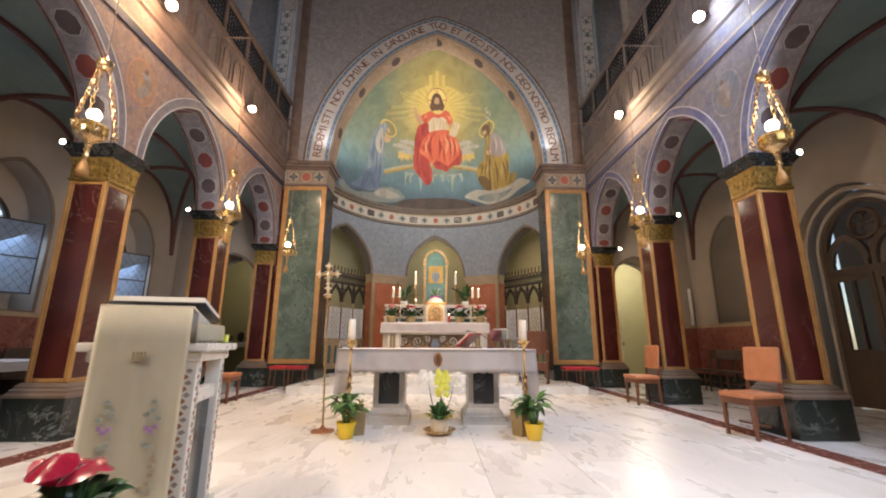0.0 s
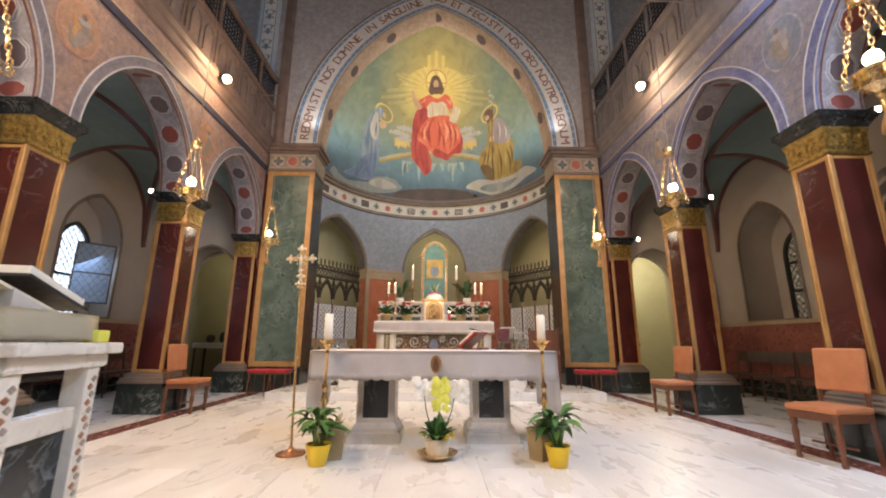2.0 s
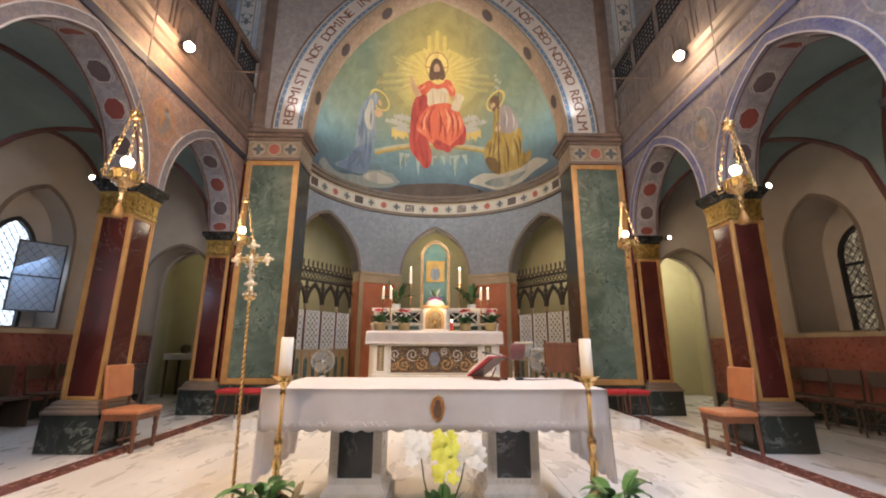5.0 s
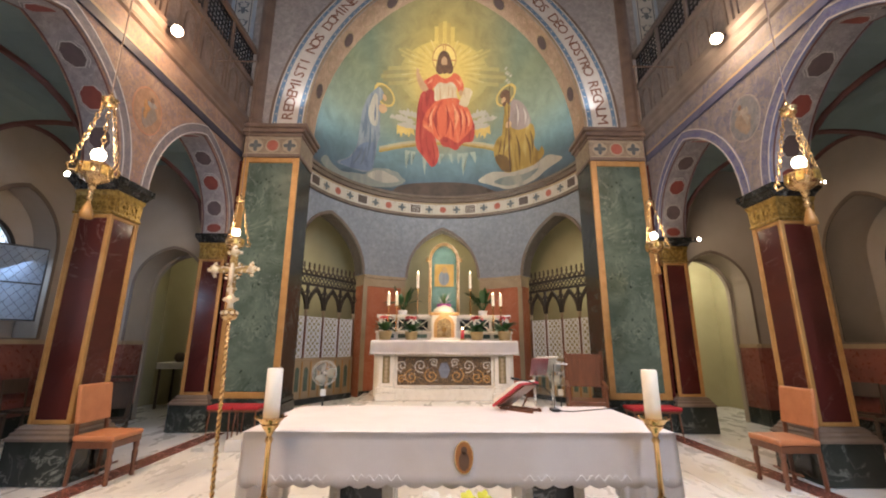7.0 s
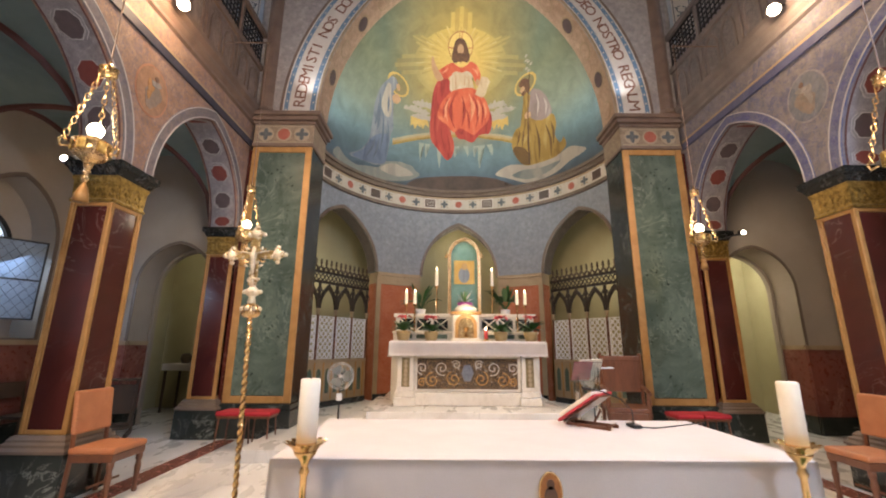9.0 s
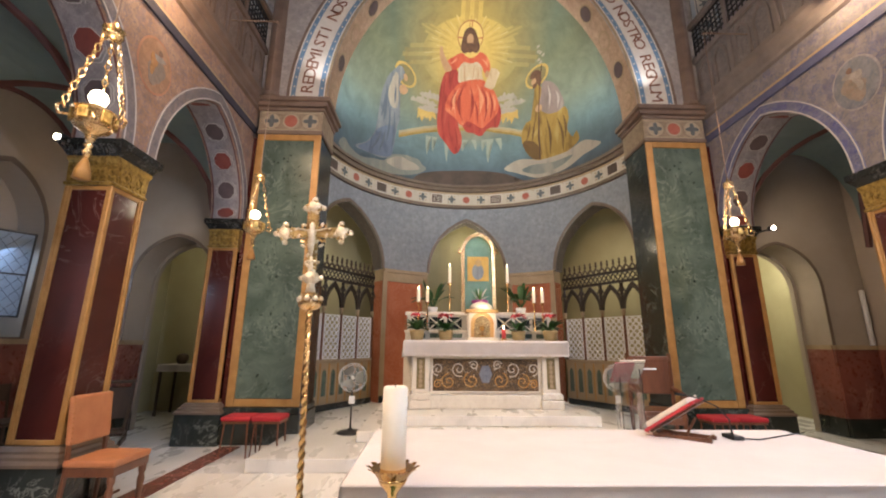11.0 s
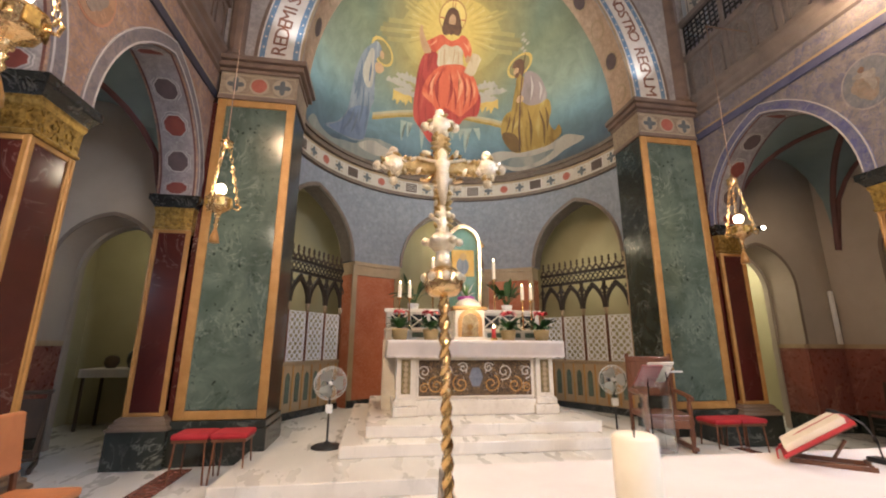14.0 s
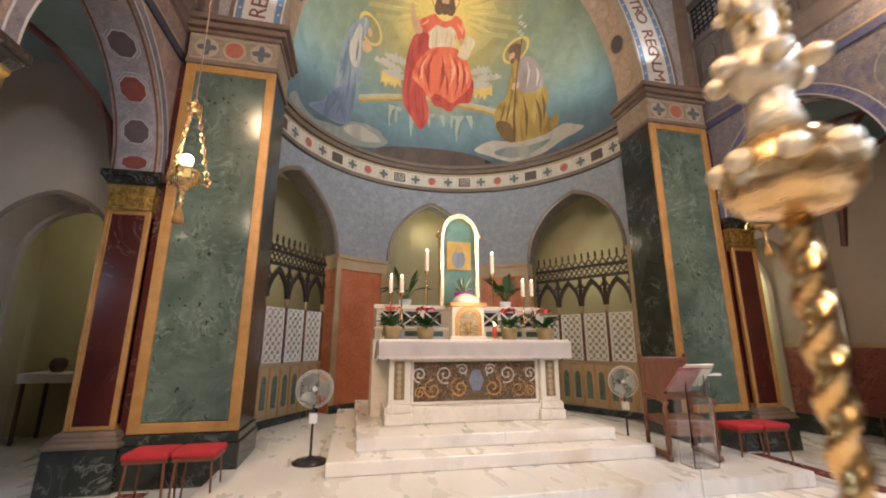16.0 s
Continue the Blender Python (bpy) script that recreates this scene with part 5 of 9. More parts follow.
skyc = ramp(nt, hz.outputs[0], ((0.0, (0.05, 0.055, 0.06)), (0.1, (0.08, 0.13, 0.17)), (0.27, (0.15, 0.24, 0.26)), (0.42, (0.19, 0.235, 0.18)), (0.6, (0.17, 0.20, 0.125)), (0.8, (0.12, 0.175, 0.14)), (1.0, (0.09, 0.14, 0.14))))
dist = nt.nodes.new("ShaderNodeVectorMath")
dist.operation = "DISTANCE"
flat = nt.nodes.new("ShaderNodeVectorMath")
flat.operation = "MULTIPLY"
flat.inputs[1].default_value = (1, 0, 0.9)
nt.links.new(v, flat.inputs[0])
nt.links.new(flat.outputs[0], dist.inputs[0])
dist.inputs[1].default_value = (X0, 0, 8.9 * 0.9)
glow = ramp(nt, dist.outputs["Value"], ((0.0, (0.95, 0.95, 0.95)), (0.4, (0.85, 0.85, 0.85)), (0.95, (0.25, 0.25, 0.25)), (1.0, (0, 0, 0))))
gl = nt.nodes.new("ShaderNodeMapRange")
gl.inputs[1].default_value, gl.inputs[2].default_value, gl.inputs[3].default_value, gl.inputs[4].default_value = 0.3, 1.9, 0.95, 0.0
nt.links.new(dist.outputs["Value"], gl.inputs[0])
col = mix(nt, gl.outputs[0], skyc, (0.52, 0.36, 0.07))
mott = ramp(nt, noise_tex(nt, v, 2.2, 7, 0.65, 0.6), ((0.3, (0.72, 0.72, 0.72)), (0.7, (1.1, 1.1, 1.1))))
col = mix(nt, 1.0, col, mott, "MULTIPLY")
nt.links.new(col, b.inputs["Base Color"])
b.inputs["Roughness"].default_value = 0.7
M_DOME = m
bm = bmesh.new()
NZ, NA = 48, 96
rows = []
for i in range(NZ + 1):
    z = DZ + DTOP * i / NZ * 0.999
    r = dome_radius(z)
    rows.append([bm.verts.new((X0 + r * math.cos(math.pi * (1 - j / NA)), AC + r * math.sin(math.pi * j / NA) + (0 if 0 < j < NA else -0.3), z)) for j in range(NA + 1)])
for i in range(NZ):
    for j in range(NA):
        bm.faces.new((rows[i][j], rows[i][j + 1], rows[i + 1][j + 1], rows[i + 1][j]))
dome = part("half_dome", bm, M_DOME, None, "", True)
tagged(dome, "half dome painted with robed forms on a golden sky", "painted vault", "", "structure")

# ambulatory behind the side arches
bm = bmesh.new()
n = 36
pts = [(-82 + 164 * i / n) * DEG for i in range(n + 1)]
ring(bm, [(u, 0.0) for u in pts], [(u, 5.3) for u in pts], 1.15, 1.35, Mc)
amb = part("ambulatory_wall", bm, M_OLIVE)
tagged(amb, "olive plaster wall of the passage behind the apse", "wall", "", "structure")
bm = bmesh.new()
ring(bm, [(u, 5.0) for u in pts], [(u, 5.05) for u in pts], 0.4, 1.3, Mc)
c = part("ambulatory_ceiling", bm, M_OLIVE)
tagged(c, "olive plaster ceiling of the passage", "ceiling", "", "structure")

# ---- painted forms of the half dome ----
def painted(name, outline, material, off, label="", sharp=False):
    bm = bmesh.new()
    pts = []
    n = len(outline)
    for i in range(n):
        p0, p1, p2, p3 = (outline[(i + k) % n] for k in (-1, 0, 1, 2))
        for k in range(4 if n > 3 and not sharp else 1):
            f = k / 4
            pts.append(tuple(0.5 * (2 * b + (c - a) * f + (2 * a - 5 * b + 4 * c - d) * f * f + (3 * b - a - 3 * c + d) * f ** 3) for a, b, c, d in zip(p0, p1, p2, p3)))
    f = bm.faces.new([bm.verts.new((x, 0, z)) for x, z in pts])
    bmesh.ops.triangulate(bm, faces=[f])
    for _ in range(4):
        es = [e for e in bm.edges if e.calc_length() > 0.22]
        if es:
            bmesh.ops.subdivide_edges(bm, edges=es, cuts=1)
            bmesh.ops.triangulate(bm, faces=bm.faces[:])
    for v in bm.verts:
        v.co = dome_at(v.co.x, v.co.z, off)
    return part(name, bm, material, dome, label, True)


def oval(x, z, rx, rz, n=18):
    return [(x + rx * math.cos(2 * math.pi * i / n), z + rz * math.sin(2 * math.pi * i / n)) for i in range(n)]


P_GOLD = surface("painted_gold", (0.44, 0.28, 0.06), (0.58, 0.41, 0.13), 4, 0.6)
P_BROWN = surface("painted_brown", (0.06, 0.03, 0.02), (0.13, 0.07, 0.04), 5, 0.7)
P_BLUEGREY = surface("painted_blue_grey", (0.12, 0.16, 0.21), (0.24, 0.28, 0.31), 3, 0.7, 0, 0.1, 30, 0, (4, 1, 0.6))
P_OLIVE = surface("painted_olive_gold", (0.22, 0.14, 0.03), (0.40, 0.28, 0.07), 3, 0.7, 0, 0.1, 30, 0, (4, 1, 0.7))
P_RAINBOW = surface("painted_ochre_arc", (0.36, 0.25, 0.10), (0.46, 0.34, 0.16), 4, 0.7)

def glory_paint(name, inner, mid, outer):
    """Gold that pales towards the rim, with brushed rays."""
    m, nt, b = nodes_of(name)
    v = tex_coords(nt, 1.0)
    flat = nt.nodes.new("ShaderNodeVectorMath")
    flat.operation = "MULTIPLY"
    flat.inputs[1].default_value = (1, 0, 1.05)
    nt.links.new(v, flat.inputs[0])
    far = nt.nodes.new("ShaderNodeVectorMath")
    far.operation = "DISTANCE"
    far.inputs[1].default_value = (X0, 0, 9.1 * 1.05)
    nt.links.new(flat.outputs[0], far.inputs[0])
    span = nt.nodes.new("ShaderNodeMapRange")
    span.inputs[2].default_value = 1.7
    nt.links.new(far.outputs["Value"], span.inputs[0])
    col = ramp(nt, span.outputs[0], ((0.0, inner), (0.35, mid), (0.75, outer), (1.0, tuple(0.8 * q for q in outer))))
    tone = ramp(nt, noise_tex(nt, v, 5, 6, 0.7, 0.6), ((0.3, (0.82, 0.80, 0.74)), (0.7, (1, 1, 1))))
    nt.links.new(mix(nt, 1.0, col, tone, "MULTIPLY"), b.inputs["Base Color"])
    b.inputs["Roughness"].default_value = 0.65
    bump(nt, b, noise_tex(nt, v, 40, 4), 0.15, 0.004)
    return m


def drapery(name, dark, light, accent, scale=4.0):
    """Painted cloth: long soft folds of three tones."""
    m, nt, b = nodes_of(name)
    v = tex_coords(nt, (2.2, 0.7, 0.6))
    col = ramp(nt, noise_tex(nt, v, scale * 0.62, 2.5, 0.5, 1.0), ((0.30, dark), (0.46, light), (0.56, light), (0.72, accent)))
    fine = ramp(nt, noise_tex(nt, tex_coords(nt, 1.0), 14, 5, 0.7), ((0.35, (0.90, 0.90, 0.90)), (0.65, (1, 1, 1))))
    nt.links.new(mix(nt, 1.0, col, fine, "MULTIPLY"), b.inputs["Base Color"])
    b.inputs["Roughness"].default_value = 0.7
    bump(nt, b, noise_tex(nt, tex_coords(nt, 1.0), 40, 4), 0.15, 0.004)
    return m


GZ = 9.02
GLORY_Y = dome_radius(9.0)


def seen(u, v):
    """Carry a point of the painter's upright plane on to the curved dome, as it looks from the nave."""
    eye = Vector((0.0, -7.7, 1.45))
    d = Vector((u, GLORY_Y, v)) - eye
    lo, hi = 0.55, 1.6
    for _ in range(40):
        mid = (lo + hi) / 2
        p = eye + d * mid
        inside = p.y < 0 or (p.z < DZ + DTOP and math.hypot(p.x, p.y) < dome_radius(p.z))
        lo, hi = (mid, hi) if inside else (lo, mid)
    p = eye + d * lo
    return (p.x, min(p.z, DZ + DTOP - 0.15))


def shone(name, outline, material, off, label=""):
    pts = []
    n = len(outline)
    for i in range(n):
        (x0, z0), (x1, z1) = outline[i], outline[(i + 1) % n]
        for k in range(3):
            pts.append(seen(x0 + (x1 - x0) * k / 3, z0 + (z1 - z0) * k / 3))
    return painted(name, pts, material, off, label, True)


P_GLORY = glory_paint("painted_glory", (0.74, 0.56, 0.17), (0.62, 0.46, 0.13), (0.36, 0.31, 0.13))
P_GLORYRAY = glory_paint("painted_glory_ray", (0.78, 0.62, 0.24), (0.68, 0.53, 0.20), (0.46, 0.40, 0.20))
P_GLORYDARK = glory_paint("painted_glory_shade", (0.64, 0.46, 0.13), (0.50, 0.36, 0.10), (0.28, 0.25, 0.11))
shone("glory", [(1.28 * math.cos(a), GZ + 1.15 * math.sin(a)) for a in (2 * math.pi * k / 48 for k in range(48))], P_GLORY, 0.010, "golden glory of rays")
for ang, reach, half in ((-0.05, 1.78, 0.32), (math.pi + 0.05, 1.82, 0.32), (math.pi / 2, 1.85, 0.30), (0.56, 1.60, 0.15), (math.pi - 0.56, 1.60, 0.15)):
    c, s_ = math.cos(ang), math.sin(ang)
    for j in range(5):
        off = (j - 2) / 2.5 * half
        r1 = reach - 0.10 * abs(j - 2) * (0.6 if j % 2 else 1.0)
        w = half / 5 * 0.92
        quad = [(1.0 * c - (off + e) * s_, GZ + 1.0 * s_ + (off + e) * c) for e in (-w, w)] + [(r1 * c - (off + e) * s_, GZ + r1 * s_ + (off + e) * c) for e in (w * 1.15, -w * 1.15)]
        shone("glory_beam", quad, (P_GLORY, P_GLORYDARK)[j % 2], 0.013)
rng_m = random.Random(12)
for k in range(56):
    a = 2 * math.pi * k / 56
    r0, r1 = 0.46 + 0.10 * (k % 2), 0.95 + 0.12 * (k % 3) + rng_m.uniform(-0.05, 0.05)
    c, s_ = math.cos(a), math.sin(a)
    if s_ > -0.45:
        shone("ray", [(r0 * c - 0.008 * s_, GZ + 0.1 + 0.92 * (r0 * s_ + 0.008 * c)), (r1 * c - 0.022 * s_, GZ + 0.1 + 0.92 * (r1 * s_ + 0.022 * c)), (r1 * c + 0.022 * s_, GZ + 0.1 + 0.92 * (r1 * s_ - 0.022 * c))], P_GLORYRAY if k % 2 else P_GLORYDARK, 0.017)

P_CLOUDPALE = drapery("painted_pale_cloud", (0.24, 0.235, 0.21), (0.38, 0.34, 0.28), (0.50, 0.44, 0.35), 1.6)
P_CLOUDGREY = drapery("painted_grey_cloud", (0.12, 0.155, 0.16), (0.21, 0.23, 0.21), (0.30, 0.29, 0.24), 1.8)


def cloud(x, z, w, h, seed, paint, off):
    """Lumpy cloud with a flat foot."""
    rc = random.Random(seed)
    pts = []
    for i in range(12):
        f = i / 11
        pts.append((x - w + 2 * w * f, z + h * math.sin(math.pi * f) ** 0.6 * (0.72 + 0.28 * (i % 2)) + rc.uniform(-0.02, 0.02)))
    for i in range(1, 5):
        pts.append((x + w - 2 * w * i / 5, z - 0.18 * h * (0.4 + 0.6 * (i % 2))))
    painted("cloud", pts, paint, off)


# cloud banks along the foot of the painting
painted("cloud", [(-3.02, 6.16), (-2.90, 6.02), (-2.70, 5.96), (-2.46, 6.05), (-2.2, 6.12), (-2.05, 6.32), (-1.85, 6.40), (-1.66, 6.44), (-1.5, 6.42), (-1.34, 6.40), (-1.24, 6.28), (-1.12, 6.18), (-1.3, 6.02), (-1.6, 5.90), (-2.0, 5.82), (-2.46, 5.77), (-2.9, 5.80), (-3.1, 5.92)], P_CLOUDGREY, 0.012)
painted("cloud", [(-2.15, 6.08), (-2.0, 6.28), (-1.78, 6.36), (-1.58, 6.30), (-1.42, 6.26), (-1.3, 6.14), (-1.5, 6.06), (-1.8, 6.0)], P_CLOUDPALE, 0.015)
painted("cloud", [(1.06, 6.20), (1.2, 6.34), (1.48, 6.42), (1.85, 6.34), (2.18, 6.34), (2.42, 6.30), (2.61, 6.34), (2.78, 6.40), (2.92, 6.30), (3.04, 6.12), (2.78, 6.04), (2.6, 5.92), (2.38, 5.84), (1.91, 5.81), (1.6, 5.94), (1.36, 6.06)], P_CLOUDPALE, 0.012)
painted("cloud", [(1.5, 6.12), (1.8, 6.20), (2.2, 6.14), (2.6, 6.16), (2.4, 5.98), (2.0, 5.90), (1.7, 5.98)], P_CLOUDGREY, 0.015)
painted("dark_ground", [(-1.48, 5.80), (-1.29, 6.00), (-0.9, 6.13), (-0.4, 6.20), (0.2, 6.22), (0.7, 6.17), (1.1, 6.06), (1.42, 5.88), (1.5, 5.74), (0, 5.72), (-1.4, 5.73)], surface("painted_dark_ground", (0.045, 0.035, 0.03), (0.10, 0.07, 0.055), 3, 0.7), 0.024)
for dz, mt in ((0.0, P_OLIVE), (0.055, P_RAINBOW), (0.11, surface("painted_pale_arc", (0.33, 0.30, 0.20), (0.42, 0.37, 0.24), 4, 0.7))):
    up = [(x, 7.34 + dz - 0.145 * x * x) for x in (-1.86, -1.5, -1.2, -0.6, 0.0, 0.6, 1.2, 1.58)]
    painted("arc_band", up + [(x, z + 0.056) for x, z in reversed(up)], mt, 0.014 + 0.002 * (dz > 0.1), "", True)
P_PALERAY = surface("painted_pale_ray", (0.23, 0.30, 0.27), (0.36, 0.38, 0.30), 3, 0.7)
for x, w, z1, lean in ((-1.07, 0.07, 6.56, -0.04), (-0.90, 0.07, 6.68, -0.05), (-0.57, 0.07, 6.42, 0.0), (-0.05, 0.08, 6.76, -0.06), (0.20, 0.06, 6.78, 0.05), (0.50, 0.07, 6.76, -0.04), (0.66, 0.09, 6.42, -0.05), (0.88, 0.07, 6.75, 0.06)):
    painted("pale_ray", [(x - w * 1.1, 7.08), (x + w * 1.1, 7.08), (x + lean + w * 0.7, 0.5 * (7.08 + z1)), (x + lean * 1.3 + 0.15 * w, z1), (x + lean - w * 0.5, 0.4 * 7.08 + 0.6 * z1)], P_PALERAY, 0.018, "", True)
for sx in (-1, 1):
    for x, z, w in ((1.02, 8.06, 0.30), (1.20, 7.90, 0.36), (1.04, 7.76, 0.32)):
        cloud(sx * x, z - 0.06, w, 0.15, int(40 * z), P_CLOUDPALE, 0.018 + 0.003 * (z < 8.0) + 0.003 * (z < 7.8))
    for x, z in ((1.24, 7.56), (1.02, 7.60)):
        painted("gold_wing", [(sx * x - 0.13, z + 0.15), (sx * x + 0.12, z + 0.15), (sx * x + 0.15, z - 0.08), (sx * x + 0.05, z - 0.02), (sx * x - 0.02, z - 0.16), (sx * x - 0.07, z - 0.04), (sx * x - 0.14, z - 0.10)], P_GOLD, 0.016, "", True)

P_ROBE = drapery("painted_crimson_cloth", (0.22, 0.022, 0.02), (0.40, 0.052, 0.04), (0.48, 0.10, 0.06), 3.2)
P_LAP = drapery("painted_vermilion_cloth", (0.40, 0.055, 0.03), (0.60, 0.125, 0.06), (0.68, 0.24, 0.11), 3.2)
P_TUNIC = drapery("painted_cream_cloth", (0.38, 0.27, 0.15), (0.54, 0.43, 0.28), (0.62, 0.54, 0.40), 4.0)
P_HAIR = surface("painted_chestnut", (0.07, 0.035, 0.02), (0.17, 0.085, 0.045), 5, 0.7)
P_SKIN = surface("painted_warm_ochre", (0.38, 0.22, 0.115), (0.49, 0.31, 0.175), 6, 0.7)
P_FOLD = surface("painted_deep_red", (0.24, 0.025, 0.02), (0.34, 0.05, 0.035), 3, 0.7)
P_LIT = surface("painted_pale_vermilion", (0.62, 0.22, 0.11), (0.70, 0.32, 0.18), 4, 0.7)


def fold(x0, z0, x1, z1, bow, w, paint, off):
    """A tapered brush stroke."""
    mx, mz = (x0 + x1) / 2 + bow, (z0 + z1) / 2
    painted("fold", [(x0, z0), (mx + w, mz), (x1 + 0.3 * w, z1), (x1 - 0.3 * w, z1), (mx - w, mz)], paint, off)


# seated red-robed form with a ringed halo
HALO = [(0.34 * math.cos(a), 9.27 + 0.25 * math.sin(a)) for a in (2 * math.pi * k / 32 for k in range(32))]
painted("halo_rim", HALO, surface("painted_halo_line", (0.30, 0.12, 0.04), (0.40, 0.19, 0.07), 4, 0.6), 0.022)
painted("halo", [(0.93 * x, 9.27 + 0.93 * (z - 9.27)) for x, z in HALO], glory_paint("painted_pale_gold", (0.82, 0.64, 0.22), (0.72, 0.55, 0.18), (0.5, 0.4, 0.2)), 0.026)
for x0, z0, x1, z1 in ((-0.03, 9.42, -0.03, 9.50), (0.03, 9.42, 0.03, 9.50), (-0.31, 9.25, -0.20, 9.25), (0.20, 9.25, 0.31, 9.25)):
    painted("halo_bar", [(x0 - 0.008, z0 - 0.008), (x1 + 0.008, z0 - 0.008), (x1 + 0.008, z1 + 0.008), (x0 - 0.008, z1 + 0.008)], P_ROBE, 0.030, "", True)
painted("robe", [(-0.72, 8.44), (-0.62, 8.61), (-0.40, 8.71), (-0.27, 8.62), (-0.24, 8.42), (-0.45, 8.16), (-0.50, 7.75), (-0.41, 7.42), (-0.21, 7.34), (-0.13, 7.06), (-0.20, 6.78), (-0.36, 6.68), (-0.57, 6.92), (-0.72, 7.08), (-0.81, 7.21), (-0.84, 7.50), (-0.81, 7.89), (-0.78, 8.20)], P_ROBE, 0.026)
painted("robe", [(0.72, 8.02), (0.89, 7.88), (0.94, 7.66), (0.88, 7.38), (0.70, 7.37), (0.56, 7.33), (0.40, 7.17), (0.16, 7.26), (-0.03, 7.30), (-0.14, 7.57), (0.30, 7.61), (0.60, 7.66)], P_ROBE, 0.029)
painted("tunic", [(-0.26, 8.78), (-0.11, 8.86), (0.05, 8.88), (0.21, 8.87), (0.36, 8.79), (0.36, 8.62), (0.36, 8.46), (-0.22, 8.42), (-0.28, 8.62)], P_TUNIC, 0.032)
painted("lap", [(-0.27, 8.40), (0.0, 8.49), (0.35, 8.50), (0.54, 8.39), (0.73, 8.21), (0.86, 7.93), (0.83, 7.70), (0.61, 7.50), (0.43, 7.37), (0.21, 7.48), (0.02, 7.55), (-0.16, 7.44), (-0.33, 7.61), (-0.51, 7.72), (-0.63, 7.83), (-0.53, 8.13)], P_LAP, 0.036)
painted("cape", [(-0.61, 8.80), (-0.42, 8.92), (-0.22, 9.0), (-0.09, 8.95), (0.04, 8.92), (0.19, 8.96), (0.29, 9.02), (0.46, 8.94), (0.57, 8.77), (0.55, 8.63), (0.43, 8.63), (0.35, 8.76), (0.21, 8.85), (0.05, 8.82), (-0.14, 8.84), (-0.29, 8.72), (-0.42, 8.68)], P_LAP, 0.040)
painted("hair", [(-0.02, 9.42), (0.11, 9.38), (0.20, 9.25), (0.26, 9.10), (0.19, 9.01), (0.03, 9.04), (-0.15, 9.0), (-0.24, 9.08), (-0.20, 9.25), (-0.14, 9.37)], P_HAIR, 0.044)
painted("pale_oval", oval(0.0, 9.235, 0.088, 0.092, 14), P_SKIN, 0.048)
painted("beard", [(-0.085, 9.17), (0.09, 9.17), (0.09, 9.08), (0.01, 9.01), (-0.07, 9.08)], P_HAIR, 0.050)
for x0, z0, x1, z1, bow in ((-0.30, 8.28, -0.46, 7.80, -0.06), (-0.10, 8.40, -0.14, 7.58, -0.16), (0.06, 8.36, 0.08, 7.62, 0.10), (0.36, 8.36, 0.50, 7.58, 0.12), (0.58, 8.26, 0.66, 7.62, 0.07), (0.20, 8.05, 0.30, 7.54, 0.03)):
    fold(x0, z0, x1, z1, bow, 0.026, P_FOLD, 0.042)
for x0, z0, x1, z1, bow in ((-0.22, 8.34, -0.34, 7.76, -0.12), (0.24, 8.40, 0.34, 7.74, 0.14), (-0.40, 8.10, -0.42, 7.80, 0.03), (0.50, 8.26, 0.56, 7.84, 0.05), (-0.34, 8.90, -0.50, 8.78, 0.02), (0.34, 8.90, 0.50, 8.74, 0.03), (0.70, 8.12, 0.76, 7.80, 0.03)):
    fold(x0, z0, x1, z1, bow, 0.030, P_LIT, 0.043)
for x0, z0, x1, z1, bow in ((-0.62, 8.5, -0.68, 7.6, -0.04), (-0.52, 7.66, -0.36, 6.86, -0.05), (-0.34, 7.40, -0.26, 6.84, 0.02), (0.80, 7.84, 0.78, 7.42, 0.03), (-0.70, 7.9, -0.66, 7.2, -0.03), (0.30, 7.56, 0.36, 7.26, 0.02)):
    fold(x0, z0, x1, z1, bow, 0.022, P_FOLD, 0.034)
for x0, z0, x1, z1, bow in ((-0.12, 8.80, -0.10, 8.46, 0.0), (0.14, 8.80, 0.10, 8.46, 0.02), (0.24, 8.76, 0.26, 8.48, 0.01)):
    fold(x0, z0, x1, z1, bow, 0.014, P_SKIN, 0.038)
painted("open_book", [(0.44, 8.35), (0.61, 8.71), (0.76, 8.67), (0.84, 8.58), (0.72, 8.30), (0.64, 8.26)], P_TUNIC, 0.046, "", True)
painted("sleeve_end", oval(0.50, 8.60, 0.06, 0.07, 10), P_SKIN, 0.049)
painted("raised_arm", [(-0.64, 8.62), (-0.76, 8.78), (-0.80, 8.92), (-0.78, 9.04), (-0.73, 9.03), (-0.71, 8.97), (-0.62, 8.85), (-0.51, 8.75), (-0.47, 8.66)], P_SKIN, 0.046)

# veiled form in grey-blue, and bearded form in gold with a flowering staff
P_BLUEROBE = drapery("painted_grey_blue_cloth", (0.11, 0.14, 0.18), (0.19, 0.22, 0.25), (0.30, 0.315, 0.32), 3.4)
P_BLUESKIRT = drapery("painted_slate_blue_cloth", (0.08, 0.11, 0.18), (0.14, 0.18, 0.26), (0.22, 0.25, 0.31), 3.4)
P_GOLDROBE = drapery("painted_old_gold_cloth", (0.16, 0.09, 0.02), (0.34, 0.22, 0.05), (0.44, 0.32, 0.10), 3.4)
P_MAUVECLOTH = drapery("painted_mauve_cloth", (0.17, 0.13, 0.12), (0.26, 0.205, 0.19), (0.34, 0.29, 0.265), 3.4)
for x, z, rx, rz in ((-1.67, 8.27, 0.26, 0.225), (1.74, 8.27, 0.245, 0.21)):
    painted("halo_rim", oval(x, z, rx, rz, 24), P_GOLD, 0.020)
    painted("halo", oval(x, z, rx * 0.82, rz * 0.82, 24), P_GLORYDARK, 0.023)
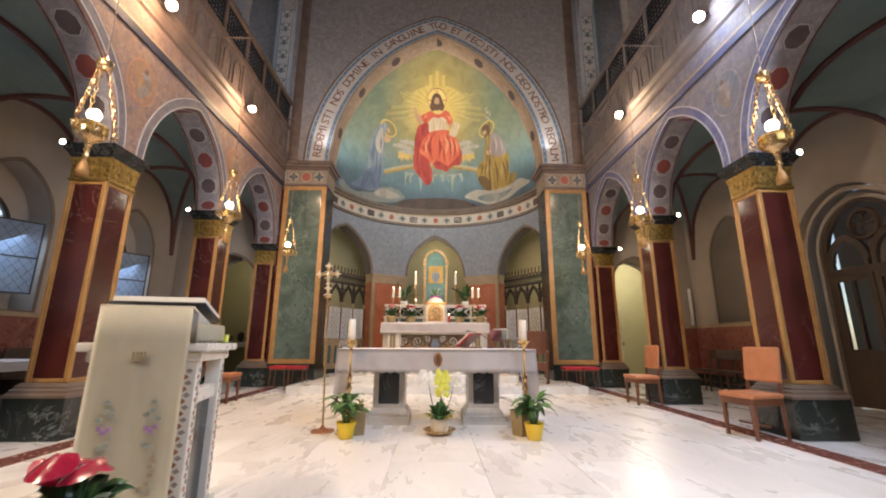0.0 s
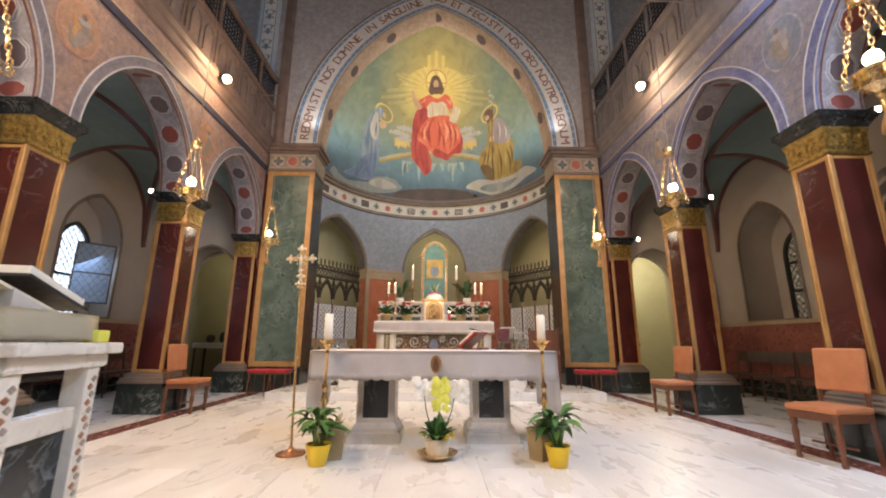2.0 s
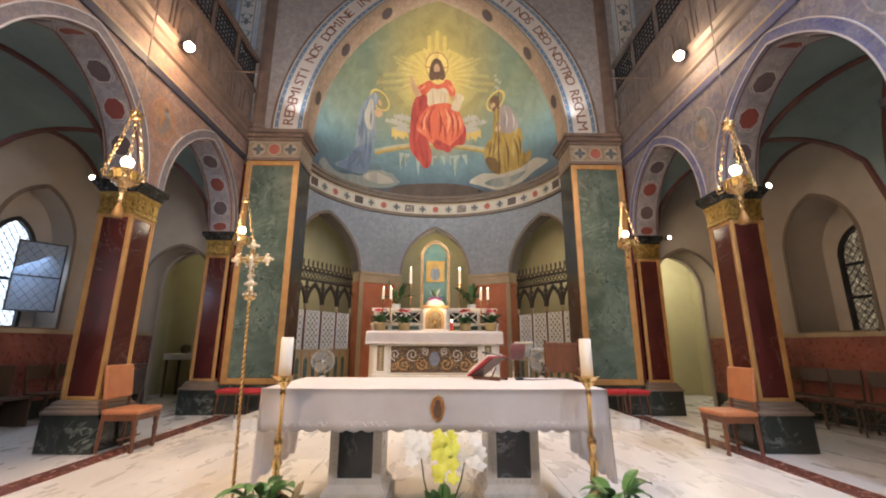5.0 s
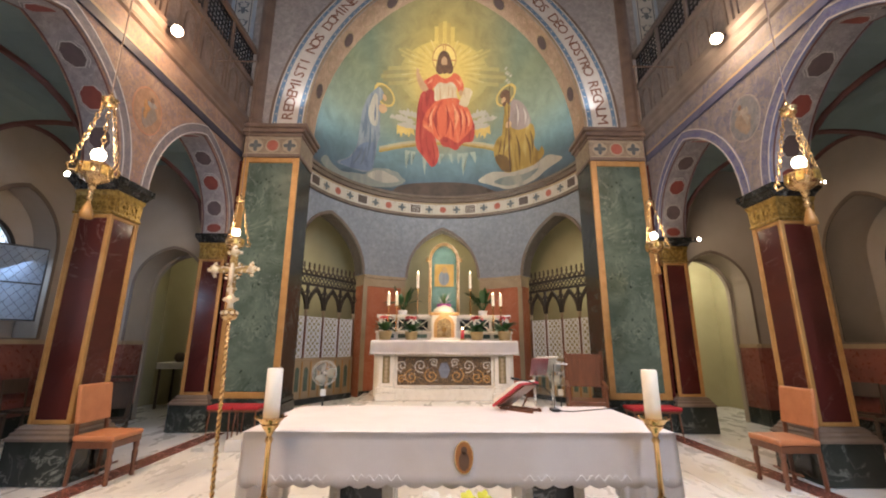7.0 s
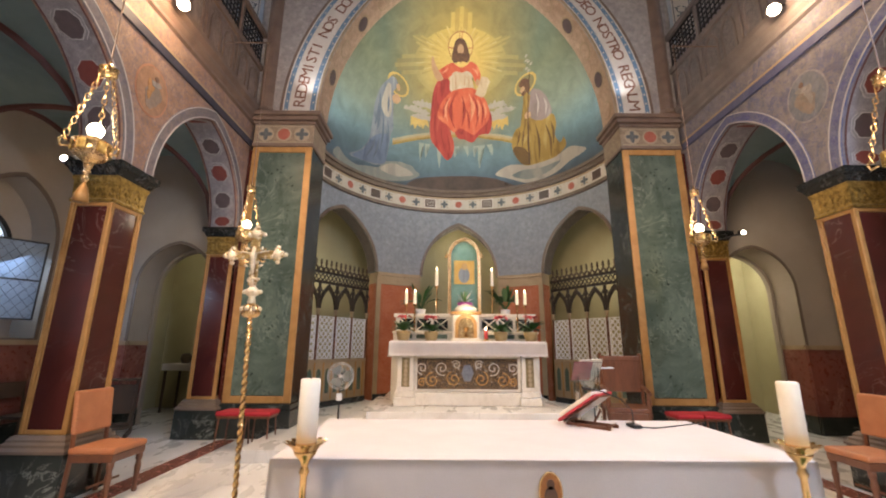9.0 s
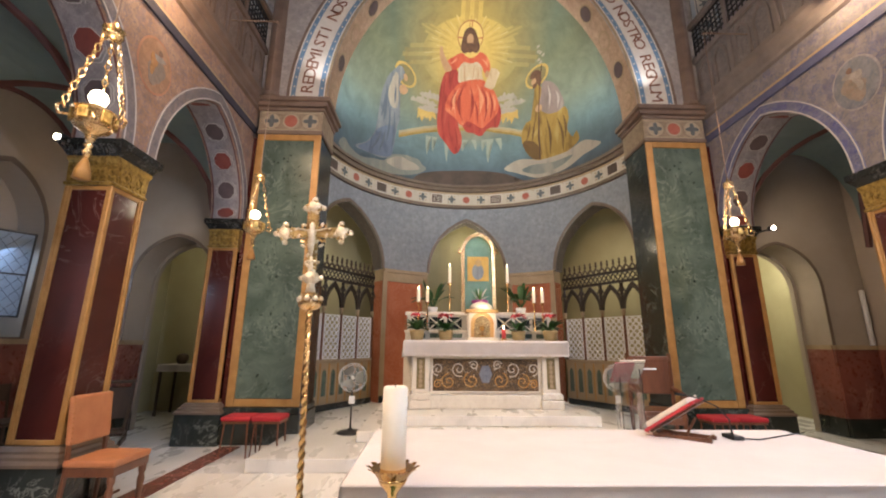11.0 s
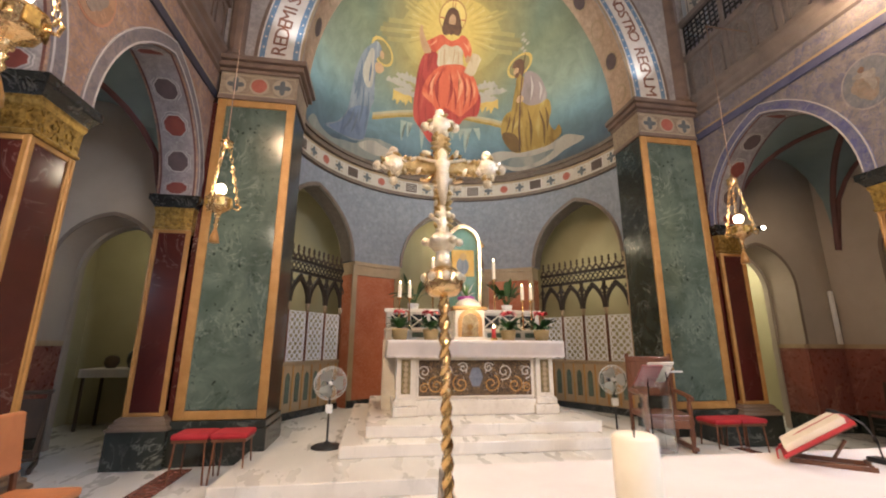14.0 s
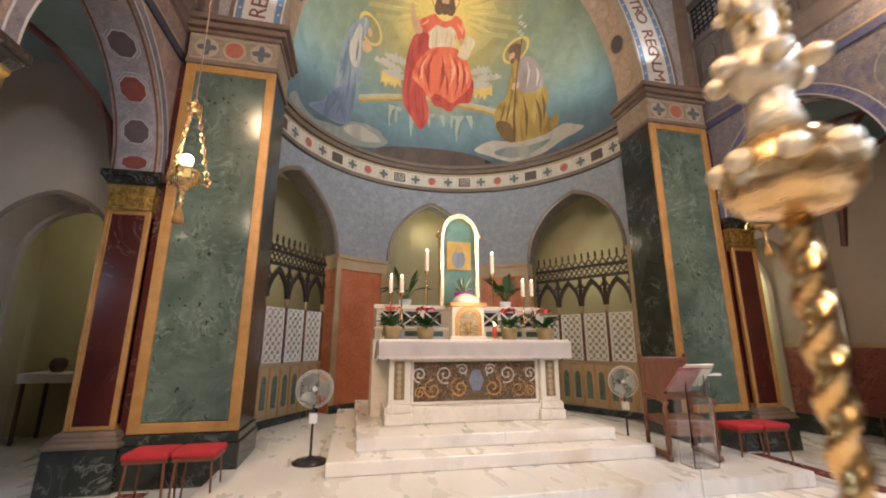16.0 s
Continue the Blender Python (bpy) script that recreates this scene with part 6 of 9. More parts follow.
painted("blue_robe", [(-1.95, 8.25), (-1.85, 8.36), (-1.76, 8.38), (-1.70, 8.31), (-1.74, 8.18), (-1.85, 8.06), (-1.82, 7.93), (-1.83, 7.76), (-1.85, 7.52), (-1.84, 7.27), (-1.92, 7.05), (-1.96, 6.76), (-2.01, 6.46), (-2.06, 6.26), (-2.28, 6.14), (-2.47, 6.13), (-2.65, 6.12), (-2.86, 6.12), (-2.62, 6.38), (-2.46, 6.68), (-2.39, 6.94), (-2.34, 7.27), (-2.27, 7.64), (-2.17, 7.92), (-2.07, 8.11)], P_BLUEROBE, 0.027)
painted("blue_skirt", [(-2.36, 6.83), (-2.13, 7.02), (-1.95, 7.02), (-1.99, 6.68), (-2.07, 6.28), (-2.41, 6.16), (-2.78, 6.14), (-2.55, 6.44)], P_BLUESKIRT, 0.031)
painted("robe_edge", [(-1.93, 8.21), (-1.86, 8.18), (-1.90, 8.0), (-1.87, 7.74), (-1.93, 7.5), (-2.06, 7.5), (-2.12, 7.72), (-2.04, 7.99)], P_CLOUDPALE, 0.034)
P_DEEPBLUE = surface("painted_deep_blue", (0.07, 0.095, 0.14), (0.12, 0.15, 0.19), 3, 0.7)
P_DEEPGOLD = surface("painted_umber", (0.10, 0.055, 0.018), (0.17, 0.10, 0.03), 3, 0.7)
for x0, z0, x1, z1, bow in ((-2.14, 7.92, -2.24, 7.09, 0.02), (-2.09, 7.52, -2.18, 6.59, 0.03), (-2.29, 6.87, -2.5, 6.28, 0.03), (-1.98, 7.4, -2.04, 6.52, 0.03), (-2.19, 7.69, -2.29, 7.18, 0.02), (-2.2, 6.9, -2.34, 6.3, 0.02), (-1.93, 7.98, -1.97, 7.6, 0.0)):
    fold(x0, z0, x1, z1, bow, 0.022, P_DEEPBLUE, 0.038)
painted("pale_oval", oval(-1.69, 8.22, 0.05, 0.07, 10), P_SKIN, 0.040)
painted("folded_sleeve", [(-1.84, 8.0), (-1.72, 8.07), (-1.63, 7.98), (-1.74, 7.86), (-1.84, 7.88)], P_SKIN, 0.040)
painted("gold_robe", [(1.73, 8.05), (1.84, 8.08), (1.93, 7.84), (1.90, 7.58), (2.13, 7.37), (2.41, 7.38), (2.51, 7.11), (2.50, 6.84), (2.61, 6.60), (2.67, 6.70), (2.72, 6.46), (2.55, 6.30), (2.32, 6.28), (2.04, 6.28), (1.84, 6.31), (1.65, 6.52), (1.53, 6.79), (1.49, 7.08), (1.58, 7.31), (1.74, 7.40), (1.81, 7.58), (1.75, 7.87)], P_GOLDROBE, 0.027)
painted("umber_shade", [(1.53, 6.79), (1.62, 6.88), (1.86, 6.74), (1.97, 6.35), (1.81, 6.33), (1.65, 6.52)], P_DEEPGOLD, 0.032)
painted("mauve_cape", [(1.90, 8.10), (2.04, 8.06), (2.20, 7.90), (2.35, 7.61), (2.40, 7.41), (2.29, 7.34), (2.11, 7.37), (1.96, 7.48), (1.87, 7.64), (1.90, 7.85)], P_MAUVECLOTH, 0.036)
for x0, z0, x1, z1, bow in ((2.06, 7.31, 2.18, 6.4, 0.05), (2.29, 7.21, 2.44, 6.39, 0.05), (2.4, 7.22, 2.48, 6.67, 0.03), (1.69, 7.3, 1.62, 6.85, 0.02), (1.92, 7.36, 1.98, 6.44, -0.04), (1.80, 7.3, 1.76, 6.8, 0.0)):
    fold(x0, z0, x1, z1, bow, 0.024, P_DEEPGOLD, 0.038)
for x0, z0, x1, z1, bow in ((2.02, 8.0, 2.10, 7.5, 0.04), (2.2, 7.82, 2.28, 7.44, 0.04)):
    fold(x0, z0, x1, z1, bow, 0.020, surface("painted_pale_mauve", (0.34, 0.28, 0.26), (0.42, 0.36, 0.33), 4, 0.7), 0.042)
painted("brown_hair", [(1.60, 8.28), (1.63, 8.38), (1.72, 8.40), (1.82, 8.33), (1.87, 8.17), (1.85, 8.05), (1.77, 8.14), (1.68, 8.24)], P_HAIR, 0.040)
painted("pale_oval", oval(1.70, 8.19, 0.055, 0.065, 10), P_SKIN, 0.044)
painted("brown_beard", oval(1.735, 8.10, 0.05, 0.05, 10), P_HAIR, 0.046)
painted("pale_sleeve", [(1.83, 7.66), (1.92, 7.64), (1.95, 7.54), (1.86, 7.50), (1.80, 7.56)], P_SKIN, 0.044)
painted("staff", [(1.82, 8.44), (1.84, 8.44), (1.97, 6.28), (1.94, 6.28)], P_BROWN, 0.048, "", True)
for x, z in ((1.80, 8.50), (1.75, 8.56), (1.83, 8.60), (1.72, 8.70), (1.77, 8.66), (1.70, 8.78)):
    painted("lily", oval(x, z, 0.032, 0.022, 8), P_CLOUDPALE, 0.048)

# ---- freestanding altar ----
def leaf_blade(bm, base, tip, width, droop, segs=5, mi=0):
    base, tip = Vector(base), Vector(tip)
    d = tip - base
    side = d.cross(Vector((0, 0, 1)))
    side = side.normalized() if side.length > 1e-4 else Vector((1, 0, 0))
    prev = None
    for i in range(segs + 1):
        f = i / segs
        p = base + d * f + Vector((0, 0, droop * 4 * f * (1 - f) - droop * 1.4 * f * f))
        w = width * math.sin(math.pi * min(1, 0.12 + 0.88 * f)) ** 0.8 if i < segs else 0.002
        row = (bm.verts.new(p - side * w), bm.verts.new(p - Vector((0, 0, w * 0.35))), bm.verts.new(p + side * w))
        if prev:
            for k in (0, 1):
                fc = bm.faces.new((prev[k], prev[k + 1], row[k + 1], row[k]))
                fc.material_index = mi
        prev = row


TX0, TX1, TY0, TY1, TZ = -1.20, 1.28, 5.26, 6.27, 0.945
alt = thing("altar_table", (0.04, 5.78, 0), 0, "grey marble altar table on two pedestal blocks with black panels", "altar")
part("tabletop", boxm(-1.22, 1.22, -0.49, 0.47, 0.84, 0.93, 0.012), M_TABLESTONE, alt)
for sx in (-1, 1):
    xc = sx * 0.625
    bm = square_loft(((0.275, 0.27, 0), (0.275, 0.27, 0.10), (0.25, 0.25, 0.115), (0.245, 0.245, 0.15), (0.215, 0.215, 0.19), (0.205, 0.205, 0.20)))
    bmesh.ops.translate(bm, verts=bm.verts, vec=(xc, 0.10, 0))
    blk = part("pedestal_base", bm, M_TABLESTONE, alt)
    bm = square_loft(((0.205, 0.205, 0.20), (0.205, 0.205, 0.84)))
    bmesh.ops.translate(bm, verts=bm.verts, vec=(xc, 0.10, 0))
    part("pedestal", bm, M_TABLESTONE, alt)
    part("black_panel", boxm(xc - 0.135, xc + 0.135, -0.112, -0.104, 0.25, 0.80, 0.004), M_BLACK, alt, "polished black marble panel")
    bm = bmesh.new()
    for k in range(12):
        for xx in (-0.165, 0.165):
            box(bm, xc + xx - 0.013, xc + xx + 0.013, -0.111, -0.1045, 0.25 + 0.046 * k, 0.25 + 0.046 * k + 0.03)
    for k in range(7):
        box(bm, xc - 0.15 + 0.046 * k, xc - 0.15 + 0.046 * k + 0.03, -0.111, -0.1045, 0.215, 0.238)
    part("mosaic_border", bm, M_FRIEZE, alt, "small pale mosaic border")

# draped cloth: flat top, lace-edged front, longer translucent sides
cl = thing("altar_cloth", (0, 0, 0), 0, "white linen altar cloth with a scalloped lace edge", "tablecloth")
bm = bmesh.new()
box(bm, TX0, TX1, TY0, TY1, 0.934, TZ + 0.012, 0.006)
part("top_cloth", bm, M_LINEN, cl)


def drape(p0, p1, top, drop, fold, n, outward, scallop=0.0, phase=0.0):
    bm = bmesh.new()
    p0, p1, o = Vector(p0), Vector(p1), Vector(outward)
    grid = []
    for i in range(n + 1):
        f = i / n
        row = []
        for j in range(7):
            g = j / 6
            w = fold * g * (math.sin(f * 31 + phase) + 0.5 * math.sin(f * 67 + 1.3 * phase))
            z = top - drop * g - (scallop * abs(math.sin(f * n * math.pi / 4)) if j == 6 else 0)
            row.append(bm.verts.new(p0 + (p1 - p0) * f + o * (0.006 + w + 0.012 * g) + Vector((0, 0, z))))
        grid.append(row)
    for i in range(n):
        for j in range(6):
            bm.faces.new((grid[i][j], grid[i + 1][j], grid[i + 1][j + 1], grid[i][j + 1]))
    ret = bmesh.ops.solidify(bm, geom=bm.faces[:], thickness=0.004)
    return bm


part("front_drop", drape((TX0, TY0, 0), (TX1, TY0, 0), TZ + 0.008, 0.27, 0.006, 96, (0, -1, 0), 0.018), M_LINEN, cl, "", True)
part("back_drop", drape((TX1, TY1, 0), (TX0, TY1, 0), TZ + 0.008, 0.27, 0.006, 96, (0, 1, 0), 0.018), M_LINEN, cl, "", True)
part("side_drop", drape((TX0, TY1, 0), (TX0, TY0, 0), TZ + 0.008, 0.62, 0.012, 40, (-1, 0, 0), 0.012, 1.0), M_LACE, cl, "thin lace side panel", True)
part("side_drop", drape((TX1, TY0, 0), (TX1, TY1, 0), TZ + 0.008, 0.62, 0.012, 40, (1, 0, 0), 0.012, 2.0), M_LACE, cl, "thin lace side panel", True)
for k in range(22):
    x = TX0 + 0.12 + (TX1 - TX0 - 0.24) * k / 21
    if abs(x - 0.04) > 0.3 and k % 4:
        bm = bmesh.new()
        tube(bm, [(x - 0.05 + 0.012 * i, TY0 - 0.0265, 0.722 + 0.016 * math.sin(i * 1.3 + k)) for i in range(9)], 0.003, 4)
        part("embroidered_sprig", bm, M_LACE, cl, "raised white embroidery")
ic = thing("oval_icon", (0.057, TY0 - 0.024, 0.828), 0, "small oval icon with a gold rim pinned to the altar cloth", "icon")
bm = bmesh.new()
disc(bm, (0, 0, 0), (1, 0, 0), (0, 0, 1), 0.048, 0.082, 0.008, 24)
part("plaque", bm, surface("amber_icon_ground", (0.20, 0.07, 0.02), (0.36, 0.15, 0.04), 12, 0.5), ic)
bm = bmesh.new()
disc(bm, (0, -0.008, -0.02), (1, 0, 0), (0, 0, 1), 0.03, 0.05, 0.003, 16)
disc(bm, (0, -0.008, 0.035), (1, 0, 0), (0, 0, 1), 0.018, 0.022, 0.003, 12)
part("dark_form", bm, P_BROWN, ic)
bm = bmesh.new()
tube(bm, [(0.05 * math.cos(a * math.pi / 12), -0.006, 0.084 * math.sin(a * math.pi / 12)) for a in range(25)], 0.004, 6)
part("rim", bm, M_GOLD, ic)

# ---- processional candlesticks ----
def candlestick(at):
    c = thing("floor_candlestick", at, 0, "tall polished brass candlestick holding a thick cream candle", "candlestick", "candlesticks before the altar")
    part("foot", lathe([(0.13, 0), (0.135, 0.015), (0.12, 0.03), (0.06, 0.06), (0.04, 0.10), (0.03, 0.14), (0.045, 0.17), (0.03, 0.2), (0.016, 0.22)], 24), M_BRASS, c, "", True)
    part("lower_stem", lathe([(0.016, 0.22), (0.028, 0.28), (0.016, 0.34), (0.03, 0.40), (0.02, 0.46), (0.034, 0.50), (0.02, 0.55), (0.026, 0.6), (0.03, 0.64), (0.015, 0.67)], 16), M_BRASS, c, "turned ornamented lower stem", True)
    part("stem", lathe([(0.015, 0.67), (0.014, 0.92), (0.022, 0.94), (0.014, 0.96), (0.02, 0.98), (0.045, 1.01), (0.05, 1.025)], 16), M_BRASS, c, "", True)
    bm = lathe([(0.05, 1.025), (0.07, 1.05), (0.072, 1.055), (0.045, 1.055)], 24)
    for k in range(12):
        a = 2 * math.pi * k / 12
        leaf_blade(bm, (0.06 * math.cos(a), 0.06 * math.sin(a), 1.04), (0.09 * math.cos(a), 0.09 * math.sin(a), 1.065), 0.014, 0.004, 3)
    part("drip_pan", bm, M_BRASS, c, "brass pan with a leaf rim")
    part("candle", lathe([(0.042, 1.05), (0.042, 1.305), (0.036, 1.312), (0.012, 1.302)], 20), M_WAX, c, "thick cream wax candle", True)
    part("wick", lathe([(0.002, 1.302), (0.002, 1.318)], 6), M_BLACKMETAL, c)
    return c


cs = candlestick((-1.0, 5.115, 0))
copy_thing(cs, pose(1.103, 5.13, 0, 0, 0, 40))

# ---- processional cross ----
pc = thing("processional_cross", (-1.312, 5.235, 0), 0, "silver-gilt processional cross on a twisted brass staff", "cross")
pc.matrix_basis = pose(-1.312, 5.235, -0.008, 0, -1.5, 0)
part("foot_disc", lathe([(0.135, 0), (0.14, 0.015), (0.13, 0.03), (0.05, 0.035), (0.025, 0.06), (0.018, 0.08)], 28), surface("copper_brown", (0.30, 0.14, 0.07), (0.45, 0.22, 0.12), 6, 0.3, 0.6), pc, "reddish wooden foot disc", True)
bm = bmesh.new()
n = 420
prev = None
for i in range(n + 1):
    z = 0.06 + 1.53 * i / n
    row = []
    for k in range(10):
        a = 2 * math.pi * k / 10 + z * 88
        r = 0.0108 * (1 + 0.26 * math.cos(2 * (2 * math.pi * k / 10)))
        row.append(bm.verts.new((r * math.cos(a), r * math.sin(a), z)))
    if prev:
        for k in range(10):
            bm.faces.new((prev[k], prev[(k + 1) % 10], row[(k + 1) % 10], row[k]))
    prev = row
part("staff", bm, M_BRASS, pc, "twisted brass staff", True)
part("knop", lathe([(0.012, 1.588), (0.03, 1.592), (0.042, 1.604), (0.0455, 1.62), (0.042, 1.638), (0.03, 1.652), (0.012, 1.66)], 20), M_GOLD, pc, "lobed gilt knop", True)
for k in range(8):
    a = 2 * math.pi * k / 8
    bm = bmesh.new()
    bmesh.ops.create_icosphere(bm, subdivisions=2, radius=0.011, matrix=Matrix.Translation((0.041 * math.cos(a), 0.041 * math.sin(a), 1.632)))
    part("knop_lobe", bm, M_SILVER, pc, "", True)
# lower nodes of the shaft with side buds
for z, r in ((1.715, 0.031), (1.778, 0.02)):
    bm = bmesh.new()
    bmesh.ops.create_icosphere(bm, subdivisions=3, radius=r, matrix=Matrix.Translation((0, 0, z)) @ Matrix.Diagonal((1, 0.8, 0.85, 1)))
    part("shaft_node", bm, M_SILVER, pc, "", True)
    for k in range(6):
        a = 2 * math.pi * k / 6
        bm = bmesh.new()
        bmesh.ops.create_icosphere(bm, subdivisions=2, radius=0.32 * r, matrix=Matrix.Translation((1.25 * r * math.cos(a), 1.0 * r * math.sin(a), z)))
        part("bud", bm, M_SILVER, pc, "", True)
part("collar", lathe([(0.012, 1.655), (0.02, 1.662), (0.016, 1.68), (0.014, 1.70), (0.016, 1.76), (0.014, 1.80)], 16), M_SILVER, pc, "", True)
bm = bmesh.new()
box(bm, -0.017, 0.017, -0.012, 0.012, 1.76, 2.02, 0.005)
M_OLDGILT = surface("antique_gilt", (0.24, 0.15, 0.06), (0.60, 0.45, 0.22), 60, 0.38, 1.0, 0.8, 160)
part("upright_bar", bm, M_OLDGILT, pc)
part("cross_bar", boxm(-0.125, 0.125, -0.0125, 0.0125, 1.882, 1.916, 0.005), M_OLDGILT, pc)
for cx, cz, dx, dz in ((-0.113, 1.899, -1, 0), (0.113, 1.899, 1, 0), (0, 2.006, 0, 1)):
    bm = bmesh.new()
    bmesh.ops.create_icosphere(bm, subdivisions=3, radius=0.027, matrix=Matrix.Translation((cx, -0.004, cz)) @ Matrix.Diagonal((1, 0.6, 1, 1)))
    part("end_medallion", bm, M_SILVER, pc, "rounded silver medallion", True)
    for ox, oz in ((dx, dz), (dz, dx), (-dz, -dx)):
        bm = bmesh.new()
        bmesh.ops.create_icosphere(bm, subdivisions=2, radius=0.0115, matrix=Matrix.Translation((cx + 0.037 * ox, 0, cz + 0.037 * oz)))
        part("bud", bm, M_SILVER, pc, "", True)
        bm = tubem([(cx + 0.02 * ox, 0, cz + 0.02 * oz), (cx + 0.036 * ox, 0, cz + 0.036 * oz)], 0.009, 8)
        part("bud_neck", bm, M_GOLD, pc)
    for k in range(4):
        ax_, az_ = cx - dx * (0.032 + 0.013 * k), cz - dz * (0.032 + 0.013 * k)
        for sd in (-1, 1):
            bm = bmesh.new()
            bmesh.ops.create_icosphere(bm, subdivisions=1, radius=0.009 - 0.0008 * k, matrix=Matrix.Translation((ax_ + sd * 0.015 * abs(dz), -0.004, az_ + sd * 0.015 * abs(dx))))
            part("leaf_bud", bm, M_GOLD, pc, "", True)
for q in ((-1, -1), (1, -1), (-1, 1), (1, 1)):
    bm = bmesh.new()
    tube(bm, [(0.012 * q[0], 0, 1.899 + 0.012 * q[1]), (0.035 * q[0], 0, 1.899 + 0.035 * q[1]), (0.05 * q[0], 0, 1.899 + 0.03 * q[1])], 0.006, 6)
    part("ray_ornament", bm, M_GOLD, pc)
bm = lathe([(0.006, 1.80), (0.011, 1.83), (0.016, 1.862), (0.014, 1.885), (0.019, 1.90), (0.009, 1.912), (0.012, 1.925), (0.004, 1.938)], 10, (0, -0.022, 0))
tube(bm, [(-0.056, -0.018, 1.914), (-0.03, -0.021, 1.907), (0, -0.022, 1.902), (0.03, -0.021, 1.907), (0.056, -0.018, 1.914)], 0.0036, 6)
part("pale_corpus_shape", bm, M_SILVER, pc, "", True)

# chased leaves along the bars, buds in the crook and round the medallions
rng_c = random.Random(31)


def chased_leaf(x, z, r, mt):
    bm = bmesh.new()
    bmesh.ops.create_icosphere(bm, subdivisions=1, radius=r, matrix=Matrix.Translation((x, -0.011, z)) @ Matrix.Rotation(rng_c.uniform(0, 3.1), 4, "Y") @ Matrix.Diagonal((1.5, 0.8, 0.75, 1)))
    part("chased_leaf", bm, mt, pc, "", True)


for k in range(9):
    for sd in (-1, 1):
        chased_leaf(sd * 0.014 + rng_c.uniform(-0.003, 0.003), 1.752 + 0.0135 * k, rng_c.uniform(0.006, 0.009), M_SILVER if (k + sd) % 3 == 0 else M_OLDGILT)
for k in range(5):
    for sd in (-1, 1):
        for up in (-1, 1):
            chased_leaf(sd * (0.044 + 0.011 * k), 1.899 + up * 0.014, rng_c.uniform(0.006, 0.009), M_SILVER if (k + up) % 3 == 0 else M_OLDGILT)
for k in range(3):
    for sd in (-1, 1):
        chased_leaf(sd * 0.015, 1.945 + 0.012 * k, rng_c.uniform(0.006, 0.009), M_OLDGILT)
for q in ((-1, -1), (1, -1), (-1, 1), (1, 1)):
    chased_leaf(0.036 * q[0], 1.899 + (0.032 if q[1] > 0 else 0.055) * q[1], 0.0085, M_SILVER)
for cx, cz in ((-0.113, 1.899), (0.113, 1.899), (0, 2.006)):
    for k in range(8):
        a = 2 * math.pi * (k + 0.5) / 8
        chased_leaf(cx + 0.026 * math.cos(a), cz + 0.026 * math.sin(a), 0.0075, M_OLDGILT if k % 2 else M_SILVER)

# ---- missal stand, microphone and cable ----
ms = thing("missal_stand", (0.54, 6.05, TZ + 0.012), -44, "wooden folding bookstand on the altar", "bookstand")
for sx in (-1, 1):
    part("foot_bar", boxm(-0.16, 0.17, sx * 0.09 - 0.01, sx * 0.09 + 0.01, 0.0, 0.02, 0.003), M_CHAIRWOOD, ms)
for x in (0.15, -0.14):
    part("cross_bar", tubem([(x, -0.1, 0.02), (x, 0.1, 0.02)], 0.008, 8), M_CHAIRWOOD, ms)
bm = bmesh.new()
tube(bm, [(0.02, 0.0, 0.02), (0.08, 0.0, 0.11)], 0.008, 8)
part("prop", bm, M_CHAIRWOOD, ms)
TILTB = Matrix.Translation((-0.16, 0, 0.02)) @ Matrix.Rotation(radians(-31), 4, "Y")
bm = boxm(0.0, 0.33, -0.15, 0.15, 0.0, 0.012, 0.003)
bmesh.ops.transform(bm, matrix=TILTB, verts=bm.verts)
part("board", bm, M_CHAIRWOOD, ms)
bk = thing("missal", (0.54, 6.05, TZ + 0.012), -44, "open missal with red cover and ribbon on the bookstand", "book")
for nm, mt, dims in (("cover", M_REDCLOTH, (-0.015, 0.325, -0.205, 0.205, 0.013, 0.030)), ("page_block", M_PAPER, (0.01, 0.30, -0.185, 0.185, 0.030, 0.050))):
    bm = boxm(*dims, 0.004)
    if nm == "page_block":
        for v in bm.verts:
            if v.co.z > 0.03:
                v.co.z += 0.012 * math.sin(abs(v.co.y) / 0.225 * math.pi)
    bmesh.ops.transform(bm, matrix=TILTB, verts=bm.verts)
    part(nm, bm, mt, bk)
bm = bmesh.new()
tube(bm, [TILTB @ Vector((0.3, 0.02, 0.054)), TILTB @ Vector((0.1, 0.0, 0.056)), TILTB @ Vector((-0.03, -0.02, 0.04)), TILTB @ Vector((-0.05, -0.03, 0.0))], 0.006, 4)
part("ribbon", bm, M_REDCLOTH, bk)
ms.scale = bk.scale = (0.88, 0.66, 1.0)
mic = thing("table_microphone", (0.80, 6.02, TZ + 0.012), 0, "black gooseneck microphone with its cable on the altar", "microphone")
part("base_block", boxm(-0.03, 0.03, -0.05, 0.05, 0, 0.022, 0.005), M_BLACKMETAL, mic)
part("gooseneck", tubem([(0, 0, 0.02), (0.0, 0.01, 0.1), (-0.07, 0.0, 0.17), (-0.2, -0.04, 0.22), (-0.28, -0.06, 0.235)], 0.004), M_BLACKMETAL, mic)
part("capsule", tubem([(-0.28, -0.06, 0.235), (-0.34, -0.075, 0.245)], 0.008), M_BLACKMETAL, mic)
part("cable", tubem([(0.02, 0, 0.004), (0.12, -0.04, 0.004), (0.25, 0.02, 0.004), (0.42, 0.1, 0.004), (0.54, 0.15, 0.004)], 0.004), M_BLACKMETAL, mic)

